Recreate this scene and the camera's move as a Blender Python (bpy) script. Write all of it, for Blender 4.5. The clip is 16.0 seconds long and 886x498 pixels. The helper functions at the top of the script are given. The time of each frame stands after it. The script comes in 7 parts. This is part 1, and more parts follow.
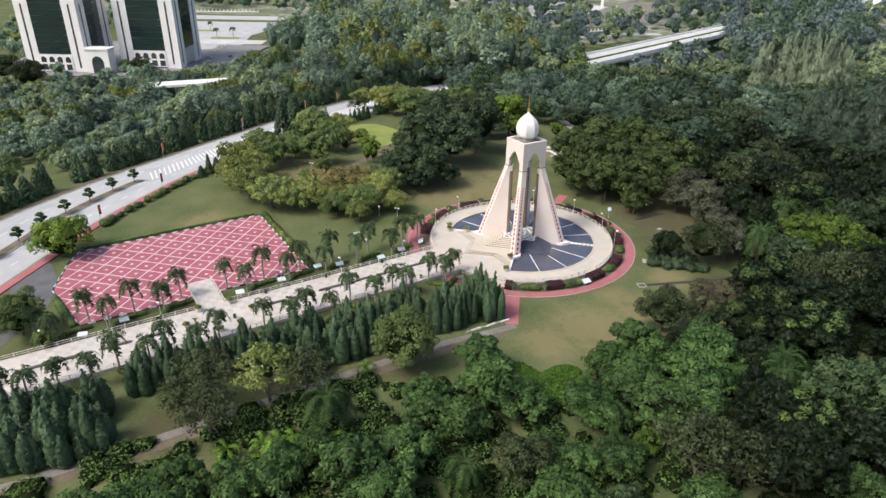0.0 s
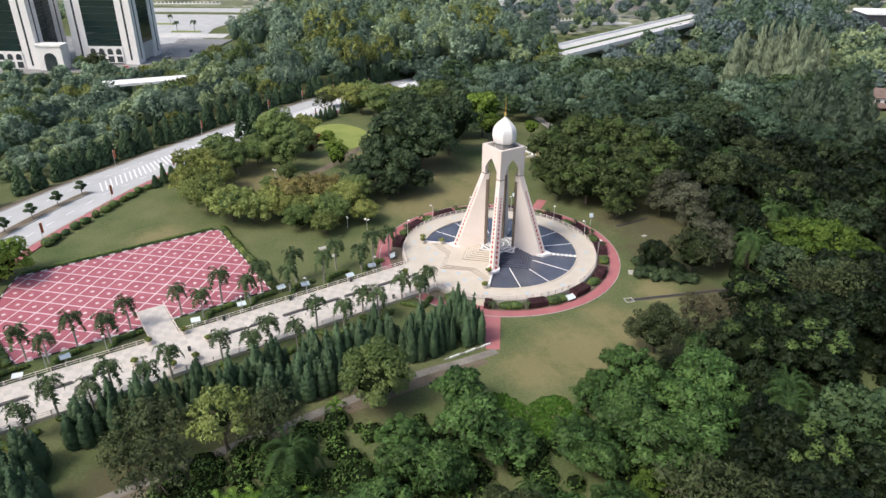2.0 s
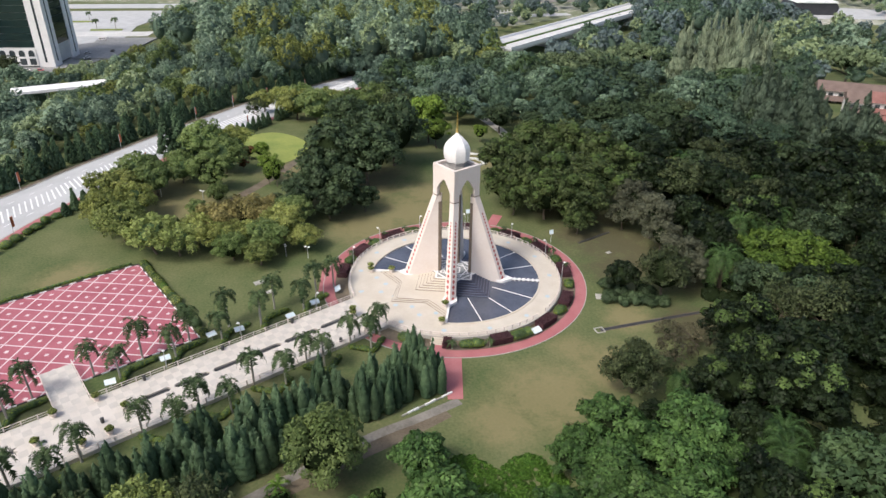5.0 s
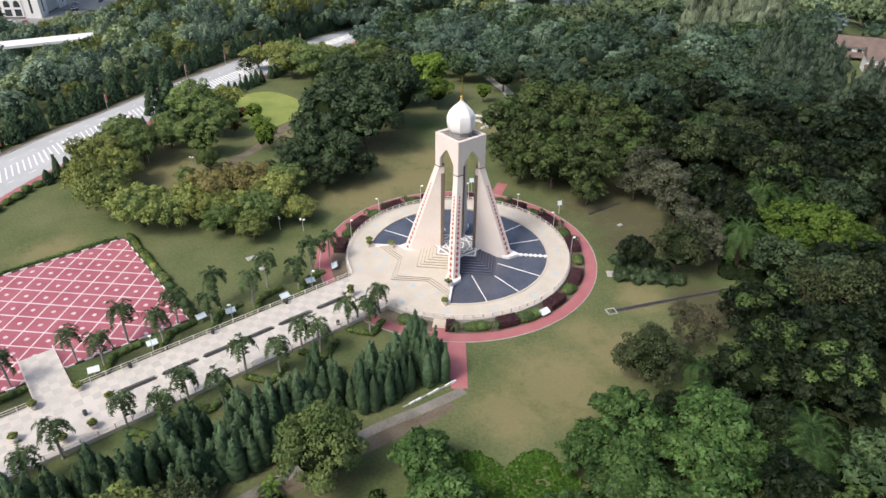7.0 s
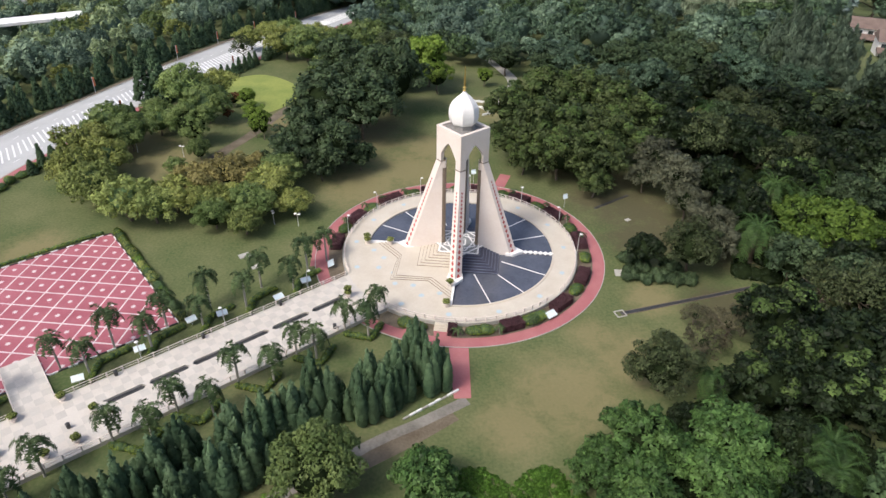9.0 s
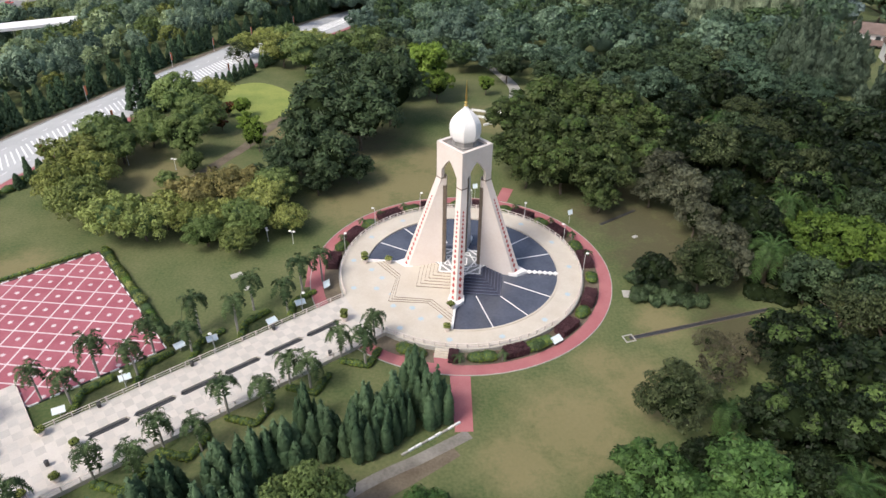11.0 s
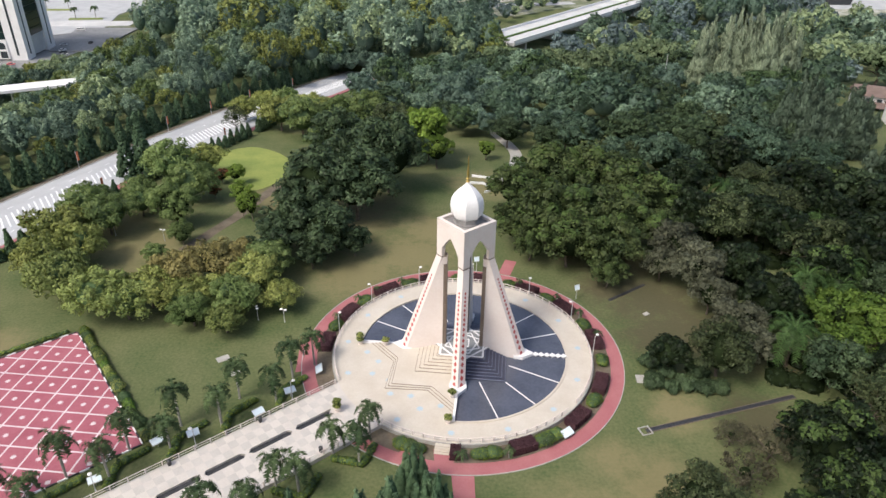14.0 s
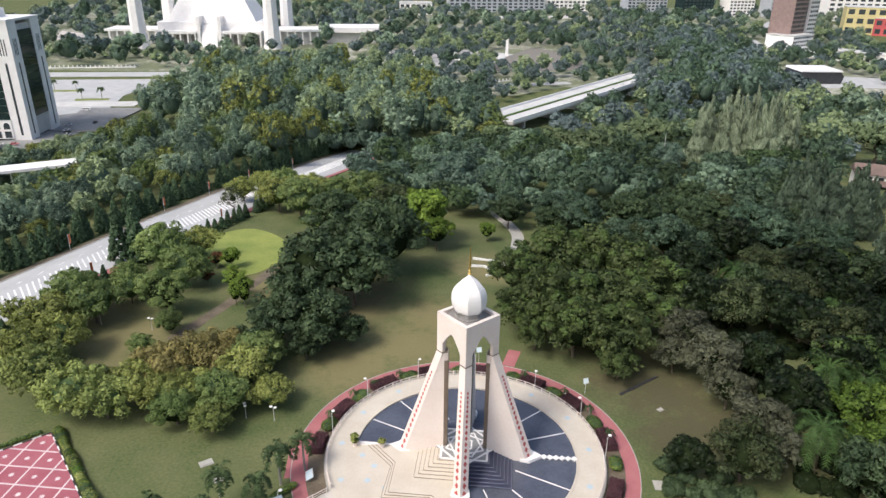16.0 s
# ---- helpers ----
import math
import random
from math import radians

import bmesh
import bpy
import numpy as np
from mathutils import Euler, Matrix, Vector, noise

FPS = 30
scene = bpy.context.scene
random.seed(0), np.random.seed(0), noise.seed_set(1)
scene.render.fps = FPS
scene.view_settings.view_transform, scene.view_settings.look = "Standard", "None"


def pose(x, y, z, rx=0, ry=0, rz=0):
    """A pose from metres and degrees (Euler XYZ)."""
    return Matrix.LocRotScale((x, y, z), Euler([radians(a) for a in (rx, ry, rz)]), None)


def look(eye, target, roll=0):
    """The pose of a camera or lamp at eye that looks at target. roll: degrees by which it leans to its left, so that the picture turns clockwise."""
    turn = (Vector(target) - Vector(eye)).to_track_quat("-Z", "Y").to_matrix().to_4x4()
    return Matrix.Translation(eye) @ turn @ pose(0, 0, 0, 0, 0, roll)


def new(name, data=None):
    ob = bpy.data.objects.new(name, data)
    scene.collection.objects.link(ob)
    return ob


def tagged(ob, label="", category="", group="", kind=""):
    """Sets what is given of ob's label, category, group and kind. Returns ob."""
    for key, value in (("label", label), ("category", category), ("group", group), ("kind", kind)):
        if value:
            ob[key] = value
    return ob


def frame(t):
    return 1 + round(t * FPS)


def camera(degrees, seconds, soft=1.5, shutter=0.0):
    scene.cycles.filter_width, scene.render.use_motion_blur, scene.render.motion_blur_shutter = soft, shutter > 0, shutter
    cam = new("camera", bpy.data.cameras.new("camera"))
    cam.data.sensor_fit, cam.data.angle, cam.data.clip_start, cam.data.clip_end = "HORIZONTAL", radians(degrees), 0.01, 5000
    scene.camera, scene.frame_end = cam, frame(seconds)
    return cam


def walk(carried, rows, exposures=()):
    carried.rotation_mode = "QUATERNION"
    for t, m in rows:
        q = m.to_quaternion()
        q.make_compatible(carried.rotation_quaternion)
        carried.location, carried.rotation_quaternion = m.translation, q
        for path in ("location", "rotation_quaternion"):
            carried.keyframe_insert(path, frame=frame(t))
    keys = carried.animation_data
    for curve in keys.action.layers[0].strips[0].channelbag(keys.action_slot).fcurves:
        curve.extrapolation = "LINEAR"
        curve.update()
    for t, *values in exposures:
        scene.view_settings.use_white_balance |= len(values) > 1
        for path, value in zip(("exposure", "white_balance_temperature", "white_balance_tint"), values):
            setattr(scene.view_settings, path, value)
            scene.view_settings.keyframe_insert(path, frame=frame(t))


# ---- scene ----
cam = camera(65.81, 16.0)
ROWS = [  # seconds, place in metres, yaw, pitch, roll in degrees
    (0.0, -6.314, -132.507, 63.449, 4.398, -26.500, 0.574),
    (0.5, -6.500, -129.913, 63.551, 3.839, -27.326, 0.556),
    (1.0, -6.714, -127.291, 63.606, 3.176, -27.319, 0.523),
    (1.5, -6.941, -124.661, 63.595, 2.508, -27.289, 0.491),
    (2.0, -7.138, -122.067, 63.578, 1.894, -27.330, 0.430),
    (2.5, -7.314, -119.509, 63.622, 1.066, -27.591, 0.457),
    (3.0, -7.497, -117.055, 63.768, -0.911, -27.638, 0.479),
    (3.5, -7.727, -114.708, 63.827, -2.980, -27.592, 0.488),
    (6.0, -8.375, -103.804, 63.740, -3.283, -29.613, 0.572),
    (6.5, -8.333, -101.930, 63.671, -3.275, -31.372, 0.564),
    (7.0, -8.358, -100.219, 63.776, -3.291, -31.961, 0.608),
    (7.5, -8.354, -98.636, 63.798, -3.308, -32.582, 0.588),
    (8.0, -8.507, -97.099, 63.800, -3.440, -33.720, 0.687),
    (8.5, -8.650, -95.629, 63.894, -3.544, -33.849, 0.787),
    (9.0, -8.671, -94.349, 63.854, -3.573, -33.812, 0.854),
    (11.5, -8.405, -87.900, 63.736, -3.560, -33.538, 0.822),
    (12.0, -8.385, -86.750, 63.747, -3.572, -32.937, 0.837),
    (12.5, -8.363, -85.496, 63.785, -3.592, -32.272, 0.853),
    (13.0, -8.388, -84.303, 63.820, -3.629, -31.350, 0.846),
    (13.5, -8.338, -83.105, 63.829, -3.614, -30.346, 0.802),
    (14.0, -8.314, -81.816, 63.924, -3.618, -29.278, 0.795),
    (14.5, -8.235, -80.522, 63.967, -3.578, -28.000, 0.727),
    (15.0, -8.200, -79.115, 64.034, -3.565, -26.649, 0.704),
    (15.5, -8.132, -77.570, 64.016, -3.544, -24.951, 0.668),
    (16.0, -8.062, -76.017, 64.024, -3.545, -23.221, 0.610),
]
walk(cam, [(t, pose(x, y, z, 90 + pitch, 0, yaw) @ pose(0, 0, 0, 0, 0, roll)) for t, x, y, z, yaw, pitch, roll in ROWS])


# ---- light ----
world = bpy.data.worlds.new("sky")
scene.world = world
world.use_nodes = True
SUN_EL, SUN_AZ = radians(52), radians(232)  # height, and bearing from +y towards +x
wn = world.node_tree
sky = wn.nodes.new("ShaderNodeTexSky")
sky.sky_type = "NISHITA"
sky.sun_disc = False
sky.sun_elevation = SUN_EL
sky.sun_rotation = SUN_AZ
sky.air_density, sky.dust_density, sky.ozone_density = 1.0, 4.0, 1.0
bg = wn.nodes["Background"]
bg.inputs["Strength"].default_value = 0.165
wn.links.new(sky.outputs["Color"], bg.inputs["Color"])
sun_data = bpy.data.lights.new("sun", "SUN")
sun_data.energy, sun_data.angle, sun_data.color = 2.05, radians(14), (1.0, 0.965, 0.92)
sun = new("sun", sun_data)
sun_from = Vector((math.sin(SUN_AZ) * math.cos(SUN_EL), math.cos(SUN_AZ) * math.cos(SUN_EL), math.sin(SUN_EL)))
sun.matrix_world = look(sun_from * 300, (0, 0, 0))
scene.view_settings.exposure = 0.32


# ---- materials ----
def mat(name, dark, light, rough=0.7, scale=1.0, fine=8.0, bump=0.2, metal=0.0, island=0.0, each=0.0, spread=(0.35, 0.65), mixfine=0.35, gloss=0.5):
    """Two colours mixed by broad and fine noise; island and each vary the value leaf by leaf and object by object."""
    m = bpy.data.materials.new(name)
    m.use_nodes = True
    t = m.node_tree
    p = t.nodes["Principled BSDF"]
    p.inputs["Roughness"].default_value, p.inputs["Metallic"].default_value, p.inputs["Specular IOR Level"].default_value = rough, metal, gloss
    geo = t.nodes.new("ShaderNodeNewGeometry")
    n1, n2 = t.nodes.new("ShaderNodeTexNoise"), t.nodes.new("ShaderNodeTexNoise")
    n1.inputs["Scale"].default_value, n1.inputs["Detail"].default_value = scale, 4
    n2.inputs["Scale"].default_value, n2.inputs["Detail"].default_value = fine, 3
    for n in (n1, n2):
        t.links.new(geo.outputs["Position"], n.inputs["Vector"])
    mix = t.nodes.new("ShaderNodeMix")
    mix.inputs["Factor"].default_value = mixfine
    t.links.new(n1.outputs["Fac"], mix.inputs["A"])
    t.links.new(n2.outputs["Fac"], mix.inputs["B"])
    ramp = t.nodes.new("ShaderNodeValToRGB")
    ramp.color_ramp.elements[0].position, ramp.color_ramp.elements[1].position = spread
    ramp.color_ramp.elements[0].color, ramp.color_ramp.elements[1].color = (*dark, 1), (*light, 1)
    t.links.new(mix.outputs["Result"], ramp.inputs["Fac"])
    colour = ramp.outputs["Color"]
    if island or each:
        hsv = t.nodes.new("ShaderNodeHueSaturation")
        total = None
        for on, node, socket in ((island, geo, "Random Per Island"), (each, None, "Random")):
            if not on:
                continue
            source = node or t.nodes.new("ShaderNodeObjectInfo")
            rng = t.nodes.new("ShaderNodeMapRange")
            rng.inputs["To Min"].default_value, rng.inputs["To Max"].default_value = 1 - on, 1 + on
            t.links.new(source.outputs[socket], rng.inputs["Value"])
            if total is None:
                total = rng.outputs["Result"]
            else:
                mul = t.nodes.new("ShaderNodeMath")
                mul.operation = "MULTIPLY"
                t.links.new(total, mul.inputs[0])
                t.links.new(rng.outputs["Result"], mul.inputs[1])
                total = mul.outputs["Value"]
        t.links.new(total, hsv.inputs["Value"])
        t.links.new(colour, hsv.inputs["Color"])
        colour = hsv.outputs["Color"]
    t.links.new(colour, p.inputs["Base Color"])
    if bump:
        b = t.nodes.new("ShaderNodeBump")
        b.inputs["Strength"].default_value, b.inputs["Distance"].default_value = bump, 0.05
        t.links.new(n2.outputs["Fac"], b.inputs["Height"])
        t.links.new(b.outputs["Normal"], p.inputs["Normal"])
    return m


M_GRASS = mat("park grass", (0.067, 0.096, 0.035), (0.150, 0.152, 0.073), 0.95, 0.09, 2.3, 0.7, spread=(0.36, 0.66), mixfine=0.42, gloss=0.1)


def wear_and_shade(m, spots, colour, amount=0.85):
    """Dry, trodden patches and earth darkened for tree shade (x, y, radius) in a ground material, with ragged edges."""
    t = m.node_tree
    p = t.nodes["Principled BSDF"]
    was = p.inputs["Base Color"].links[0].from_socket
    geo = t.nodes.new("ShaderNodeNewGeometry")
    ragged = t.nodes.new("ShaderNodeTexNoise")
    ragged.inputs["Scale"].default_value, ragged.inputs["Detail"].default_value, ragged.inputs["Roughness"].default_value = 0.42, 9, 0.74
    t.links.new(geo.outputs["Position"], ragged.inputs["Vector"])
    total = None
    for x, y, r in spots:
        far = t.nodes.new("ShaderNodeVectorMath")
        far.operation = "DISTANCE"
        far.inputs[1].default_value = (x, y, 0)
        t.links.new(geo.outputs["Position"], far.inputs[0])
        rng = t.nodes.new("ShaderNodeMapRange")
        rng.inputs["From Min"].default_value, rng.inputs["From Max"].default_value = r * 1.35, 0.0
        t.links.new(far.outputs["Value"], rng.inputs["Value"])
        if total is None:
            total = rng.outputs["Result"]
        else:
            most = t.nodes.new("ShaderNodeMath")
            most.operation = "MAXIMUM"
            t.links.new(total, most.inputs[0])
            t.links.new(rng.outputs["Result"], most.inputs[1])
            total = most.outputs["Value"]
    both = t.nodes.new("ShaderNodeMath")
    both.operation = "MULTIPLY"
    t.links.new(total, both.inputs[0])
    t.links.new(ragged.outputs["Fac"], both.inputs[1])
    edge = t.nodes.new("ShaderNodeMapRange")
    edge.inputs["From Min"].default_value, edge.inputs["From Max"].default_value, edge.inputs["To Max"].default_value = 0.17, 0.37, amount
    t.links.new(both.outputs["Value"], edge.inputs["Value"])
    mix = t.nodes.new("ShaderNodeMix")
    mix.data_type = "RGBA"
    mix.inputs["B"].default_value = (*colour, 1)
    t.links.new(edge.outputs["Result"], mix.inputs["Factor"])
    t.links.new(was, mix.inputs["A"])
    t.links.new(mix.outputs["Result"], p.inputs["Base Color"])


wear_and_shade(M_GRASS, [(-70, 2, 9), (-62, -6, 7), (11, -33, 11), (4, -38, 7), (22, -27, 9), (17, -22, 5), (28, -14, 6), (-7, 30, 13), (-17, 23, 12), (-2, 40, 12), (-58, 22, 11), (-66, 43, 13), (-58, 34, 12), (-38, 58, 12), (-18, 44, 13), (12, 66, 14)], (0.215, 0.180, 0.092), 0.68)
# Bare brown earth, its colour darkened further to paint the trees' shade.
wear_and_shade(M_GRASS, [(33, 14, 14), (30, 24, 11), (38, 4, 12), (31, 3, 9), (27, 17, 8), (24, 30, 9), (38, -16, 8), (-20, -44, 9), (-34, -54, 9), (-48, -64, 9), (46, 0, 12), (-24, 36, 10), (-18, 54, 12)], (0.078, 0.064, 0.040), 0.72)
M_LAWN = mat("bright lawn", (0.150, 0.200, 0.040), (0.275, 0.300, 0.070), 0.95, 0.12, 2.0, 0.5)
M_ROAD = mat("pale concrete road", (0.360, 0.362, 0.360), (0.450, 0.452, 0.448), 0.85, 0.15, 3.0, 0.1)
M_TAR = mat("dark asphalt", (0.080, 0.082, 0.085), (0.140, 0.140, 0.140), 0.85, 0.3, 6.0, 0.2)
M_YARD = mat("worn grey asphalt", (0.150, 0.152, 0.152), (0.285, 0.282, 0.272), 0.85, 0.06, 0.6, 0.1)
M_PAINT = mat("white paint", (0.700, 0.700, 0.690), (0.790, 0.790, 0.780), 0.7, 1.0, 8.0, 0.05)
M_KERB = mat("concrete kerb", (0.315, 0.300, 0.270), (0.413, 0.398, 0.360), 0.85, 0.8, 6.0, 0.15)
M_DIRT = mat("bare earth", (0.093, 0.072, 0.047), (0.178, 0.145, 0.102), 0.95, 0.3, 3.0, 0.4)
M_PATH = mat("worn grey path", (0.130, 0.118, 0.100), (0.240, 0.222, 0.195), 0.9, 0.4, 3.0, 0.2)
M_REDPATH = mat("red painted paving", (0.320, 0.100, 0.108), (0.390, 0.150, 0.150), 0.8, 0.25, 5.0, 0.1)
M_CARPET = mat("red paving tile", (0.292, 0.072, 0.094), (0.368, 0.114, 0.140), 0.75, 0.25, 4.0, 0.08)
M_LINE = mat("worn pinkish white paint", (0.540, 0.440, 0.440), (0.680, 0.600, 0.590), 0.75, 0.5, 6.0, 0.05)
M_MARBLE = mat("cream marble paving", (0.495, 0.435, 0.352), (0.570, 0.517, 0.435), 0.5, 0.35, 4.0, 0.04)
M_WALK = mat("pale granite paving", (0.500, 0.455, 0.405), (0.585, 0.540, 0.485), 0.6, 0.4, 5.0, 0.05)
M_TILE_A = mat("grey paving tile", (0.436, 0.404, 0.364), (0.509, 0.475, 0.430), 0.6, 0.5, 5.0, 0.05)
M_STONE = mat("cream stone cladding", (0.654, 0.564, 0.507), (0.719, 0.646, 0.596), 0.55, 0.25, 3.0, 0.03)
M_WHITE = mat("white plaster", (0.742, 0.716, 0.696), (0.827, 0.806, 0.786), 0.6, 0.3, 3.0, 0.03)
M_RIB = mat("brown stone strip", (0.150, 0.112, 0.083), (0.225, 0.173, 0.128), 0.6, 0.8, 5.0, 0.05)
M_POOL = mat("dark blue pool tile", (0.056, 0.063, 0.086), (0.092, 0.101, 0.130), 0.16, 0.22, 3.0, 0.03)
M_POOLSTEP = mat("dark blue step tile", (0.030, 0.035, 0.060), (0.049, 0.054, 0.086), 0.35, 0.4, 3.0, 0.03)
M_POOLEDGE = mat("slate blue tile edge", (0.100, 0.112, 0.165), (0.140, 0.152, 0.210), 0.3, 0.5, 4.0, 0.02)
M_DIAMOND = mat("red glazed diamond", (0.330, 0.045, 0.040), (0.420, 0.075, 0.065), 0.4, 1.0, 4.0, 0.02)
M_GREYTILE = mat("grey floor tile", (0.195, 0.195, 0.195), (0.270, 0.270, 0.262), 0.5, 0.6, 5.0, 0.03)
M_BLUEMARK = mat("pale blue inlay", (0.350, 0.455, 0.515), (0.440, 0.525, 0.565), 0.5, 0.8, 5.0, 0.02)
M_LEAD = mat("grey roof felt", (0.170, 0.160, 0.150), (0.270, 0.255, 0.240), 0.8, 0.8, 6.0, 0.1)
M_GOLD = mat("gilded metal", (0.450, 0.315, 0.090), (0.540, 0.390, 0.135), 0.3, 1.0, 6.0, 0.0, metal=0.8)
M_STEEL = mat("painted steel", (0.465, 0.465, 0.450), (0.555, 0.555, 0.540), 0.45, 2.0, 9.0, 0.0, metal=0.2)
M_DARKSTEEL = mat("dark metal", (0.038, 0.038, 0.041), (0.075, 0.075, 0.075), 0.5, 2.0, 9.0, 0.0, metal=0.4)
M_SIGN = mat("pale sign panel", (0.594, 0.695, 0.731), (0.702, 0.769, 0.787), 0.45, 1.0, 6.0, 0.0)
M_BARK = mat("bark", (0.075, 0.056, 0.038), (0.150, 0.120, 0.090), 0.9, 1.5, 12.0, 0.5)
M_PALMBARK = mat("grey palm trunk", (0.240, 0.225, 0.195), (0.345, 0.323, 0.285), 0.9, 1.5, 9.0, 0.4)
M_GLASS = mat("dark green curtain glass", (0.010, 0.022, 0.022), (0.020, 0.038, 0.036), 0.08, 0.05, 0.5, 0.0)
M_WINDOW = mat("window glass", (0.030, 0.040, 0.045), (0.060, 0.070, 0.075), 0.1, 0.2, 1.0, 0.0)
M_ROOFTILE = mat("red roof tile", (0.176, 0.071, 0.058), (0.246, 0.122, 0.099), 0.8, 0.5, 4.0, 0.2)
M_BROWNROOF = mat("brown roof tile", (0.120, 0.083, 0.068), (0.180, 0.128, 0.105), 0.8, 0.5, 4.0, 0.2)
M_TOWN = mat("dry grass and paving", (0.140, 0.160, 0.085), (0.440, 0.420, 0.360), 0.9, 0.018, 0.16, 0.1, spread=(0.48, 0.66), mixfine=0.45)
M_REDWALL = mat("red painted wall", (0.45, 0.07, 0.08), (0.55, 0.11, 0.11), 0.7, 0.2, 2.0, 0.03)
M_CITY = mat("pale concrete wall", (0.460, 0.450, 0.430), (0.580, 0.570, 0.550), 0.8, 0.1, 1.0, 0.05)


def leafy(name, dark, light, island=0.30, each=0.2, rough=0.48):
    """Leaves that also let some light through."""
    m = mat(name, dark, light, rough, 0.22, 1.3, 0.0, island=island, each=each, spread=(0.36, 0.64), gloss=0.12)
    t = m.node_tree
    p = t.nodes["Principled BSDF"]
    through_leaf, mix = t.nodes.new("ShaderNodeBsdfTranslucent"), t.nodes.new("ShaderNodeMixShader")
    t.links.new(p.inputs["Base Color"].links[0].from_socket, through_leaf.inputs["Color"])
    mix.inputs["Fac"].default_value = 0.24
    t.links.new(p.outputs["BSDF"], mix.inputs[1])
    t.links.new(through_leaf.outputs["BSDF"], mix.inputs[2])
    t.links.new(mix.outputs["Shader"], t.nodes["Material Output"].inputs["Surface"])
    return m


# Deep green whose colour is lowered further for shade inside the wood.
M_DEEP = leafy("deep green leaves, darkened for shade", (0.007, 0.013, 0.006), (0.025, 0.039, 0.016), 0.5)
M_DARKLEAF = leafy("dark broad leaves", (0.031, 0.052, 0.026), (0.076, 0.110, 0.051), 0.42)
M_BROAD = leafy("green broad leaves", (0.044, 0.076, 0.033), (0.090, 0.140, 0.057))
M_ROUND = leafy("mid-green leaves", (0.090, 0.136, 0.042), (0.188, 0.242, 0.083))
M_BRIGHT = leafy("fresh large leaves", (0.027, 0.059, 0.017), (0.091, 0.160, 0.046), 0.5)
M_OLIVE = leafy("olive leaves", (0.148, 0.179, 0.048), (0.285, 0.310, 0.092), 0.4)
M_FRESH = leafy("yellow-green leaves", (0.093, 0.157, 0.025), (0.170, 0.239, 0.043))
M_LIME = leafy("lime leaves", (0.050, 0.088, 0.016), (0.106, 0.157, 0.028))
M_GREY = leafy("grey-green leaves", (0.057, 0.063, 0.038), (0.113, 0.118, 0.074))
M_RUST = leafy("rusty leaves", (0.130, 0.055, 0.025), (0.220, 0.100, 0.045))
M_CYP = leafy("blue-green cypress foliage", (0.044, 0.082, 0.043), (0.108, 0.165, 0.085), 0.22)
M_CAS = leafy("feathery grey-green foliage", (0.162, 0.203, 0.132), (0.297, 0.347, 0.228), 0.25)
M_PALM = leafy("palm fronds", (0.034, 0.060, 0.026), (0.090, 0.129, 0.053), 0.35)
M_CREEPER = leafy("vivid creeper leaves", (0.045, 0.105, 0.016), (0.100, 0.190, 0.032), 0.45)
M_WARM = leafy("warm olive-tipped leaves", (0.031, 0.048, 0.018), (0.092, 0.119, 0.041), 0.45)
# Far-tree tint; the blue of distance haze is put into its colour.
M_FAR_A = leafy("soft green leaves, blued for haze", (0.097, 0.133, 0.129), (0.180, 0.237, 0.228), 0.25)
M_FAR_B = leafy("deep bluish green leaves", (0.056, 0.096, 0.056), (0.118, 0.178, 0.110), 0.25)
M_UMBRELLA = leafy("olive umbrella-tree leaves", (0.090, 0.128, 0.062), (0.175, 0.222, 0.112), 0.3)
M_UNDER = leafy("rank undergrowth leaves", (0.032, 0.062, 0.017), (0.115, 0.190, 0.046), 0.6)
M_YELLOWING = leafy("yellowing leaves", (0.126, 0.163, 0.048), (0.239, 0.281, 0.086), 0.4)
M_OPEN = leafy("dull green leaves", (0.035, 0.049, 0.020), (0.078, 0.096, 0.042), 0.45)
# Hill-wood tints, lightened and blued: distance haze is put into the colour.
M_HILL_A = leafy("soft green leaves, haze in colour", (0.163, 0.231, 0.151), (0.309, 0.410, 0.278), 0.28)
M_HILL_B = leafy("blue-green leaves, haze in colour", (0.124, 0.189, 0.124), (0.246, 0.340, 0.219), 0.28)
M_HILL_C = leafy("yellowish green leaves, haze in colour", (0.208, 0.271, 0.138), (0.372, 0.454, 0.241), 0.28)
M_HILL_D = leafy("dark green leaves, haze in colour", (0.066, 0.106, 0.075), (0.143, 0.206, 0.151), 0.28)
M_OILP = leafy("dark palm fronds", (0.024, 0.052, 0.016), (0.068, 0.118, 0.036), 0.35)
M_TIP = leafy("yellow-green young leaves", (0.050, 0.084, 0.023), (0.095, 0.139, 0.041), 0.35)
M_BROWNING = leafy("browning olive leaves", (0.158, 0.140, 0.050), (0.294, 0.255, 0.095), 0.4)
M_COOL = leafy("cool green leaves", (0.040, 0.072, 0.043), (0.094, 0.142, 0.088), 0.42)
M_SCRUB = leafy("brownish scrub leaves", (0.053, 0.051, 0.031), (0.111, 0.100, 0.060), 0.4)
M_CASDARK = leafy("feathery deep green foliage", (0.057, 0.084, 0.056), (0.109, 0.147, 0.098), 0.25)
M_HEDGE = leafy("clipped green hedge", (0.090, 0.135, 0.024), (0.185, 0.225, 0.042), 0.3)
M_PURPLE = leafy("clipped purple hedge", (0.058, 0.029, 0.034), (0.108, 0.054, 0.060), 0.3)
M_SHRUB = leafy("low green shrub", (0.055, 0.116, 0.018), (0.120, 0.200, 0.032), 0.4)
# Dark core colour stands in for the shade between a crown's leaf lobes.
M_CORE = mat("crown core, gap shade in colour", (0.009, 0.014, 0.006), (0.018, 0.027, 0.011), 0.95, 0.5, 2.0, 0.0, gloss=0.0)


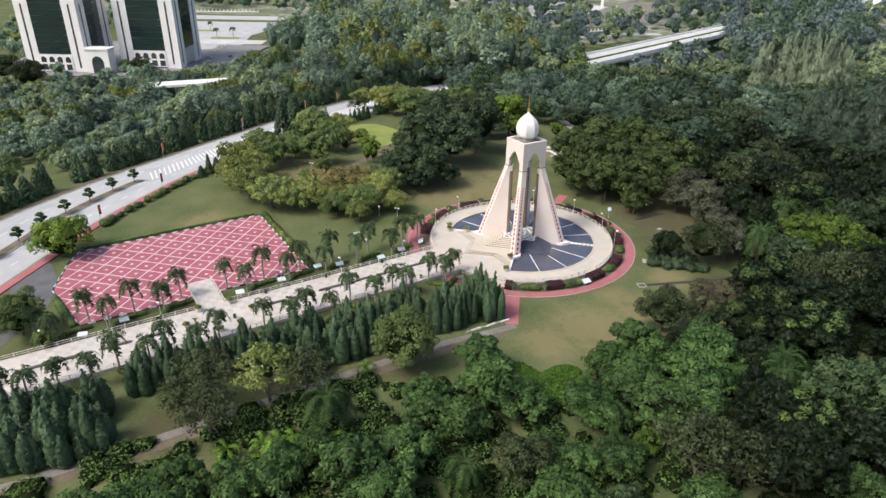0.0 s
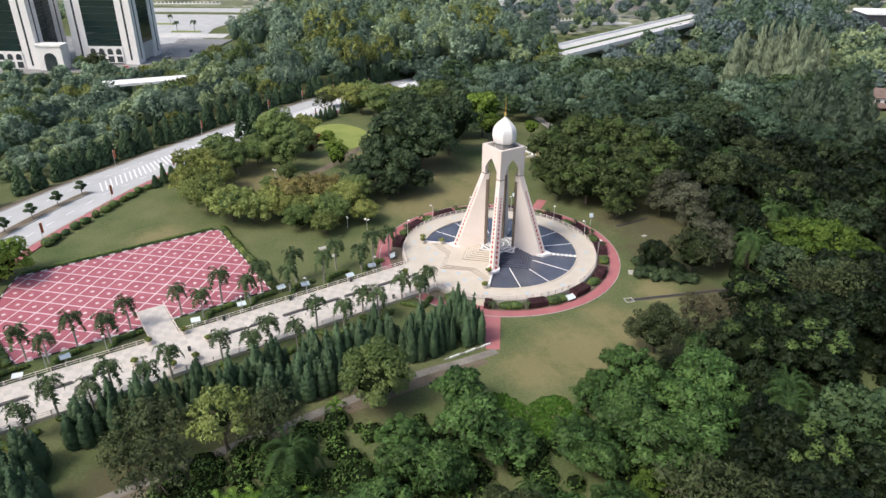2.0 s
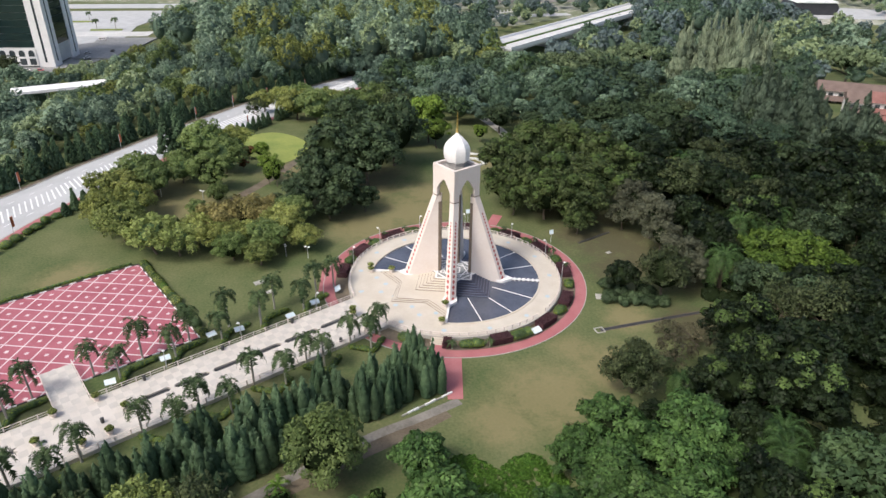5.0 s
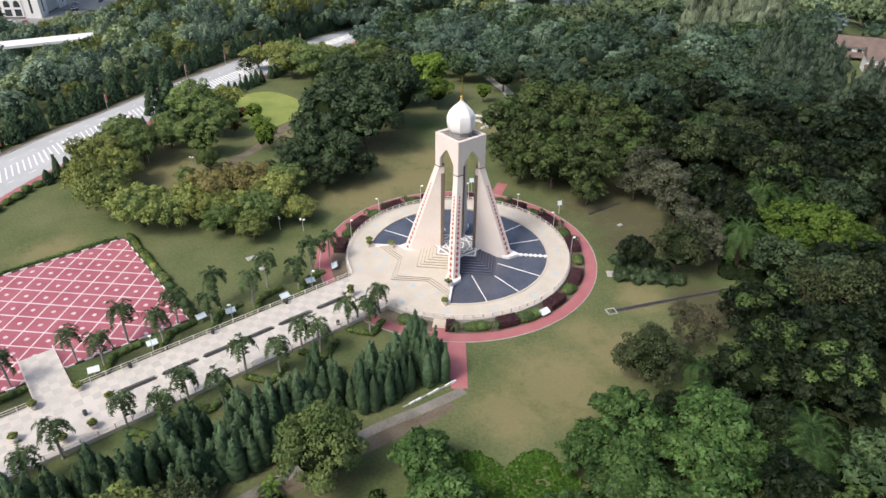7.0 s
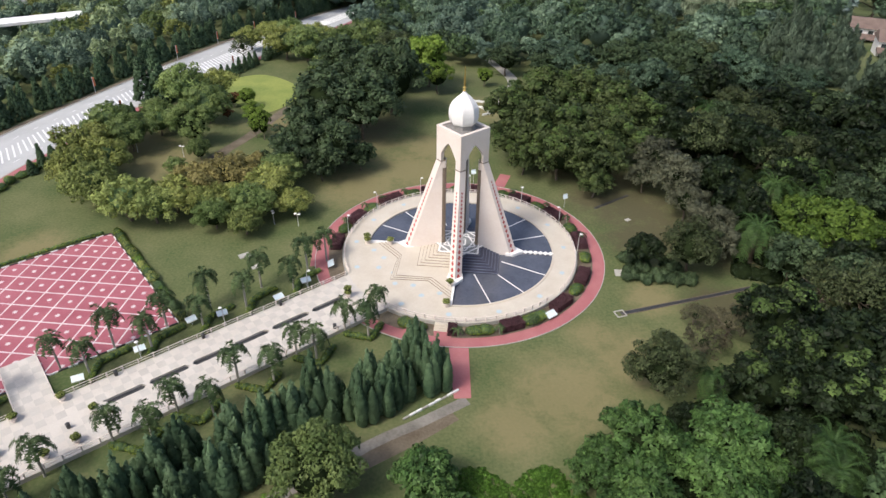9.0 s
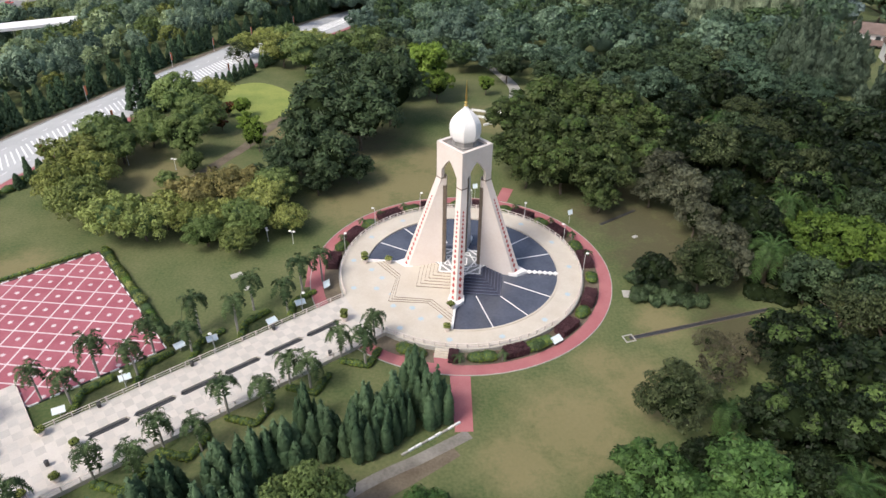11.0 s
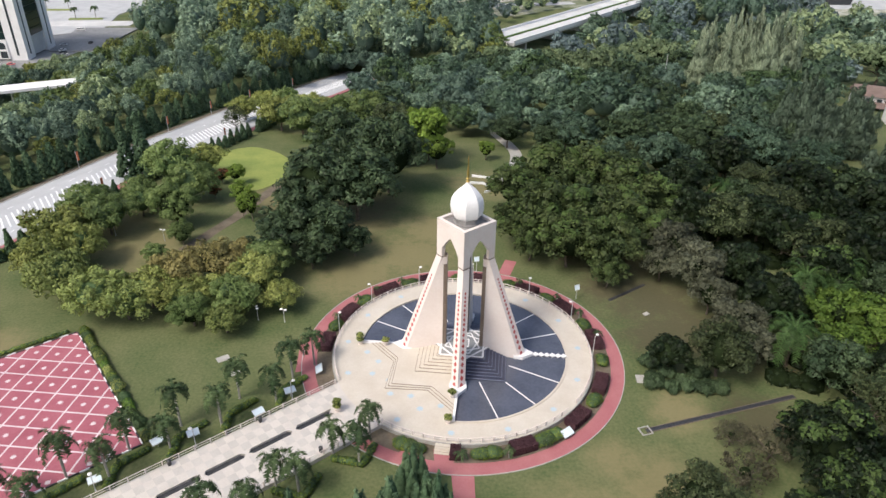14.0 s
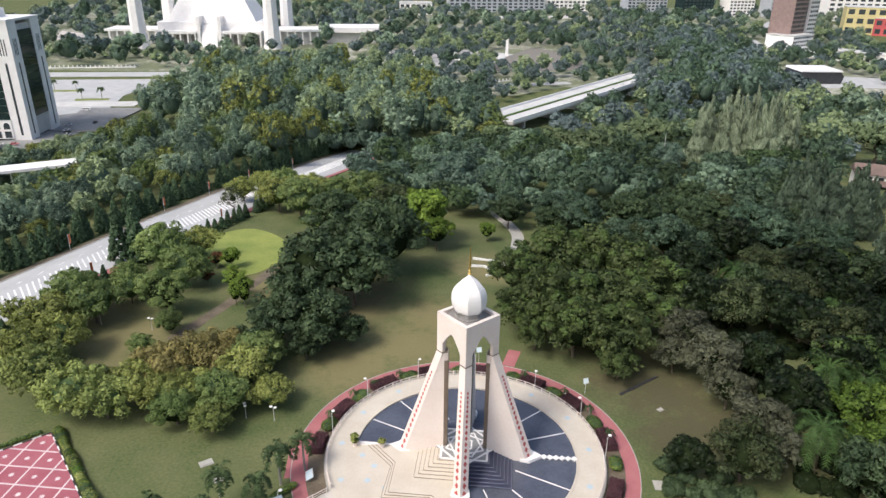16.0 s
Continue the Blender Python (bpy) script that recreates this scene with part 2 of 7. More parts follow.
# ---- building blocks ----
def shade(me, smooth):
    if smooth:
        me.polygons.foreach_set("use_smooth", [True] * len(me.polygons))


def part(name, bm, material, parent=None, label="", smooth=False):
    me = bpy.data.meshes.new(name)
    bm.to_mesh(me)
    bm.free()
    shade(me, smooth)
    me.materials.append(material)
    ob = new(name, me)
    ob.parent = parent
    if label:
        ob["label"] = label
    return ob


def sharing(name, me, parent=None, m=None):
    """An object of its own on a mesh that it shares."""
    ob = new(name, me)
    ob.parent = parent
    if m is not None:
        ob.matrix_basis = m
    return ob


def raw(name, verts, faces, material, parent=None, label="", smooth=False):
    me = bpy.data.meshes.new(name)
    me.from_pydata(verts, [], faces)
    shade(me, smooth)
    me.materials.append(material)
    ob = new(name, me)
    ob.parent = parent
    if label:
        ob["label"] = label
    return ob


def thing(name, x, y, z, label, category, group="", turn=0.0):
    ob = new(name)
    ob.empty_display_size = 0.5
    ob.matrix_basis = pose(x, y, z, 0, 0, turn)
    return tagged(ob, label, category, group)


def prism(bm, poly, z0, z1):
    """An upright prism over a polygon given anticlockwise."""
    low = [bm.verts.new((x, y, z0)) for x, y in poly]
    top = [bm.verts.new((x, y, z1)) for x, y in poly]
    n = len(poly)
    bm.faces.new(list(reversed(low)))
    bm.faces.new(top)
    for i in range(n):
        bm.faces.new((low[i], low[(i + 1) % n], top[(i + 1) % n], top[i]))
    return bm


def slab(bm, x0, x1, y0, y1, z0, z1):
    return prism(bm, [(x0, y0), (x1, y0), (x1, y1), (x0, y1)], z0, z1)


def loft(bm, rings, closed=True):
    """A skin over rings of equally many points, with caps."""
    made = [[bm.verts.new(p) for p in ring] for ring in rings]
    n = len(rings[0])
    for a, b in zip(made, made[1:]):
        for i in range(n):
            bm.faces.new((a[i], a[(i + 1) % n], b[(i + 1) % n], b[i]))
    if closed:
        bm.faces.new(list(reversed(made[0])))
        bm.faces.new(made[-1])
    return bm


def lathe(bm, profile, n=24, turn=0.0):
    rings = [[(r * math.cos(turn + 2 * math.pi * i / n), r * math.sin(turn + 2 * math.pi * i / n), z) for i in range(n)] for r, z in profile]
    return loft(bm, rings)


def tube(bm, a, b, r0, r1, n=6):
    a, b = Vector(a), Vector(b)
    q = (b - a).to_track_quat("Z", "Y")
    ring = [Vector((math.cos(2 * math.pi * i / n), math.sin(2 * math.pi * i / n), 0)) for i in range(n)]
    return loft(bm, [[a + q @ (p * r0) for p in ring], [b + q @ (p * r1) for p in ring]])


def annulus(bm, r0, r1, z0, z1, a0=0.0, a1=360.0, n=96):
    """A flat ring, or a piece of one, with thickness."""
    full = a1 - a0 >= 359.9
    steps = n if full else n + 1
    cols = []
    for i in range(steps):
        a = radians(a0 + (a1 - a0) * i / n)
        c, s = math.cos(a), math.sin(a)
        cols.append([bm.verts.new((r * c, r * s, z)) for r, z in ((r0, z0), (r1, z0), (r1, z1), (r0, z1))])
    for i in range(n):
        a, b = cols[i], cols[(i + 1) % steps]
        for k in range(4):
            bm.faces.new((a[k], a[(k + 1) % 4], b[(k + 1) % 4], b[k]))
    if not full:
        bm.faces.new(list(reversed(cols[0])))
        bm.faces.new(cols[-1])
    return bm


def bm_new():
    return bmesh.new()


# ---- ground ----
Q_AT = (-10000, 40, 70, 100, 150, 200, 260, 340, 450, 100000)
Q_Z = (0, 0, -2, -5, -10, -18, -27, -34, -38, -38)


def ground_z(x, y):
    """Level round the monument; the hill falls away behind it."""
    return float(np.interp(y + 1.2 * max(0.0, -x - 80), Q_AT, Q_Z))


def spaced(near, far, step, grow):
    out, x, d = [], 0.0, step
    while x < far:
        out.append(x)
        d = step if x < near else d * grow
        x += d
    out.append(far)
    return sorted({-v for v in out} | set(out))


xs, ys = spaced(170, 4200, 4.0, 1.18), spaced(240, 4200, 4.0, 1.18)
gv = [(x, y, ground_z(x, y)) for y in ys for x in xs]
nx = len(xs)
gf = [(j * nx + i, j * nx + i + 1, (j + 1) * nx + i + 1, (j + 1) * nx + i) for j in range(len(ys) - 1) for i in range(nx - 1)]
tagged(raw("ground", gv, gf, M_GRASS, smooth=True), "mown park grass with dry brown patches, some darkened for tree shade", "ground", kind="structure")

TURN = -144.1  # the avenue and the monument are laid out along this bearing
CU, SU = math.cos(radians(TURN)), math.sin(radians(TURN))


def av(a, b):
    """A place from metres along the avenue, away from the monument, and metres across it."""
    return a * CU - b * SU, a * SU + b * CU


def strip(name, line, left, right, lift, material, label, category, kind="structure", thick=0.0):
    """A ribbon along a line of (x, y), between two offsets to the left of it, laid on the ground."""
    verts, faces = [], []
    across = max(1, round(abs(left - right) / 2.0))
    dense = []
    for (x0, y0), (x1, y1) in zip(line, line[1:]):
        k = max(1, int(math.hypot(x1 - x0, y1 - y0) / 4))
        dense += [(x0 + (x1 - x0) * i / k, y0 + (y1 - y0) * i / k) for i in range(k)]
    dense.append(line[-1])
    for i, (x, y) in enumerate(dense):
        x0, y0 = dense[max(0, i - 1)]
        x1, y1 = dense[min(len(dense) - 1, i + 1)]
        d = math.hypot(x1 - x0, y1 - y0)
        lx, ly = -(y1 - y0) / d, (x1 - x0) / d
        for j in range(across + 1):
            o = left + (right - left) * j / across
            px, py = x + lx * o, y + ly * o
            verts.append((px, py, ground_z(px, py) + lift))
    n, w = len(dense), across + 1
    base = len(verts)
    verts += [(x, y, z - lift - 0.6) for x, y, z in verts]
    for i in range(n - 1):
        for j in range(across):
            a = i * w + j
            faces.append((a, a + 1, a + 1 + w, a + w))
        a, b = i * w, i * w + across
        faces += [(a, a + w, a + w + base, a + base), (b + w, b, b + base, b + w + base)]
    return tagged(raw(name, verts, faces, material), label, category, kind=kind)


def curve_line(points, steps=6):
    """A smooth line through points."""
    out = []
    n = len(points)
    for i in range(n - 1):
        p = [Vector(points[max(0, min(n - 1, i + k))]) for k in (-1, 0, 1, 2)]
        for s in range(steps):
            t = s / steps
            out.append(tuple(0.5 * (2 * p[1] + (p[2] - p[0]) * t + (2 * p[0] - 5 * p[1] + 4 * p[2] - p[3]) * t * t + (3 * p[1] - p[0] - 3 * p[2] + p[3]) * t ** 3)))
    out.append(tuple(points[-1]))
    return out


# ---- road ----
MEDIAN = curve_line([(-108, -60), (-104.6, -18), (-103.4, 0), (-100, 16), (-96.8, 29), (-91, 46), (-87, 60), (-79, 83), (-67, 115), (-56, 150), (-44, 190), (-36, 222), (-24, 262)])
strip("road", MEDIAN, 11.5, -9.0, 0.10, M_ROAD, "pale concrete dual road in worn grey", "road")
strip("verge", MEDIAN, 14.5, 11.9, 0.09, M_DIRT, "bare earth verge beside the road", "verge")
strip("kerb", MEDIAN, 11.9, 11.5, 0.24, M_KERB, "concrete kerb of the road", "kerb")
strip("footpath", MEDIAN, -9.4, -11.4, 0.22, M_REDPATH, "red painted footpath beside the road", "footpath")
strip("kerb", MEDIAN, -9.0, -9.4, 0.26, M_KERB, "concrete kerb of the road", "kerb")
strip("driveway", [(-99.5, -19), (-95, -23), (-90, -29), (-87.5, -36), (-88, -60)], 4.2, -3.6, 0.04, M_TAR, "dark asphalt driveway in shade", "driveway")



def along(line, start, stop, step):
    """Places and bearings every step metres along a line."""
    out, run, want = [], 0.0, start
    for a, b in zip(line, line[1:]):
        a, b = Vector(a), Vector(b)
        d = (b - a).length
        while want <= run + d and want <= stop:
            p = a.lerp(b, (want - run) / d)
            out.append((p.x, p.y, math.degrees(math.atan2(b.y - a.y, b.x - a.x))))
            want += step
        run += d
    return out


markings = thing("road_marking", 0, 0, 0, "white ladder hatching painted between the carriageways", "road marking")
bar_mesh = None
for x, y, turn in along(MEDIAN, 92, 330, 1.6):
    a = radians(turn + 49)
    far_end, near_end = ground_z(x + 4.6 * math.cos(a), y + 4.6 * math.sin(a)), ground_z(x - 5.0 * math.cos(a), y - 5.0 * math.sin(a))
    m = pose(x, y, near_end + (far_end - near_end) * 5.0 / 9.6 + 0.19, 0, 0, turn - 41) @ pose(0, 0, 0, math.degrees(math.atan2(far_end - near_end, 9.6)), 0, 0)
    if bar_mesh is None:
        bm = bm_new()
        slab(bm, -0.17, 0.17, -4.5, 4.1, -0.12, 0.012)
        first = part("painted_bar", bm, M_PAINT, markings)
        first.matrix_basis, bar_mesh = m, first.data
    else:
        sharing("painted_bar", bar_mesh, markings, m)
for off in (6.2, -5.4):
    edge = thing("lane_line", 0, 0, 0, "dashed white lane line on the road", "road marking")
    dash = None
    for x, y, turn in along(MEDIAN, 40, 330, 6.0):
        a = radians(turn)
        px, py = x - math.sin(a) * off, y + math.cos(a) * off
        m = pose(px, py, ground_z(px, py) + 0.115, 0, 0, turn)
        if dash is None:
            bm = bm_new()
            slab(bm, -1.2, 1.2, -0.07, 0.07, -0.02, 0.01)
            ob = part("dash", bm, M_PAINT, edge)
            ob.matrix_basis, dash = m, ob.data
        else:
            sharing("dash", dash, edge, m)

# planted median in front of the hatching
bed = [(x, y) for x, y, _ in along(MEDIAN, 20, 88, 4)]
strip("median_kerb", bed, 1.3, -1.3, 0.28, M_KERB, "kerbed planting strip between the carriageways", "median")
strip("median_bed", bed, 1.05, -1.05, 0.32, M_DIRT, "earth of the planted median", "median")

# ---- parade ground ----
CARPET = [(43.7, -40.8), (81.0, -40.8), (83.4, -36.5), (87.0, -26.0), (84.0, -10.8), (43.7, -10.8)]
carpet = thing("parade_ground", 0, 0, 0, "red paved parade ground with a white diamond lattice", "paving", turn=TURN)
tagged(carpet, kind="structure")
bm = bm_new()
prism(bm, CARPET, -0.3, 0.06)
part("paving", bm, M_CARPET, carpet)
bm = bm_new()
n = len(CARPET)
cx, cy = sum(p[0] for p in CARPET) / n, sum(p[1] for p in CARPET) / n
for i in range(n):
    (x0, y0), (x1, y1) = CARPET[i], CARPET[(i + 1) % n]
    d = math.hypot(x1 - x0, y1 - y0)
    k = max(1, int(d / 1.2))
    for j in range(k):
        t0, t1 = j / k, (j + 0.94) / k
        ax, ay, bx, by = x0 + (x1 - x0) * t0, y0 + (y1 - y0) * t0, x0 + (x1 - x0) * t1, y0 + (y1 - y0) * t1
        ox, oy = (y1 - y0) / d * 0.16, -(x1 - x0) / d * 0.16
        corner = [(ax, ay), (bx, by), (bx + ox, by + oy), (ax + ox, ay + oy)]
        if (bx - ax) * (oy) - (by - ay) * ox < 0:
            corner.reverse()
        b2 = bm_new()
        prism(b2, corner, -0.1, 0.2)
        part("kerbstone", b2, M_PAINT if (i * 7 + j) % 2 else M_DARKSTEEL, carpet)


def in_poly(x, y, poly):
    hit = False
    for (x0, y0), (x1, y1) in zip(poly, poly[1:] + poly[:1]):
        if (y0 > y) != (y1 > y) and x < (x1 - x0) * (y - y0) / (y1 - y0) + x0:
            hit = not hit
    return hit


HALF = 2.31  # half a diamond's diagonal
A0, B0 = 45.1, -39.2


def clip(px, py, dx, dy):
    """The stretch of a line inside the parade ground."""
    cuts = []
    for (x0, y0), (x1, y1) in zip(CARPET, CARPET[1:] + CARPET[:1]):
        ex, ey = x1 - x0, y1 - y0
        den = dx * ey - dy * ex
        if abs(den) < 1e-9:
            continue
        s = ((x0 - px) * ey - (y0 - py) * ex) / den
        u = ((x0 - px) * dy - (y0 - py) * dx) / den
        if 0 <= u <= 1:
            cuts.append(s)
    return (min(cuts), max(cuts)) if len(cuts) >= 2 else None


for sign in (1, -1):
    for k in range(-30, 40):
        px, py = A0 + HALF + 2 * HALF * k, B0
        hit = clip(px, py, math.sqrt(0.5), sign * math.sqrt(0.5))
        if hit and hit[1] - hit[0] > 0.5:
            bm = bm_new()
            slab(bm, hit[0] + 0.1, hit[1] - 0.1, -0.115, 0.115, 0.0, 0.068 if sign > 0 else 0.072)
            part("white_line", bm, M_LINE, carpet).matrix_basis = pose(px, py, 0, 0, 0, 45 * sign)
dot = None
for i in range(-2, 24):
    for j in range(-2, 20):
        if (i + j) % 2:
            continue
        a, b = A0 + i * HALF, B0 + j * HALF
        if not all(in_poly(a + da, b + db, CARPET) for da, db in ((0.5, 0), (-0.5, 0), (0, 0.5), (0, -0.5))):
            continue
        m = pose(a, b, 0.06, 0, 0, 0)
        if dot is None:
            bm = bm_new()
            prism(bm, [((0.42 if i % 2 else 0.24) * math.cos(math.pi * i / 8), (0.42 if i % 2 else 0.24) * math.sin(math.pi * i / 8)) for i in range(16)], -0.02, 0.012)
            ob = part("white_rosette", bm, M_LINE, carpet)
            ob.matrix_basis, dot = m, ob.data
        else:
            sharing("white_rosette", dot, carpet, m)

# ---- avenue ----
avenue = thing("avenue", 0, 0, 0, "raised avenue paved in pale granite with dark water slots", "avenue", turn=TURN)
tagged(avenue, kind="structure")
SLOTS = [(22.6, 27.4), (28.2, 33.8), (34.6, 39.6), (40.1, 45.4), (46.0, 51.1), (51.7, 56.3), (71.5, 76.5), (77.2, 82.2), (83.0, 88.0), (88.8, 93.8), (94.6, 99.6)]
for b0, b1 in ((-5.2, -1.2), (-0.2, 5.4)):
    bm = bm_new()
    slab(bm, 18.4, 130, b0, b1, -0.3, 0.594)
    part("walk", bm, M_WALK, avenue)
ends = [18.4] + [v for s in SLOTS for v in s] + [130]
for i in range(0, len(ends), 2):
    a0, a1 = ends[i], ends[i + 1]
    tip0, tip1 = (0.0 if i == 0 else 0.55), (0.0 if i == len(ends) - 2 else 0.55)
    poly = [(a0, -1.2)] if tip0 == 0 else []
    poly = [(a0 + tip0, -1.2), (a1 - tip1, -1.2), (a1, -0.7), (a1 - tip1, -0.2), (a0 + tip0, -0.2), (a0, -0.7)] if tip0 and tip1 else (
        [(a0, -1.2), (a1 - tip1, -1.2), (a1, -0.7), (a1 - tip1, -0.2), (a0, -0.2)] if tip1 else [(a0 + tip0, -1.2), (a1, -1.2), (a1, -0.2), (a0 + tip0, -0.2), (a0, -0.7)])
    if a1 - a0 < 1.2:
        m0 = (a0 + a1) / 2
        poly = [(a0 - 0.3, -1.2), (a1 + 0.3, -1.2), (m0 + 0.2, -0.7), (a1 + 0.3, -0.2), (a0 - 0.3, -0.2), (m0 - 0.2, -0.7)]
    bm = bm_new()
    prism(bm, poly, -0.3, 0.591)
    part("walk_bridge", bm, M_WALK, avenue)
for a0, a1 in SLOTS:
    bm = bm_new()
    slab(bm, a0 - 0.3, a1 + 0.3, -1.2, -0.2, -0.28, 0.3)
    part("water_slot", bm, M_DARKSTEEL, avenue, "dark wet channel floor")
bm = bm_new()
slab(bm, 61.2, 65.6, -15.6, -5.2, -0.2, 0.45)
part("side_walk", bm, M_WALK, avenue)
bm = bm_new()
tile_mesh = None
for i in range(64):
    for j in range(8):
        if (i + j) % 2:
            continue
        a, b = 19.4 + i * 1.15, -4.45 + j * 1.27 + 0.0
        if -1.4 < b < 0.0:
            continue
        m = pose(a + 0.57, b, 0.596, 0, 0, 0)
        if tile_mesh is None:
            b2 = bm_new()
            slab(b2, -0.56, 0.56, -0.62, 0.62, -0.02, 0.005)
            ob = part("paving_tile", b2, M_TILE_A, avenue)
            ob.matrix_basis, tile_mesh = m, ob.data
        else:
            sharing("paving_tile", tile_mesh, avenue, m)
for i in range(4):
    for j in range(9):
        if (i + j) % 2 == 0:
            sharing("paving_tile", tile_mesh, avenue, pose(61.75 + i * 1.12, -14.9 + j * 1.26, 0.452, 0, 0, 0))
bm.free()


def rail(name, pts, label, height=0.75, base=0.6, gap=2.0, closed=False):
    """A low rail: posts and two bars along a line of (x, y) in the layout's own frame."""
    ob = thing(name, 0, 0, 0, label, "railing", turn=TURN)
    post = None
    line = pts + pts[:1] if closed else pts
    for x, y, turn in along(line, 0, 1e6, gap):
        m = pose(x, y, base, 0, 0, turn)
        if post is None:
            b = bm_new()
            slab(b, -0.07, 0.07, -0.07, 0.07, 0, height + 0.05)
            p = part("post", b, M_STONE, ob)
            p.matrix_basis, post = m, p.data
        else:
            sharing("post", post, ob, m)
    for z in (height * 0.5, height):
        b = bm_new()
        rings = []
        for i, (x, y) in enumerate(line):
            (x0, y0), (x1, y1) = line[max(0, i - 1)], line[min(len(line) - 1, i + 1)]
            d = math.hypot(x1 - x0, y1 - y0)
            sx, sy = -(y1 - y0) / d, (x1 - x0) / d
            rings.append([(x + sx * 0.045 * math.cos(k), y + sy * 0.045 * math.cos(k), base + z + 0.045 * math.sin(k)) for k in np.linspace(0, 2 * math.pi, 7)[:-1]])
        loft(b, rings)
        part("bar", b, M_STONE, ob)
    return ob


rail("railing", [(19.0, -5.1), (61.1, -5.1)], "cream low railing along the avenue")
rail("railing", [(65.7, -5.1), (128, -5.1)], "cream low railing along the avenue")
rail("railing", [(18.9, 5.3), (128, 5.3)], "cream low railing along the avenue")
rail("railing", [(61.15, -5.3), (61.15, -15.4)], "cream low railing beside the side walk", base=0.45)
rail("railing", [(65.65, -5.3), (65.65, -15.4)], "cream low railing beside the side walk", base=0.45)
half = math.degrees(math.asin(5.3 / 19.0))
ring_pts = [(19.0 * math.cos(radians(a)), 19.0 * math.sin(radians(a))) for a in np.linspace(half, 97.5, 30)]
rail("railing", ring_pts, "cream low railing round the circular terrace", gap=1.5)
ring_pts = [(19.0 * math.cos(radians(a)), 19.0 * math.sin(radians(a))) for a in np.linspace(103.5, 360 - half, 90)]
rail("railing", ring_pts, "cream low railing round the circular terrace", gap=1.5)

# ---- circular terrace, pool and monument, all in the layout's own axes ----
terrace = thing("terrace", 0, 0, 0, "circular cream marble terrace round a dark pool", "terrace", turn=TURN)
tagged(terrace, kind="structure")
bm = bm_new()
annulus(bm, 15.55, 19.2, -0.3, 0.6, n=128)
part("ring_paving", bm, M_MARBLE, terrace)
bm = bm_new()
annulus(bm, 19.2, 19.34, -0.3, 0.66, 16.5, 343.5, 120)
part("ring_wall", bm, M_KERB, terrace)
quad = [(0.0, 0.0)] + [(15.55 * math.cos(radians(a)), 15.55 * math.sin(radians(a))) for a in np.linspace(-45, 45, 24)]
bm = bm_new()
prism(bm, quad, -0.3, 0.597)
part("forecourt", bm, M_MARBLE, terrace)
for i, (r, z) in enumerate(((0.0, 0.72), (0.38, 0.84), (0.76, 0.96))):
    poly = [(0.5, -0.5), (10.1 - r, -10.1 + r), (9.75 - r, -9.6 + r), (9.75 - r, -4.0), (14.1 - 1.5 * r, 0), (9.75 - r, 4.0), (9.75 - r, 9.6 - r), (10.1 - r, 10.1 - r), (0.5, 0.5)]
    bm = bm_new()
    prism(bm, poly, 0.3, z)
    part("step", bm, M_MARBLE, terrace)
    front = poly[1:-1]
    bm = bm_new()
    for (x0, y0), (x1, y1) in zip(front, front[1:]):
        tube(bm, (x0 + 0.01, y0, z - 0.03), (x1 + 0.01, y1, z - 0.03), 0.05, 0.05, 4)
    part("nosing", bm, M_RIB, terrace, "brown stone nosing")
for i, (R, z) in enumerate(((8.9, 1.12), (8.1, 1.27), (7.3, 1.42), (6.5, 1.57), (5.7, 1.72), (4.9, 1.87))):
    bm = bm_new()
    prism(bm, [(0.3, 0), (R / 2 + 0.15, -R / 2 + 0.15), (R, 0), (R / 2 + 0.15, R / 2 - 0.15)], 0.4, z)
    part("step", bm, M_MARBLE, terrace)
    bm = bm_new()
    for sgn in (1, -1):
        tube(bm, (R, 0, z - 0.03), (R / 2 + 0.3, sgn * (R / 2 - 0.3), z - 0.03), 0.045, 0.045, 4)
    part("nosing", bm, M_RIB, terrace, "brown stone nosing")
for q in (90, 180, 270):
    for i, (R, z) in enumerate(((9.2, 0.7), (8.5, 0.9), (7.8, 1.1), (7.1, 1.3), (6.4, 1.5), (5.7, 1.7), (4.9, 1.862))):
        bm = bm_new()
        prism(bm, [(0.3, 0), (R / 2 + 0.15, -R / 2 + 0.15), (R, 0), (R / 2 + 0.15, R / 2 - 0.15)], 0.2, z)
        part("step", bm, M_POOLSTEP, terrace, "dark blue tiled step").matrix_basis = pose(0, 0, 0, 0, 0, q)
        bm = bm_new()
        for sgn in (1, -1):
            tube(bm, (R, 0, z - 0.02), (R / 2 + 0.3, sgn * (R / 2 - 0.3), z - 0.02), 0.05, 0.05, 4)
        part("nosing", bm, M_POOLEDGE, terrace, "slate blue tiled nosing").matrix_basis = pose(0, 0, 0, 0, 0, q)

pool = thing("pool", 0, 0, 0, "shallow dark blue tiled pool with white radial lines", "pool", turn=TURN)
tagged(pool, kind="structure")
bm = bm_new()
prism(bm, [(0.2, 0.2)] + [(15.3 * math.cos(radians(a)), 15.3 * math.sin(radians(a))) for a in np.linspace(45, 180, 40)] + [(-0.1, 0)], 0.1, 0.5)
part("pool_floor", bm, M_POOL, pool)
bm = bm_new()
prism(bm, [(-0.1, 0)] + [(15.3 * math.cos(radians(a)), 15.3 * math.sin(radians(a))) for a in np.linspace(180, 315, 40)] + [(0.2, -0.2)], 0.1, 0.5)
part("pool_floor", bm, M_POOL, pool)
bm = bm_new()
annulus(bm, 15.28, 15.56, 0.2, 0.74, 44, 316, 110)
part("pool_rim", bm, M_MARBLE, pool)
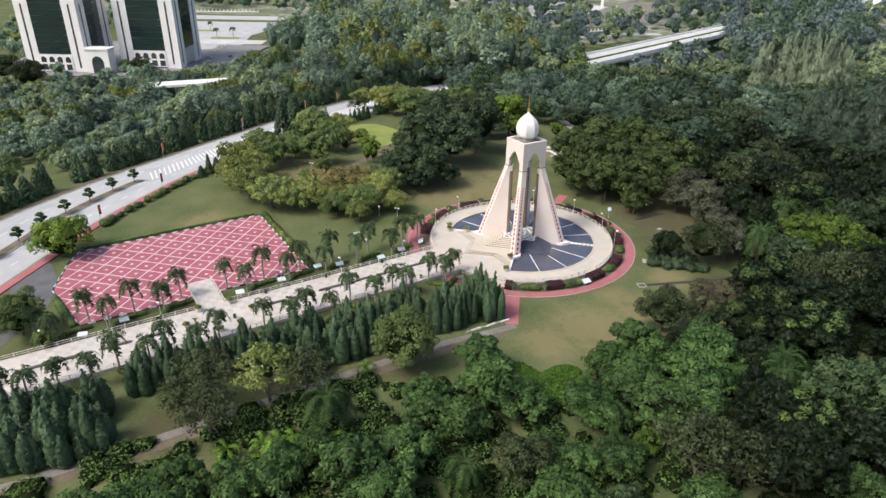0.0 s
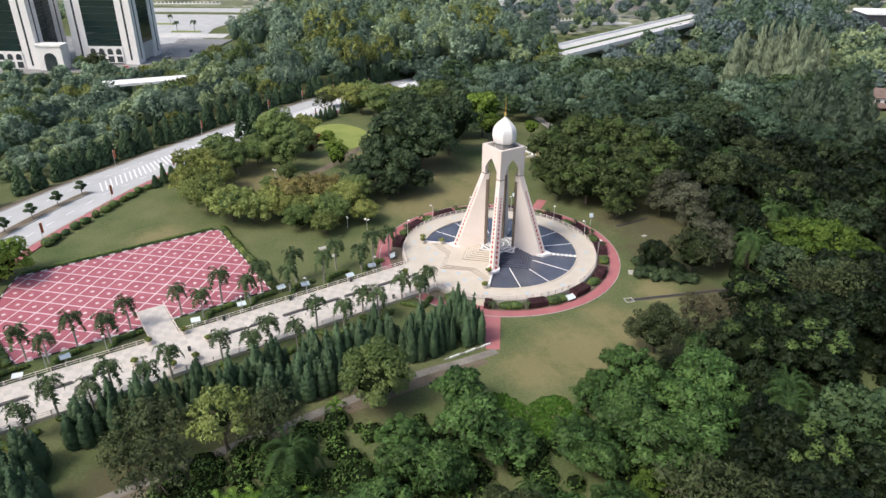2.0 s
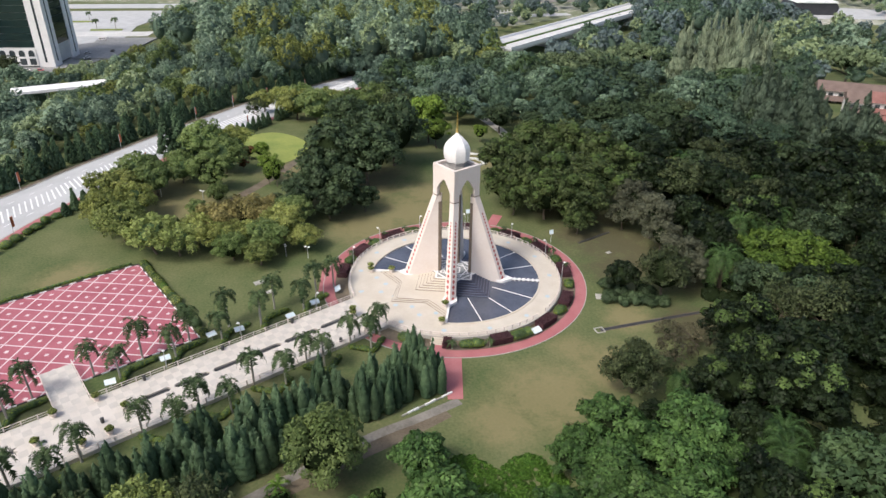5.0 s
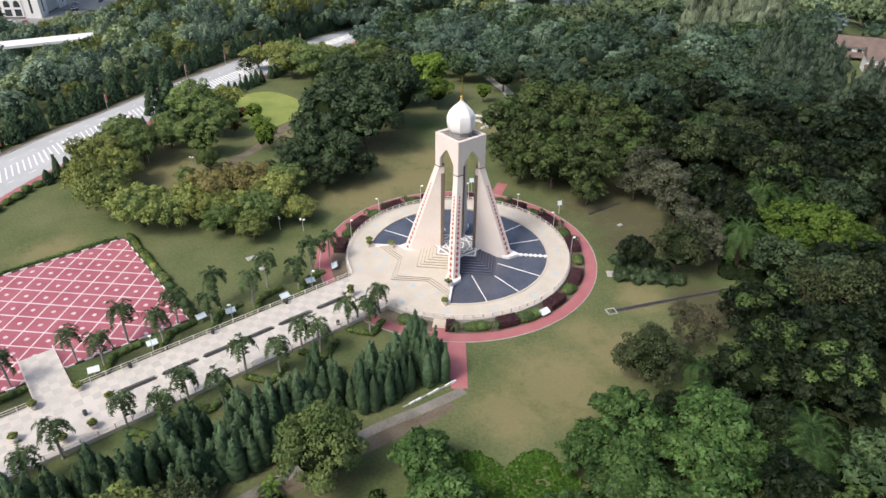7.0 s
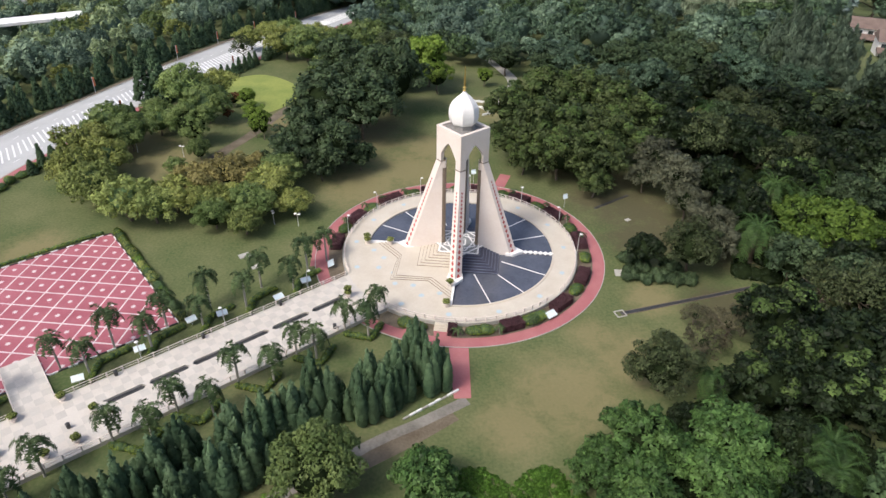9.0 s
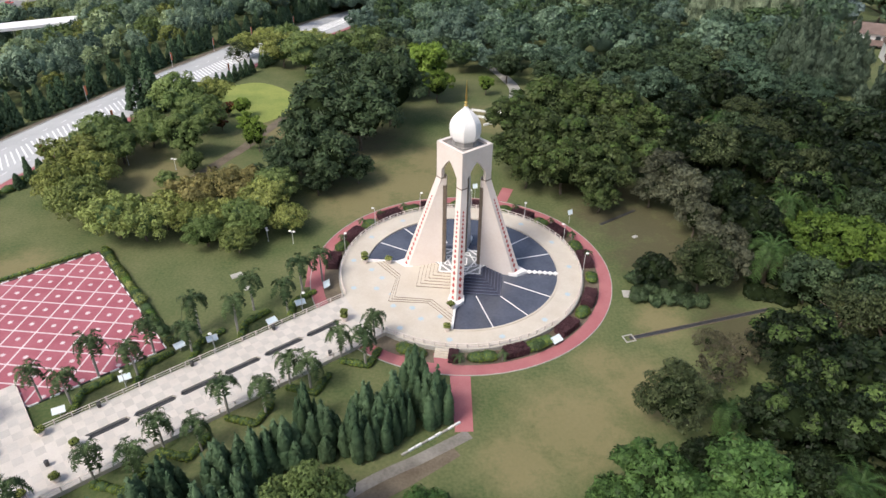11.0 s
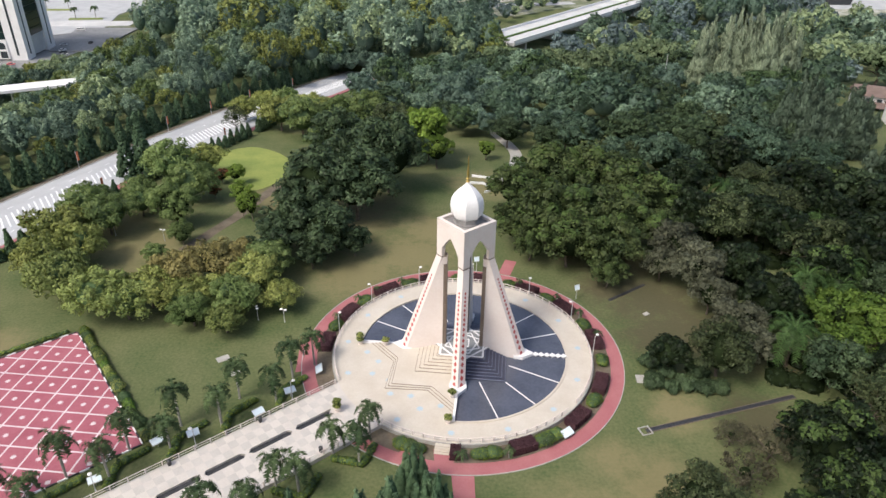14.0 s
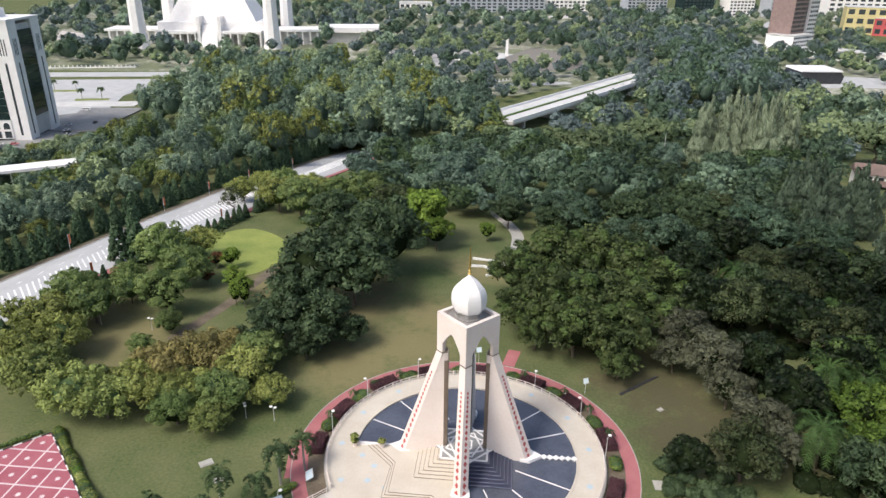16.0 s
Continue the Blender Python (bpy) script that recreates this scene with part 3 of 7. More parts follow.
for a in (67.5, 90, 112.5, 157.5, 180, 202.5, 247.5, 270, 292.5):
    r0 = 9.3 if a % 90 == 0 else 7.6
    bm = bm_new()
    slab(bm, r0, 15.2, -0.07, 0.07, 0.45, 0.56)
    part("radial_line", bm, M_WHITE, pool).matrix_basis = pose(0, 0, 0, 0, 0, a)
for a in (45, 315):
    bm = bm_new()
    slab(bm, 9.4, 15.5, -0.16, 0.16, 0.3, 1.02)
    part("pool_wall", bm, M_WHITE, pool).matrix_basis = pose(0, 0, 0, 0, 0, a)
for a in (135, 225):
    for k in range(6):
        bm = bm_new()
        prism(bm, [(0.46, 0), (0, 0.46), (-0.46, 0), (0, -0.46)], 0.66, 0.86)
        tube(bm, (0, 0, 0.4), (0, 0, 0.67), 0.12, 0.12, 6)
        part("stepping_stone", bm, M_WHITE, pool).matrix_basis = pose((10.9 + 0.82 * k) * math.cos(radians(a)), (10.9 + 0.82 * k) * math.sin(radians(a)), 0, 0, 0, a)
inlay = None
for k in range(22):
    r, a = (17.4, 20 + k * 24.6) if k < 14 else (14.2 - 1.5 * (k % 2), -36 + (k - 14) * 10.3)
    if k >= 14 and (abs(a) < 4 or r * math.cos(radians(a)) < 10.2):
        continue
    m = pose(r * math.cos(radians(a)), r * math.sin(radians(a)), 0.6, 0, 0, a)
    if k < 14 and abs(((a + 180) % 360) - 180) < 17:
        continue
    if inlay is None:
        bm = bm_new()
        prism(bm, [((0.56 if i % 2 else 0.32) * math.cos(math.pi * i / 8), (0.56 if i % 2 else 0.32) * math.sin(math.pi * i / 8)) for i in range(16)], -0.05, 0.006)
        ob = part("star_inlay", bm, M_BLUEMARK, terrace, "pale blue star inlay")
        ob.matrix_basis, inlay = m, ob.data
    else:
        sharing("star_inlay", inlay, terrace, m)

monument = thing("monument", 0, 0, 0, "cream stone monument on four splayed legs under a white dome", "monument", turn=TURN)
bm = bm_new()
prism(bm, [((4.7 if i % 2 == 0 else 3.5) * math.cos(math.pi * i / 8), (4.7 if i % 2 == 0 else 3.5) * math.sin(math.pi * i / 8)) for i in range(16)], 1.2, 1.92)
part("star_floor", bm, M_GREYTILE, monument, "grey tiled star floor")
for level, (ring_r, rot, wide) in enumerate(((4.42, 0, 0.15), (4.42, 45, 0.15), (2.75, 22.5, 0.12), (2.75, 67.5, 0.12), (1.25, 0, 0.10))):
    for i in range(4):
        a0, a1 = radians(rot + 90 * i), radians(rot + 90 * i + 90)
        p, q = Vector((ring_r * math.cos(a0), ring_r * math.sin(a0))), Vector((ring_r * math.cos(a1), ring_r * math.sin(a1)))
        d = (q - p).normalized()
        n = Vector((-d.y, d.x)) * wide
        bm = bm_new()
        prism(bm, [tuple(p - n), tuple(q - n), tuple(q + n), tuple(p + n)], 1.9, 1.930 + 0.003 * level)
        part("floor_line", bm, M_WHITE, monument)

Z_JOINT, Z_TOP, Z_BASE = 16.9, 22.5, 0.9


def leg_ring(z):
    """The plan of a leg at a height: a ridge outside, two shoulders, a narrow inner end."""
    t = (Z_JOINT - z) / (Z_JOINT - Z_BASE)
    ridge, shoulder, w = 4.0 + 5.3 * t, 3.2 + 5.1 * t, 0.78 + 0.2 * t
    return [(ridge, 0, z), (shoulder, w, z), (2.95, 0.62, z), (2.5, 0.45, z), (2.5, -0.45, z), (2.95, -0.62, z), (shoulder, -w, z)]


def facet(t, side, z_up=0.0):
    """A point in the middle of an outer facet, its normal and its run, at a part t of the way down."""
    z = Z_JOINT - t * (Z_JOINT - Z_BASE)
    r = leg_ring(z)
    low = leg_ring(z - 0.5)
    a, b = Vector(r[0]), Vector(r[1] if side > 0 else r[6])
    c = (Vector(low[0]) + Vector(low[1] if side > 0 else low[6])) / 2
    p = (a + b) / 2
    across, down = (b - a).normalized(), (c - p).normalized()
    n = across.cross(down).normalized()
    if n.x < 0:
        n = -n
    return p, across, down, n, (b - a).length


diamond_mesh = None
for a in (45, 135, 225, 315):
    turn = pose(0, 0, 0, 0, 0, a)
    bm = bm_new()
    loft(bm, [leg_ring(z) for z in np.linspace(Z_BASE - 0.6, Z_JOINT, 9)])
    leg = part("leg", bm, M_STONE, monument, "splayed stone leg with red diamonds")
    leg.matrix_basis = turn
    bm = bm_new()
    loft(bm, [[(10.6, 0, z), (8.9, 1.25, z), (7.6, 1.1, z), (7.6, -1.1, z), (8.9, -1.25, z)] for z in (0.3, 0.98)])
    part("plinth", bm, M_WHITE, leg)
    bm = bm_new()
    loft(bm, [[(2.98, 0.665, z), (2.47, 0.48, z), (2.47, -0.48, z), (2.98, -0.665, z)] for z in (1.9, 15.6)])
    part("inner_strip", bm, M_RIB, leg, "brown stone strip")
    bm = bm_new()
    ring = [(r * 1.012 + 0.02, w * 1.06, 0) for r, w, _ in leg_ring(Z_JOINT)]
    loft(bm, [[(r, w, Z_JOINT - 0.12) for r, w, _ in ring], [(r, w, Z_JOINT + 0.03) for r, w, _ in ring]])
    part("joint_band", bm, M_RIB, leg)
    for side in (1, -1):
        t = 0.985
        while t > 0.2:
            size = 0.15 + 0.26 * t
            p, across, down, nrm, wide = facet(t, side)
            m = Matrix((across * size * 0.8, down * size * 1.15, nrm)).transposed().to_4x4()
            m.translation = p + nrm * 0.012
            if diamond_mesh is None:
                b2 = bm_new()
                prism(b2, [(1, 0), (0, 1), (-1, 0), (0, -1)], -0.03, 0.012)
                ob = part("diamond", b2, M_DIAMOND, leg)
                ob.matrix_basis, diamond_mesh = m, ob.data
            else:
                sharing("diamond", diamond_mesh, leg, m)
            t -= size * 2.45 / (Z_JOINT - Z_BASE)

S = 2.83
head = part("head_soffit", slab(bm_new(), -S + 0.5, S - 0.5, -S + 0.5, S - 0.5, 20.9, 21.1), M_WHITE, monument)
for a in (0, 90, 180, 270):
    arch = [(-1.72, Z_JOINT + 0.02), (-1.72, 18.3)]
    for k in range(1, 9):
        t = k / 9
        arch.append((-1.72 + 1.72 * (0.55 * t + 0.45 * t * t), 18.3 + 2.1 * (1 - (1 - t) ** 1.7) * (0.35 + 0.65 * t)))
    arch += [(0, 20.4)] + [(-x, z) for x, z in reversed(arch)]
    outline = [(-S, Z_JOINT + 0.02)] + arch + [(S, Z_JOINT + 0.02), (S, Z_TOP), (-S, Z_TOP)]
    bm = bm_new()
    loft(bm, [[(S - 0.5, x * (S - 0.5) / S if abs(x) > 2.8 else x, z) for x, z in outline], [(S, x, z) for x, z in outline]])
    bmesh.ops.recalc_face_normals(bm, faces=bm.faces)
    part("arched_wall", bm, M_STONE, monument).matrix_basis = pose(0, 0, 0, 0, 0, a)
bm = bm_new()
slab(bm, -S + 0.52, S - 0.52, -S + 0.52, S - 0.52, 21.6, 22.12)
part("flat_roof", bm, M_LEAD, monument, "grey weathered flat roof")
bm = bm_new()
lathe(bm, [(1.95, 22.1), (1.95, 22.3), (1.72, 22.35), (1.72, 23.0), (1.9, 23.1)], 8)
part("drum", bm, M_LEAD, monument, "grey drum under the dome")
prof = [(1.85, 23.05), (2.08, 23.4), (2.2, 23.9), (2.25, 24.5), (2.22, 25.1), (2.1, 25.6), (1.85, 26.1), (1.5, 26.55), (1.1, 26.95), (0.75, 27.25), (0.45, 27.5), (0.25, 27.75), (0.16, 27.9)]
bm = bm_new()
lathe(bm, prof, 8)
part("dome", bm, M_WHITE, monument, "white faceted onion dome")
bm = bm_new()
lathe(bm, [(0.16, 27.85), (0.32, 28.0), (0.16, 28.15), (0.13, 28.25), (0.3, 28.42), (0.14, 28.58), (0.12, 28.7), (0.17, 29.1), (0.1, 30.2), (0.02, 31.6)], 12)
part("finial", bm, M_GOLD, monument, "gilded spire")

# ---- ring of beds and red path round the terrace ----
bm = bm_new()
annulus(bm, 21.85, 23.72, -0.2, 0.05, n=128)
tagged(part("ring_path", bm, M_REDPATH), "red painted path ringing the terrace", "path", kind="structure")
bm = bm_new()
annulus(bm, 23.72, 23.84, -0.2, 0.10, n=128)
tagged(part("path_kerb", bm, M_KERB), "thin concrete edging of the red path", "kerb", kind="structure")
bm = bm_new()
annulus(bm, 19.34, 21.84, -0.2, 0.03, n=128)
tagged(part("ring_bed", bm, M_DIRT), "earth bed round the terrace wall", "flower bed", kind="structure")
for pts in ([(-3.25, -23.4), (-3.2, -33.2), (-1.0, -33.2), (-0.5, -23.4)], [(10.3, 21.8), (12.2, 26.6), (10.2, 27.4), (8.3, 22.6)], [(-10.9, -20.2), (-9.6, -21.9), (-7.4, -20.5), (-8.7, -19.2)], [(-5.2, -19.3), (-2.8, -19.3), (-2.8, -22.5), (-5.2, -22.5)], [(-24.4, -3.5), (-21.4, -3.0), (-21.9, 3.5), (-24.5, 5.0)]):
    bm = bm_new()
    area = sum(x0 * y1 - x1 * y0 for (x0, y0), (x1, y1) in zip(pts, pts[1:] + pts[:1]))
    prism(bm, pts if area > 0 else pts[::-1], -0.2, 0.056)
    tagged(part("path_spur", bm, M_REDPATH), "red painted spur of the ring path", "path", kind="structure")
stairs = thing("stairs", -4.0, -18.9, 0, "four cream steps up to the terrace", "stairs", turn=-101.9 + 90)
for i in range(4):
    bm = bm_new()
    slab(bm, -0.95, 0.95, -0.75 - 0.3 * (3 - i) + 0.25, 0.1, -0.1, 0.14 * (i + 1))
    part("step", bm, M_MARBLE, stairs)


# ---- plants ----


def ico(level=1):
    bm = bm_new()
    bmesh.ops.create_icosphere(bm, subdivisions=level, radius=1.0)
    v = np.array([p.co[:] for p in bm.verts])
    f = np.array([[q.index for q in p.verts] for p in bm.faces])
    bm.free()
    return v, f


ICO_V, ICO_F = ico(2)
SMALL_V, SMALL_F = ico(1)


def leaves_on(centres, radii, count, leaf, rs, up=0.35, droop=0.0, long=1.0, inner=0.82, jit=0.32):
    """Leaf clumps, each a pointed blade, scattered over the skin of ellipsoid lobes. Returns vertices (3 to a clump), each with the normal of its tuft."""
    centres, radii = np.asarray(centres, float), np.asarray(radii, float)
    area = np.minimum(radii[:, 0] * radii[:, 2], 0.13) + 1e-6 if radii.max() < 0.75 else radii[:, 0] * radii[:, 2] + 1e-6
    pick = rs.choice(len(centres), count, p=area / area.sum())
    d = rs.normal(size=(count, 3))
    d[:, 2] = np.abs(d[:, 2]) * np.where(rs.rand(count) < 0.86, 1, -0.6)
    d /= np.linalg.norm(d, axis=1)[:, None]
    c = centres[pick] + d * radii[pick] * (inner + (1.06 - inner) * rs.rand(count))[:, None]
    n = d + rs.normal(size=(count, 3)) * jit + np.array([0, 0, up])
    n /= np.linalg.norm(n, axis=1)[:, None]
    a = np.cross(n, rs.normal(size=(count, 3)))
    a /= np.linalg.norm(a, axis=1)[:, None]
    a[:, 2] -= droop
    b = np.cross(n, a)
    s = leaf * (0.6 + 0.8 * rs.rand(count))[:, None]
    a, b = a * s * long * 1.05, b * s * 0.62
    dip = n * s * 0.28
    soft = d * 0.6 + n * 0.8
    soft /= np.linalg.norm(soft, axis=1)[:, None]
    at = np.stack([c + a - dip, c - a * 0.7 + b, c - a * 0.7 - b], 1).reshape(-1, 3)
    return np.concatenate([at, np.repeat(soft, 3, 0)], 1)


def core_of(centres, radii, shrink=0.86, fine=True):
    bv, bf = (ICO_V, ICO_F) if fine else (SMALL_V, SMALL_F)
    v = np.concatenate([np.concatenate([bv * np.asarray(r) * shrink + np.asarray(c), bv], 1) for c, r in zip(centres, radii)])
    f = np.concatenate([bf + i * len(bv) for i in range(len(centres))])
    return v, f


def lobes_round(rs, n=11, flat=0.8, spread=0.62, size=(0.34, 0.52), low=0.15):
    """Clumps of a crown of unit radius round the origin: a body, and many small uneven lobes over it."""
    c, r = [(0, 0, 0)], [(0.70, 0.70, 0.70 * flat)]
    n = int(n * 2.3)
    for i in range(n):
        h = 1 - (1 + low) * (i + rs.rand()) / n
        a = 2.4 * i + rs.normal() * 0.35
        q = math.sqrt(max(0.0, 1 - h * h)) * rs.uniform(0.95, 1.3) * spread / 0.62
        out = rs.uniform(0.60, 0.84)
        c.append((q * math.cos(a) * out, q * math.sin(a) * out, h * flat * out))
        k = rs.uniform(*size) * rs.uniform(0.5, 0.85)
        r.append((k * rs.uniform(0.8, 1.3), k * rs.uniform(0.8, 1.3), k * rs.uniform(0.6, 0.95)))
    return c, r


def leaf_mesh(name, quads, core, material, inside=None):
    """One mesh of leaf clumps over an inner core; the default core colour carries the gaps' shade."""
    cv, cf = core
    verts = np.concatenate([quads, cv])
    nq = len(quads) // 3
    faces = np.concatenate([np.arange(nq * 3).reshape(nq, 3), cf + nq * 3]).tolist()
    me = bpy.data.meshes.new(name)
    me.from_pydata(verts[:, :3].tolist(), [], faces)
    me.materials.append(material)
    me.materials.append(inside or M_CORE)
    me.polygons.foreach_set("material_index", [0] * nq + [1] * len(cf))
    tufted(me, verts[:, 3:])
    return me


def tufted(me, normals):
    """Shade the leaves of a tuft together."""
    me.polygons.foreach_set("use_smooth", [True] * len(me.polygons))
    me.normals_split_custom_set_from_vertices(normals.tolist())


def trunk_mesh(name, rs, height, radius, material=None, limbs=4, reach=0.5):
    bm = bm_new()
    pts = [Vector((rs.normal() * 0.06 * i, rs.normal() * 0.06 * i, height * i / 3)) for i in range(4)]
    for i in range(3):
        tube(bm, pts[i], pts[i + 1], radius * (1 - 0.22 * i), radius * (0.78 - 0.22 * i), 7)
    for i in range(limbs):
        a = 2 * math.pi * (i + rs.rand()) / limbs
        base = pts[1].lerp(pts[3], rs.uniform(0.2, 0.95))
        tip = base + Vector((math.cos(a) * reach, math.sin(a) * reach, rs.uniform(0.3, 0.7) * reach))
        tube(bm, base, tip, radius * 0.42, radius * 0.14, 5)
    me = bpy.data.meshes.new(name)
    bm.to_mesh(me)
    bm.free()
    me.materials.append(material or M_BARK)
    return me


class Species:
    """A few crowns and trunks of one kind, shared by its trees. Crowns have unit radius; rise is the centre's height in radii."""

    def __init__(self, name, label, material, rise, count=1500, leaf=0.11, variants=4, flat=0.85, lobes=11, up=0.35, droop=0.0, long=1.0, shrink=0.86, seed=1, spread=0.62, size=(0.22, 0.44), low=0.25, reach=0.55, limbs=4, category="tree", tips=None, core=None):
        self.name, self.label, self.rise, self.category = name, label, rise, category
        self.crowns, self.trunks, self.tips = [], [], []
        for k in range(variants):
            rs = np.random.RandomState(seed * 100 + k)
            c, r = lobes_round(rs, lobes, flat, spread, size, low)
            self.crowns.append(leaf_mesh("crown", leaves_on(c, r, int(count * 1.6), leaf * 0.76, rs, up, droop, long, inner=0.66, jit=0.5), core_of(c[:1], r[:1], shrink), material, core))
            if tips:
                young = [i for i in range(1, len(c)) if c[i][2] > 0.12 and rs.rand() < 0.45]
                at = [(c[i][0] * 1.03, c[i][1] * 1.03, c[i][2] + r[i][2] * 0.35) for i in young]
                self.tips.append(leaf_mesh("young_leaves", leaves_on(at, [tuple(0.8 * q for q in r[i]) for i in young], int(count * 0.3), leaf * 0.72, rs, 0.7, 0, 1.2, inner=0.9, jit=0.5), core_of(at[:1], [(0.05, 0.05, 0.05)], 1.0, False), tips))
            self.trunks.append(trunk_mesh("trunk", rs, rise * 0.95, 0.055, limbs=limbs, reach=reach))

    def plant(self, x, y, r, rs, group="", lift=0.0):
        k = rs.randint(len(self.crowns))
        ob = thing(self.name, x, y, ground_z(x, y) + lift, self.label, self.category, group, rs.uniform(0, 360))
        s = r * 1.06
        tr = sharing("trunk", self.trunks[k], ob, Matrix.Diagonal((s, s, s, 1)))
        h = rs.uniform(0.92, 1.08)
        m = Matrix.Translation((0, 0, self.rise * s * h)) @ Matrix.Diagonal((s * rs.uniform(0.9, 1.12), s * rs.uniform(0.9, 1.12), s * h, 1))
        crown = sharing("crown", self.crowns[k], ob, m)
        if self.tips:
            sharing("young_leaves", self.tips[k], crown)
        return ob


DARK = Species("broadleaf_tree", "dense dark green broadleaf tree with a domed crown", M_DARKLEAF, 1.05, 2300, 0.078, 5, 0.95, 17, seed=2)
WARM = Species("warm_green_tree", "dense green broadleaf tree with olive-tipped leaves", M_WARM, 1.05, 2300, 0.078, 5, 0.95, 17, seed=22, tips=M_TIP)
BROAD = Species("forest_tree", "green broadleaf tree of the dense wood", M_BROAD, 1.1, 1800, 0.09, 5, 0.9, 16, seed=3)
DEEP = Species("dark_forest_tree", "deep green broadleaf tree of the dense wood", M_DEEP, 1.1, 1800, 0.09, 5, 0.9, 16, seed=16)
BRIGHT = Species("large_leaved_tree", "fresh green tree with large clumped leaves", M_BRIGHT, 1.0, 2100, 0.100, 5, 0.9, 13, up=0.7, seed=4, size=(0.30, 0.52), shrink=0.92)
# A mid-green core puts softer gap shade into these crowns' colour.
OLIVE = Species("olive_green_tree", "olive-green spreading tree at the lawn's edge", M_OLIVE, 0.84, 2500, 0.072, 5, 0.75, 17, seed=5, core=M_BROAD)
OLIVE_B = Species("park_tree", "mid-green rounded tree at the lawn's edge", M_ROUND, 0.9, 2300, 0.07, 3, 0.9, 17, seed=18, core=M_BROAD)
OLIVE_C = Species("yellowish_tree", "yellowish green small tree at the lawn's edge", M_YELLOWING, 0.85, 2300, 0.07, 3, 0.75, 17, seed=19, core=M_BROAD)
FRESH = Species("yellow_green_tree", "bright yellow-green young tree", M_FRESH, 1.2, 2200, 0.085, 3, 1.0, 14, seed=6)
SLIM = Species("slim_young_tree", "slim upright bright green young tree on the lawn", M_FRESH, 2.1, 1700, 0.10, 2, 2.0, 15, seed=27)
VERGE = Species("roadside_bush", "bright green bushy tree beside the driveway", M_FRESH, 0.62, 2600, 0.075, 2, 0.85, 17, seed=20)
LIME = Species("lime_green_tree", "lime-green bushy tree in the wood", M_LIME, 1.05, 2400, 0.075, 3, 0.8, 15, seed=7)
GREYT = Species("grey_green_tree", "thin grey-green tree with a ragged crown", M_GREY, 1.05, 2400, 0.068, 4, 0.95, 15, shrink=0.7, seed=8)
RUST = Species("rust_coloured_tree", "small rust-coloured tree on the lawn", M_RUST, 1.2, 900, 0.12, 1, 1.0, 7, seed=9)
ROUND = Species("round_tree", "single round leafy green tree beside the path", M_ROUND, 0.95, 5000, 0.058, 2, 1.05, 22, seed=10)
SHADE = Species("spreading_tree", "open spreading tree with yellowing leaves", M_YELLOWING, 1.05, 1500, 0.066, 2, 0.95, 20, shrink=0.3, seed=11, size=(0.16, 0.34), limbs=8, reach=0.8)
MUTED = Species("dull_green_tree", "dense dull green tree with fine leaves", M_OPEN, 1.0, 2900, 0.060, 4, 1.0, 20, seed=23)
COOL = Species("cool_green_tree", "dense cool green broadleaf tree of the slope", M_COOL, 1.05, 2100, 0.078, 5, 0.95, 17, seed=28)
BROWN = Species("browning_tree", "spreading tree with browning olive leaves", M_BROWNING, 0.84, 2300, 0.066, 3, 0.62, 19, seed=24, shrink=0.7)
SCRUB = Species("brown_scrub", "half-bare brownish scrub at the wood's edge", M_SCRUB, 0.7, 950, 0.06, 3, 0.9, 16, seed=25, shrink=0.3, size=(0.16, 0.34), limbs=8, reach=0.7, category="shrub")
TIPPED = Species("young_leaved_tree", "dark green tree with bright yellow-green young leaves", M_DEEP, 1.05, 2100, 0.080, 4, 0.95, 17, seed=26, tips=M_TIP)
OPENT = Species("open_tree", "open grey-green tree with bare limbs showing", M_OPEN, 1.1, 1250, 0.062, 3, 1.1, 18, shrink=0.3, seed=17, size=(0.16, 0.32), limbs=8, reach=0.8)

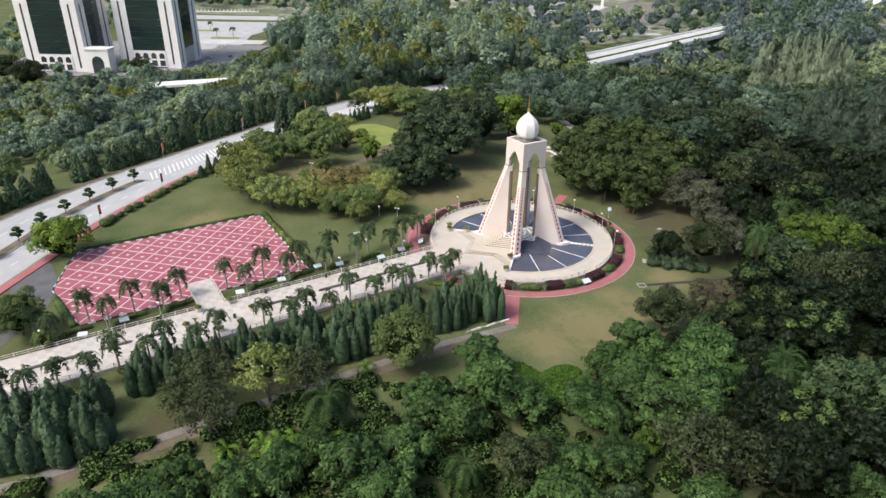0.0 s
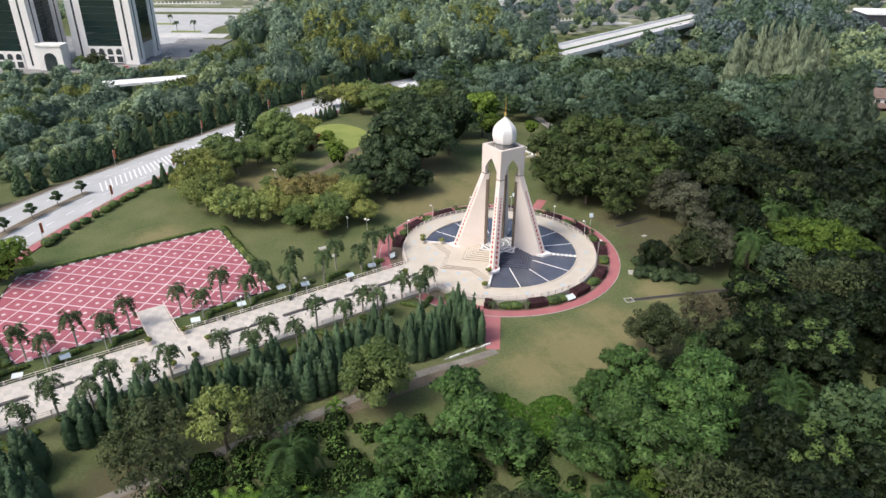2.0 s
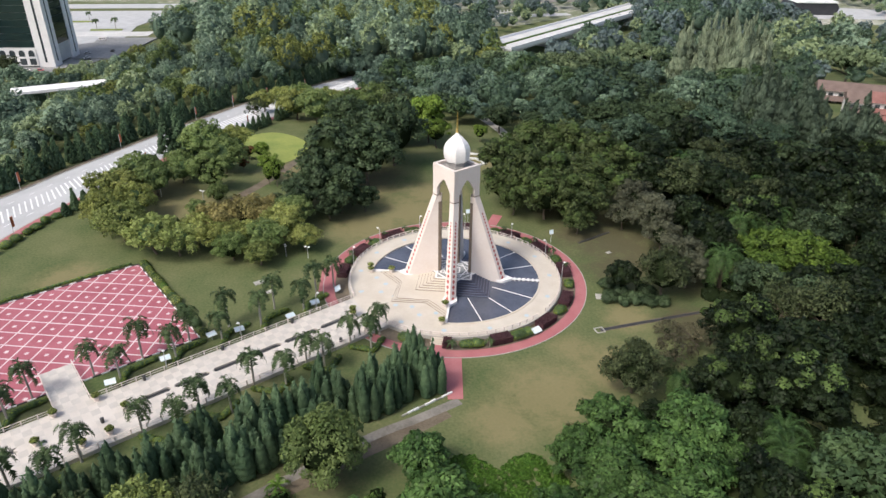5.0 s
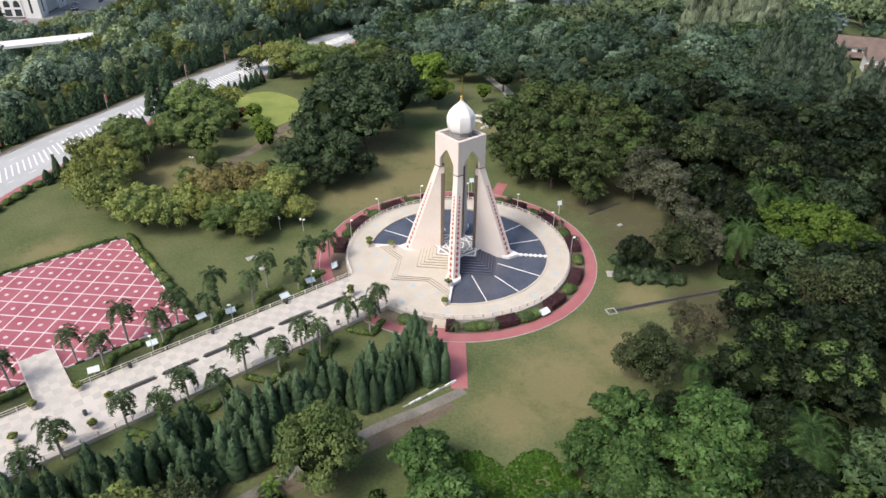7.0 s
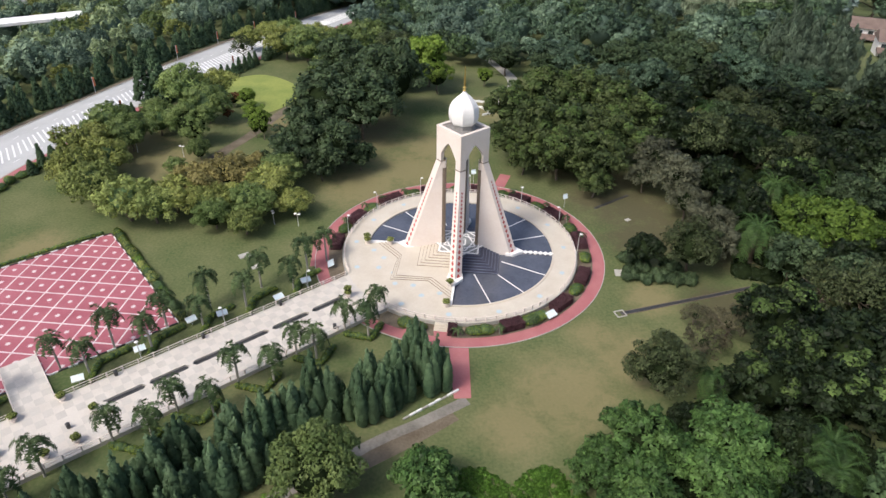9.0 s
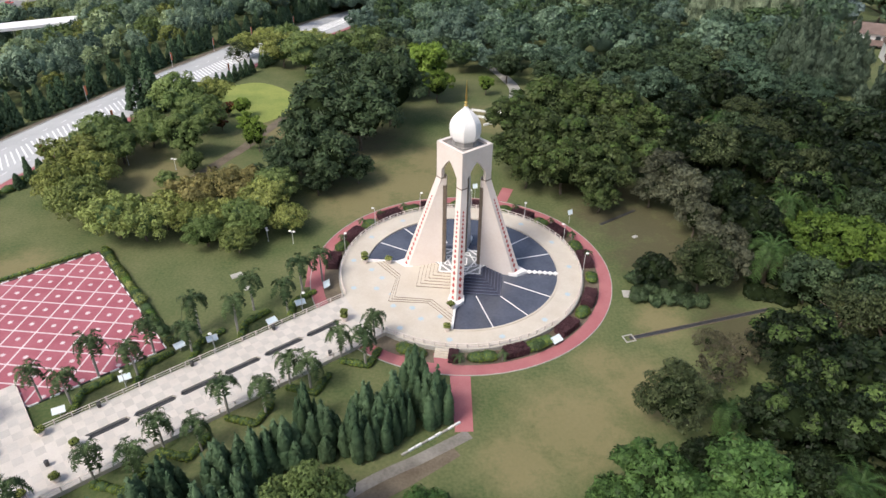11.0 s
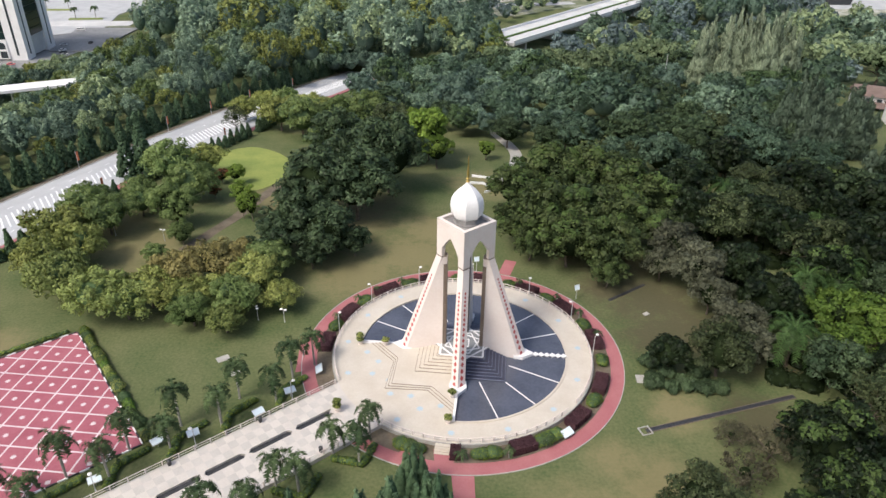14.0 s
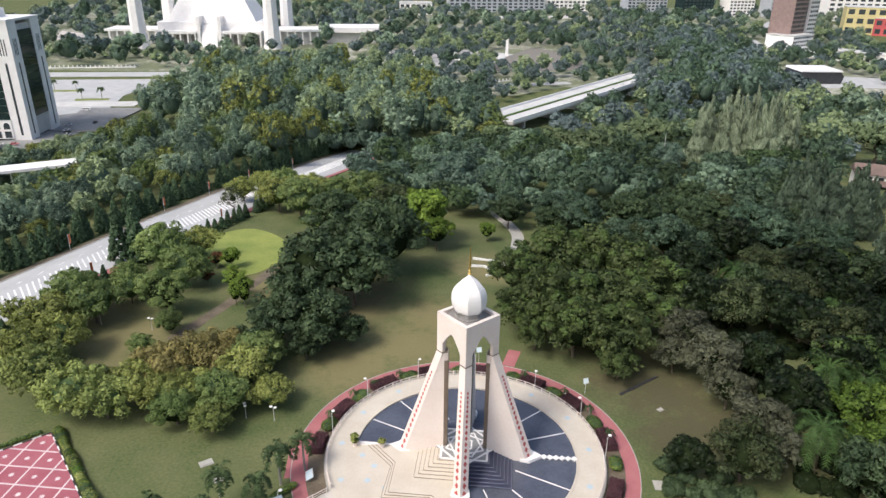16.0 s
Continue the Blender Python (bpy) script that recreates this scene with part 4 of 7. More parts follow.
rs = np.random.RandomState(21)
for spec, spots in (
    (OLIVE, [(-56.3, 75.2, 4.5), (-72.2, 34.1, 5.3), (-66.3, 28.4, 4.6), (-69.8, 22.7, 4.9), (-49.8, 14.1, 4.2), (-43.4, 11.9, 4.0), (-40.3, 13.9, 3.4), (-33.5, 17.4, 4.1), (-28.7, 12.4, 3.1), (-45.1, 119.3, 5.9), (-23.6, 94.7, 4.3), (-58.6, 132.5, 4.6), (-54.9, 146.0, 4.4), (-39.1, 131.8, 5.6), (-34.0, 126.6, 5.6)]),
    (OLIVE_B, [(-61.1, 66.5, 5.9), (-54.0, 56.6, 5.5), (-71.1, 44.7, 5.1), (-65.6, 40.0, 4.7), (-35.7, 11.2, 3.9), (-31.7, 21.8, 4.2), (-53.4, 28.4, 2.2), (-37.1, 110.1, 6.8), (-26.8, 115.3, 6.3), (-18.4, 111.7, 7.1), (-31.2, 95.8, 3.7), (-46.0, 140.0, 5.0), (-62.5, 49.0, 3.6), (-64.5, 55.0, 3.4)]),
    (OLIVE_C, [(-64.9, 17.1, 5.2), (-57.1, 11.7, 5.1), (-52.4, 10.7, 4.1), (-36.2, 6.6, 3.2)]),
    (BROWN, [(-46.5, 18.1, 4.8), (-41.6, 21.4, 5.0), (-38.3, 25.7, 3.8)]),
    (ROUND, [(-53.9, 43.6, 4.4), (-41.7, 8.6, 3.1), (-50.7, 35.5, 2.3), (-18.7, -47.1, 4.8), (-82.1, -44.1, 4.1), (-76.1, -47.0, 1.8)]),
    (SLIM, [(-42.3, 50.5, 1.9), (-39.4, 45.5, 1.8), (-41.5, 47.0, 1.5)]),
    (FRESH, [(-47.4, 68.2, 2.0), (-1.9, 85.6, 6.0), (-4.6, 111.8, 3.9), (0.1, 78.7, 3.8), (13.2, 85.7, 2.2)]),
    (VERGE, [(-91.8, -16.2, 5.2), (-88.5, -42.0, 3.0)]),
    (RUST, [(-50.7, 68.5, 1.8), (-50.2, 59.0, 1.4)]),
    (DARK, [(-25.1, 46.1, 8.0), (-18.0, 45.6, 6.9), (-11.7, 61.3, 7.9), (-28.7, 36.3, 5.6), (-22.9, 29.3, 5.3), (-31.2, 29.3, 4.4), (-17.7, 29.9, 2.9), (-18.8, 67.2, 6.8), (-25.0, 25.5, 2.8), (-15.8, 80.8, 6.1), (-8.2, 83.4, 5.4), (-25.4, 87.3, 6.3)]),
    (WARM, [(15.5, 47.1, 5.8), (23.6, 52.9, 6.7), (31.7, 52.6, 6.7), (37.8, 45.2, 6.2), (12.9, 32.6, 4.8), (18.8, 32.6, 5.9), (26.1, 33.2, 6.2), (32.7, 30.2, 5.9), (41.8, 40.5, 5.0), (21.0, 24.5, 5.1), (27.3, 21.8, 5.0), (14.6, 27.1, 3.5), (39.6, 30.3, 4.2), (26.5, 17.4, 3.1)]),
    (GREYT, [(41.2, -4.8, 3.5), (40.0, 23.4, 4.5), (41.1, 14.9, 4.3), (40.9, 8.5, 3.4), (41.8, -0.1, 4.1), (36.5, 19.0, 3.4)]),
    (MUTED, [(23.1, -32.8, 4.3), (36.1, -6.9, 4.6), (-0.9, -70.1, 3.6), (-11.7, 96.6, 6.0), (52.1, 31.4, 5.1), (64.2, 36.3, 5.2), (66.7, 49.8, 4.9), (68.5, 23.0, 4.3)]),
    (SCRUB, [(36.0, -22.9, 3.1), (30.9, -26.9, 3.1), (32.4, -20.2, 2.1)]),
    (TIPPED, [(41.0, -25.6, 5.3), (39.8, -31.9, 4.5), (34.3, -36.9, 4.2), (43.7, -39.0, 4.9), (34.5, -60.2, 4.4)]),
    (BROAD, [(43.1, -55.1, 5.1)]),
    (OPENT, [(56.4, -21.0, 4.9), (51.4, -19.2, 4.2), (19.7, -67.6, 4.8), (24.8, -68.1, 4.2), (-58.3, 118.8, 4.0), (63.1, 22.6, 4.2), (-45.1, -58.2, 4.5), (-42.0, -64.7, 4.2), (-31.4, -55.7, 4.2), (-47.2, -61.4, 3.1)]),
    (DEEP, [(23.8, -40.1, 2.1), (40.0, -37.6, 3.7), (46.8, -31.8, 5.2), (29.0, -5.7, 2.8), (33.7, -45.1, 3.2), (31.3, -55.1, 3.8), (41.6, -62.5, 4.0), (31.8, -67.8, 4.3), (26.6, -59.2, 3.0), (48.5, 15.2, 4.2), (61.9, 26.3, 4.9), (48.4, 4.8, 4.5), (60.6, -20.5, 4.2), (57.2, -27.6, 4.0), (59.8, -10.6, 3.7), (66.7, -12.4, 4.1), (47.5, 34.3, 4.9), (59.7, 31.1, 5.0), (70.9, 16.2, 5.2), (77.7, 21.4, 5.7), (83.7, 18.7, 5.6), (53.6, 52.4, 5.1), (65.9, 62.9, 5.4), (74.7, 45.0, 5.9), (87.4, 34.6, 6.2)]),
    (LIME, [(54.8, -6.2, 4.0), (63.0, -1.9, 4.9), (66.4, -4.9, 4.1), (15.1, -62.6, 2.0), (80.1, 45.6, 4.3), (58.7, 3.1, 4.1)]),
    (BRIGHT, [(16.7, -43.9, 4.0), (12.6, -45.7, 2.6), (19.9, -45.3, 3.2), (27.3, -44.5, 4.1), (24.8, -49.5, 3.5), (30.3, -49.0, 2.5), (15.1, -49.7, 3.4), (10.6, -47.0, 2.4), (-7.2, -48.2, 3.3), (-5.2, -55.5, 3.8), (-1.1, -57.4, 3.2), (7.8, -56.5, 3.1), (10.0, -59.2, 2.7), (14.3, -53.0, 3.4), (17.4, -57.1, 4.1), (22.6, -56.8, 3.6), (-9.0, -61.7, 3.3), (10.7, -66.6, 2.5), (5.1, -68.5, 2.8), (-13.3, -61.7, 3.1), (-15.9, -68.8, 3.3), (-14.5, -56.9, 2.9), (-21.7, -72.4, 3.7), (-16.8, -75.4, 3.3), (-30.0, -72.5, 3.0), (-27.1, -67.8, 2.5), (-40.9, -76.7, 3.3), (-34.7, -75.7, 3.0), (-46.4, -79.3, 2.6)]),
    (SHADE, [(-36.7, -56.8, 4.6)]),
    (MUTED, [(-289.4, 262.6, 9.0), (-240.9, 306.8, 6.5), (-176.8, 285.6, 5.5), (-312.0, 276.0, 8.0), (-300.0, 284.0, 6.0)]),
):
    for x, y, r in spots:
        spec.plant(x, y, r, rs)
PLANTED = [(o.matrix_basis.translation.x, o.matrix_basis.translation.y) for o in scene.objects if o.get("category") == "tree"]


# palms
def frond(rs, verts, faces, base, azim, length, rise, droop, leaflet, pairs=11, bushy=0.0):
    """One feathered frond: a bent stem with leaflets to both sides, or all round it where it is bushy."""
    ca, sa = math.cos(azim), math.sin(azim)
    pts = []
    for i in range(pairs + 1):
        t = i / pairs
        out = length * (t - (0.12 + 0.22 * bushy) * t * t)
        pts.append(np.array([base[0] + ca * out, base[1] + sa * out, base[2] + rise * length * t - droop * length * t * t]))
    side = np.array([-sa, ca, 0.0])
    for i in range(pairs):
        p, q = pts[i], pts[i + 1]
        t = (i + 0.5) / pairs
        w = leaflet * (0.35 + 1.2 * t * (1.15 - t) * 2)
        for s in (1, -1):
            turn = bushy * rs.uniform(-0.6, 1.3)
            tip = (p + q) / 2 + side * s * w * math.cos(turn) + (q - p) * 1.1 + np.array([0, 0, w * math.sin(turn) - 0.35 * w + rs.normal() * 0.08 * w])
            k = len(verts)
            root = p + (q - p) * (0.75 if pairs > 25 else 1.15)
            mid = (p + tip) / 2 + np.array([0, 0, 0.10 * w])
            verts += [tuple(p), tuple(root), tuple(tip), tuple(mid)]
            faces.append((k, k + 1, k + 2, k + 3))
    # the stem
    for i in range(pairs):
        k = len(verts)
        wide = 0.012 * length * (1.1 - i / pairs)
        verts += [tuple(pts[i] - side * wide), tuple(pts[i] + side * wide), tuple(pts[i + 1] + side * wide * 0.9), tuple(pts[i + 1] - side * wide * 0.9)]
        faces.append((k, k + 1, k + 2, k + 3))


def palm_meshes(seed, height, radius, fronds, length, rise, droop, leaflet, material, bark, bulge=0.0, pairs=11, bushy=0.0):
    rs = np.random.RandomState(seed)
    bm = bm_new()
    lean = rs.normal(size=2) * 0.12
    prof = [(radius * 1.5, 0), (radius * 1.1, 0.3), (radius * (1 + bulge), height * 0.45), (radius * 0.85, height * 0.85), (radius * 0.8, height)]
    rings = [[(lean[0] * (z / height) ** 2 + r * math.cos(2 * math.pi * i / 8), lean[1] * (z / height) ** 2 + r * math.sin(2 * math.pi * i / 8), z) for i in range(8)] for r, z in prof]
    loft(bm, rings)
    tr = bpy.data.meshes.new("trunk")
    bm.to_mesh(tr)
    bm.free()
    tr.materials.append(bark)
    out = []
    for k in range(fronds):
        v, f = [], []
        old = k / fronds
        frond(rs, v, f, (lean[0], lean[1], height), 2.4 * k + rs.normal() * 0.2, length * rs.uniform(0.85, 1.1), rise * (1.25 - 1.1 * old), droop * rs.uniform(0.85, 1.15), leaflet, pairs, bushy)
        me = bpy.data.meshes.new("frond")
        me.from_pydata(v, [], f)
        me.materials.append(material)
        out.append(me)
    bm = bm_new()
    tube(bm, (lean[0], lean[1], height - 0.1), (lean[0], lean[1], height + 0.55), radius * 0.75, radius * 0.3, 6)
    sh = bpy.data.meshes.new("crownshaft")
    bm.to_mesh(sh)
    bm.free()
    sh.materials.append(material)
    return tr, sh, out


def palm_kind(name, label, group, sets):
    def plant(x, y, rs, scale=1.0, z=None):
        tr, sh, fr = sets[rs.randint(len(sets))]
        ob = thing(name, x, y, ground_z(x, y) if z is None else z, label, "palm", group, rs.uniform(0, 360))
        s = Matrix.Diagonal((scale, scale, scale, 1))
        sharing("trunk", tr, ob, s)
        sharing("crownshaft", sh, ob, s)
        for me in fr:
            sharing("frond", me, ob, s)
        return ob
    return plant


foxtail = palm_kind("foxtail_palm", "foxtail palm with a slim grey trunk beside the avenue", "palms along the avenue", [palm_meshes(30 + k, 5.2 + 0.2 * k, 0.13, 14, 2.55, 0.84, 1.08, 0.60, M_PALM, M_PALMBARK, 0.25, 18, 0.7) for k in range(4)])
dwarf = palm_kind("small_palm", "small young palm in the ring bed", "palms round the terrace", [palm_meshes(40 + k, 1.5, 0.09, 8, 1.1, 0.6, 0.9, 0.25, M_PALM, M_PALMBARK) for k in range(3)])
oilpalm = palm_kind("oil_palm", "large dark oil palm in the wood", "oil palms", [palm_meshes(50 + k, 6.0, 0.34, 30, 4.8, 1.05, 1.25, 0.72, M_OILP, M_BARK, 0.0, 26, 0.35) for k in range(3)])
rs = np.random.RandomState(5)
for b, spots in ((6.0, (20.5, 26.0, 34.0, 42.2, 50.5, 57.7, 65.0, 72.6, 80.0, 88.0, 95.2, 103.0)), (8.7, (24.1, 32.0, 38.5, 46.7, 54.1, 68.5, 76.0, 84.0, 91.8, 99.5)), (-7.4, (26.8, 34.5, 41.4, 48.8, 56.6, 71.0, 79.5, 88.0)), (-11.0, (18.8, 22.8, 31.0, 38.5, 45.0, 52.3, 59.7, 67.4, 75.0, 82.4, 91.0))):
    for a in spots:
        x, y = av(a + rs.normal() * 0.25, b + rs.normal() * 0.2)
        foxtail(x, y, rs, rs.uniform(0.92, 1.08))
for x, y, s in [(-27.0, -61.8, 0.95), (28.9, -34.4, 0.65), (37.0, -47.0, 0.94), (47.5, -4.7, 1.08), (1.4, -66.1, 0.68), (-8.0, -71.1, 0.72), (35.9, -50.3, 0.9), (4.9, -67.5, 0.6), (56.6, 9.3, 1.09), (54.6, 56.3, 0.96), (59.6, 47.5, 0.98), (72.0, 31.6, 0.94), (65.5, 12.9, 1.02), (62.0, 8.0, 0.9), (52.0, 40.0, 0.9)]:
    oilpalm(x, y, rs, s)

banana = palm_kind("banana_plant", "bright green banana plant with broad paddle leaves", "banana plants", [palm_meshes(80 + k, 1.6, 0.12, 9, 2.4, 1.0, 0.9, 0.5, M_SHRUB, M_PALMBARK, 0.0, 5) for k in range(2)])
for x, y, s in ((-32.3, -67.1, 1.2), (-33.3, -69.8, 1.1), (-29.0, -68.2, 1.25), (-30.6, -66.0, 1.0), (-24.3, -48.9, 0.8), (-25.8, -65.3, 1.0), (-34.6, -66.8, 1.0), (-38.5, -68.0, 0.9)):
    banana(x, y, rs, s)


# cypresses: clumps of upright plumes
def cypress_mesh(seed, plumes=8, height=1.0, wide=0.42, fine=True):
    rs = np.random.RandomState(seed)
    c, r = [], []
    for i in range(plumes):
        a, q = 2.4 * i + rs.normal() * 0.2, wide * math.sqrt(i / plumes)
        h = height * (1 - 1.05 * q * rs.uniform(0.6, 1.35))
        w = 0.205 * rs.uniform(0.85, 1.15)
        for t, k in ((0.15, 1.0), (0.32, 1.08), (0.48, 1.02), (0.63, 0.86), (0.76, 0.64), (0.87, 0.4), (0.95, 0.18)):
            c.append((q * math.cos(a) * (1 + 0.12 * t), q * math.sin(a) * (1 + 0.12 * t), h * t))
            r.append((w * k, w * k, h * 0.2))
    quads = leaves_on(c, r, 1700 if fine else 600, 0.042, rs, up=0.1, long=1.7, inner=0.96, jit=0.22)
    return leaf_mesh("crown", quads, core_of(c, r, 0.97, fine), M_CYP, M_CYP)



def conifer_mesh(seed):
    """A broad cone of drooping tiers."""
    q = np.random.RandomState(seed)
    c, r = [], []
    for i in range(9):
        t = i / 9
        wide = 0.27 * (1 - t) ** 0.8
        for k in range(6):
            a = 2 * math.pi * (k + 0.5 * (i % 2)) / 6 + q.normal() * 0.12
            c.append((wide * math.cos(a), wide * math.sin(a), 0.10 + 0.84 * t + q.normal() * 0.012))
            r.append((0.13 * (1 - 0.7 * t), 0.13 * (1 - 0.7 * t), 0.085 * (1 - 0.3 * t)))
    return leaf_mesh("crown", leaves_on(c, r, 1000, 0.045, q, up=0.1, droop=0.3, long=1.4, inner=0.85, jit=0.3), core_of(c, r, 0.85, False), M_CYP, M_CYP)


CONIFER = [conifer_mesh(170 + k) for k in range(4)]
CYP = [cypress_mesh(60 + k) for k in range(5)]
CYP_TRUNK = trunk_mesh("trunk", np.random.RandomState(3), 0.5, 0.03, limbs=0)


def cypress(x, y, height, wide, rs, label="dense blue-green cypress of many upright plumes", group="cypresses beside the avenue", kinds=None):
    ob = thing("cypress", x, y, ground_z(x, y), label, "tree", group, rs.uniform(0, 360))
    m = Matrix.Diagonal((wide * 1.8, wide * 1.8, height, 1))
    sharing("trunk", CYP_TRUNK, ob, m)
    kinds = kinds or CYP
    sharing("crown", kinds[rs.randint(len(kinds))], ob, m)
    return ob
rs = np.random.RandomState(8)
for x, y, r in [(-5.3, -31.1, 2.1), (-7.8, -26.3, 2.0), (-10.5, -30.9, 2.2), (-9.8, -33.2, 1.8), (-13.8, -31.8, 2.1), (-14.7, -36.0, 2.0), (-18.4, -34.8, 2.3), (-20.9, -31.5, 1.5), (-22.4, -36.7, 2.5), (-25.6, -38.5, 2.4), (-28.7, -40.2, 2.4), (-29.6, -45.4, 2.6), (-34.3, -41.8, 2.3), (-36.2, -44.3, 2.6), (-32.7, -48.5, 2.5), (-38.7, -47.4, 2.2), (-42.6, -48.6, 2.2), (-25.9, -43.7, 2.3), (-6.6, -30.0, 1.8), (-11.9, -34.1, 2.0)]:
    cypress(x, y, rs.uniform(6.6, 7.9), r * 1.1, rs)
for x, y, r in [(-66.5, -66.6, 3.3), (-62.8, -65.2, 3.0), (-59.6, -62.5, 2.7), (-64.0, -71.7, 2.8), (-56.7, -68.0, 2.5), (-55.7, -55.8, 2.4), (-52.9, -53.0, 2.1), (-60.4, -70.4, 2.8), (-46.2, -50.7, 2.0), (-72.5, -65.3, 2.4), (-49.5, -52.0, 2.2), (-70.5, -69.0, 2.8), (-75.0, -71.0, 2.8)]:
    cypress(x, y, rs.uniform(6.6, 7.9), r * 1.1, rs)

# ---- woods ----
def wood_crowns(count, leaf, lobes, seed, flat=0.85):
    out = []
    for k in range(6):
        r = np.random.RandomState(seed + k)
        c, s = lobes_round(r, lobes, flat, 0.6, (0.24, 0.46))
        out.append((leaves_on(c, s, count, leaf, r, 0.4, inner=0.66, jit=0.5), core_of(c[:1], s[:1], 0.9)))
    return out


MID_CROWNS, FAR_CROWNS, TOWN_CROWNS = wood_crowns(1000, 0.098, 14, 315), wood_crowns(380, 0.140, 9, 330), wood_crowns(190, 0.19, 7, 345)
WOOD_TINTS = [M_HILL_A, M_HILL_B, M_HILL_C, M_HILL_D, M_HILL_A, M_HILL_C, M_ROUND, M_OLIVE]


def scatter(poly, gap, size, rs, keep_off=()):
    """Uneven places (x, y, radius) inside a polygon, large crowns first, none too near another."""
    x0, x1 = min(p[0] for p in poly), max(p[0] for p in poly)
    y0, y1 = min(p[1] for p in poly), max(p[1] for p in poly)
    tries = int((x1 - x0) * (y1 - y0) / gap ** 2 * 7)
    xy = rs.rand(tries, 2) * (x1 - x0, y1 - y0) + (x0, y0)
    radii = size[0] + (size[1] - size[0]) * rs.rand(tries) ** 1.5
    out, cell = [], {}
    wide = 1.6 * gap
    mean = size[0] + 0.4 * (size[1] - size[0])
    for (x, y), r in zip(xy.tolist(), radii.tolist()):
        if not in_poly(x, y, poly) or any(math.hypot(x - a, y - b) < c for a, b, c in keep_off):
            continue
        k = (int(x // wide), int(y // wide))
        near = [q for i in (-1, 0, 1) for j in (-1, 0, 1) for q in cell.get((k[0] + i, k[1] + j), ())]
        if any(math.hypot(x - a, y - b) < 0.41 * gap * (r + c) / mean for a, b, c in near):
            continue
        cell.setdefault(k, []).append((x, y, r))
        out.append((x, y, r))
    return out


def wood(name, label, poly, gap, size, crowns, rs, tints, keep_off=(), rise=1.05, tall=None):
    """A wood as one sheet of crowns, away from given discs (x, y, r)."""
    vs, ns, fs, ms, base = [], [], [], [], 0
    for px, py, r in scatter(poly, gap, size, rs, keep_off):
        q, (cv, cf) = crowns[rs.randint(len(crowns))]
        a = rs.uniform(0, 2 * math.pi)
        h = rs.uniform(0.85, 1.45)
        up = tall(px, py) * rs.uniform(0.4, 1.3) if tall else 0.0
        h += up / (2.2 * r)
        turn = np.array([[math.cos(a), -math.sin(a), 0], [math.sin(a), math.cos(a), 0], [0, 0, 1.0]])
        both = np.concatenate([q, cv])
        at = np.array([px, py, ground_z(px, py) + rise * r * h + up * 0.35])
        tip = q[:, :3].reshape(-1, 3, 3)
        mid = tip.mean(1, keepdims=True)
        leaf = ((tip - mid) * r + mid * (r, r, r * h)).reshape(-1, 3)
        vs.append(np.concatenate([leaf, cv[:, :3] * (r, r, r * h)]) @ turn.T + at)
        n = both[:, 3:] @ turn.T * (1, 1, 1 / h)
        ns.append(n / np.linalg.norm(n, axis=1)[:, None])
        nq = len(q) // 3
        drift = 0.5 + 0.5 * math.sin(px * 0.055 + 1.7 * math.sin(py * 0.043 + 0.6))
        tint = min(len(tints) - 1, int(drift * len(tints))) if rs.rand() < 0.35 else rs.randint(len(tints))
        fs.append(np.concatenate([np.arange(nq * 3).reshape(nq, 3), cf + nq * 3]) + base)
        ms += [tint] * nq + [len(tints)] * len(cf)
        base += len(both)
    me = bpy.data.meshes.new(name)
    me.from_pydata(np.concatenate(vs).tolist(), [], np.concatenate(fs).tolist())
    for m in tints:
        me.materials.append(m)
    # Core colour paints the gaps' shade, kept lighter for haze.
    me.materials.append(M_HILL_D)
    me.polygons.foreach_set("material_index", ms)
    tufted(me, np.concatenate(ns))
    return tagged(new(name, me), label, "wood", kind="stuff")


def grove(poly, gap, size, species, rs, keep_off=(), group=""):
    """Single trees of mixed kinds over a polygon."""
    for x, y, r in scatter(poly, gap, size, rs, keep_off):
        species[rs.randint(len(species))].plant(x, y, r, rs, group)


rs = np.random.RandomState(11)
spots = [(x, y, 4.6) for x, y in PLANTED]
# Discs without trees; some clear the camera's line to the shed and houses.
kept_clear = [(150, 140, 13), (164, 138, 14), (178, 132, 14), (195, 125, 16), (150, 122, 11), (162, 118, 12), (176, 112, 14), (134, 77, 11), (144, 73, 9), (142, 100, 10), (109, 172, 9), (126, 185, 12), (118, 165, 8), (106, 112, 9), (105, 97, 8), (112, 80, 8), (108, 67, 8), (121, 69, 8), (118, 98, 8), (126, 120, 8), (131, 86, 8), (93, 168, 13), (90, 154, 8), (112, 150, 9), (16, 74, 15), (23, 84, 7), (-50, 82, 17), (-59, 43, 8), (95, 176, 9), (-36, 70, 8)]
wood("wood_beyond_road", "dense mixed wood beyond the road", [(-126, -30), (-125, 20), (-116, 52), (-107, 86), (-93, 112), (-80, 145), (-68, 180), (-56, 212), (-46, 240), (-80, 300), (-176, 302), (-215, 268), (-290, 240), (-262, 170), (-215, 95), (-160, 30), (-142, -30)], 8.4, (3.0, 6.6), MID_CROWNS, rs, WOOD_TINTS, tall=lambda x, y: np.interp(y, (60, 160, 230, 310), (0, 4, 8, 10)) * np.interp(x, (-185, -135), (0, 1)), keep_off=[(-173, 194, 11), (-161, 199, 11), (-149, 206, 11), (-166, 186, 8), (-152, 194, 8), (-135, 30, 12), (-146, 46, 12)])
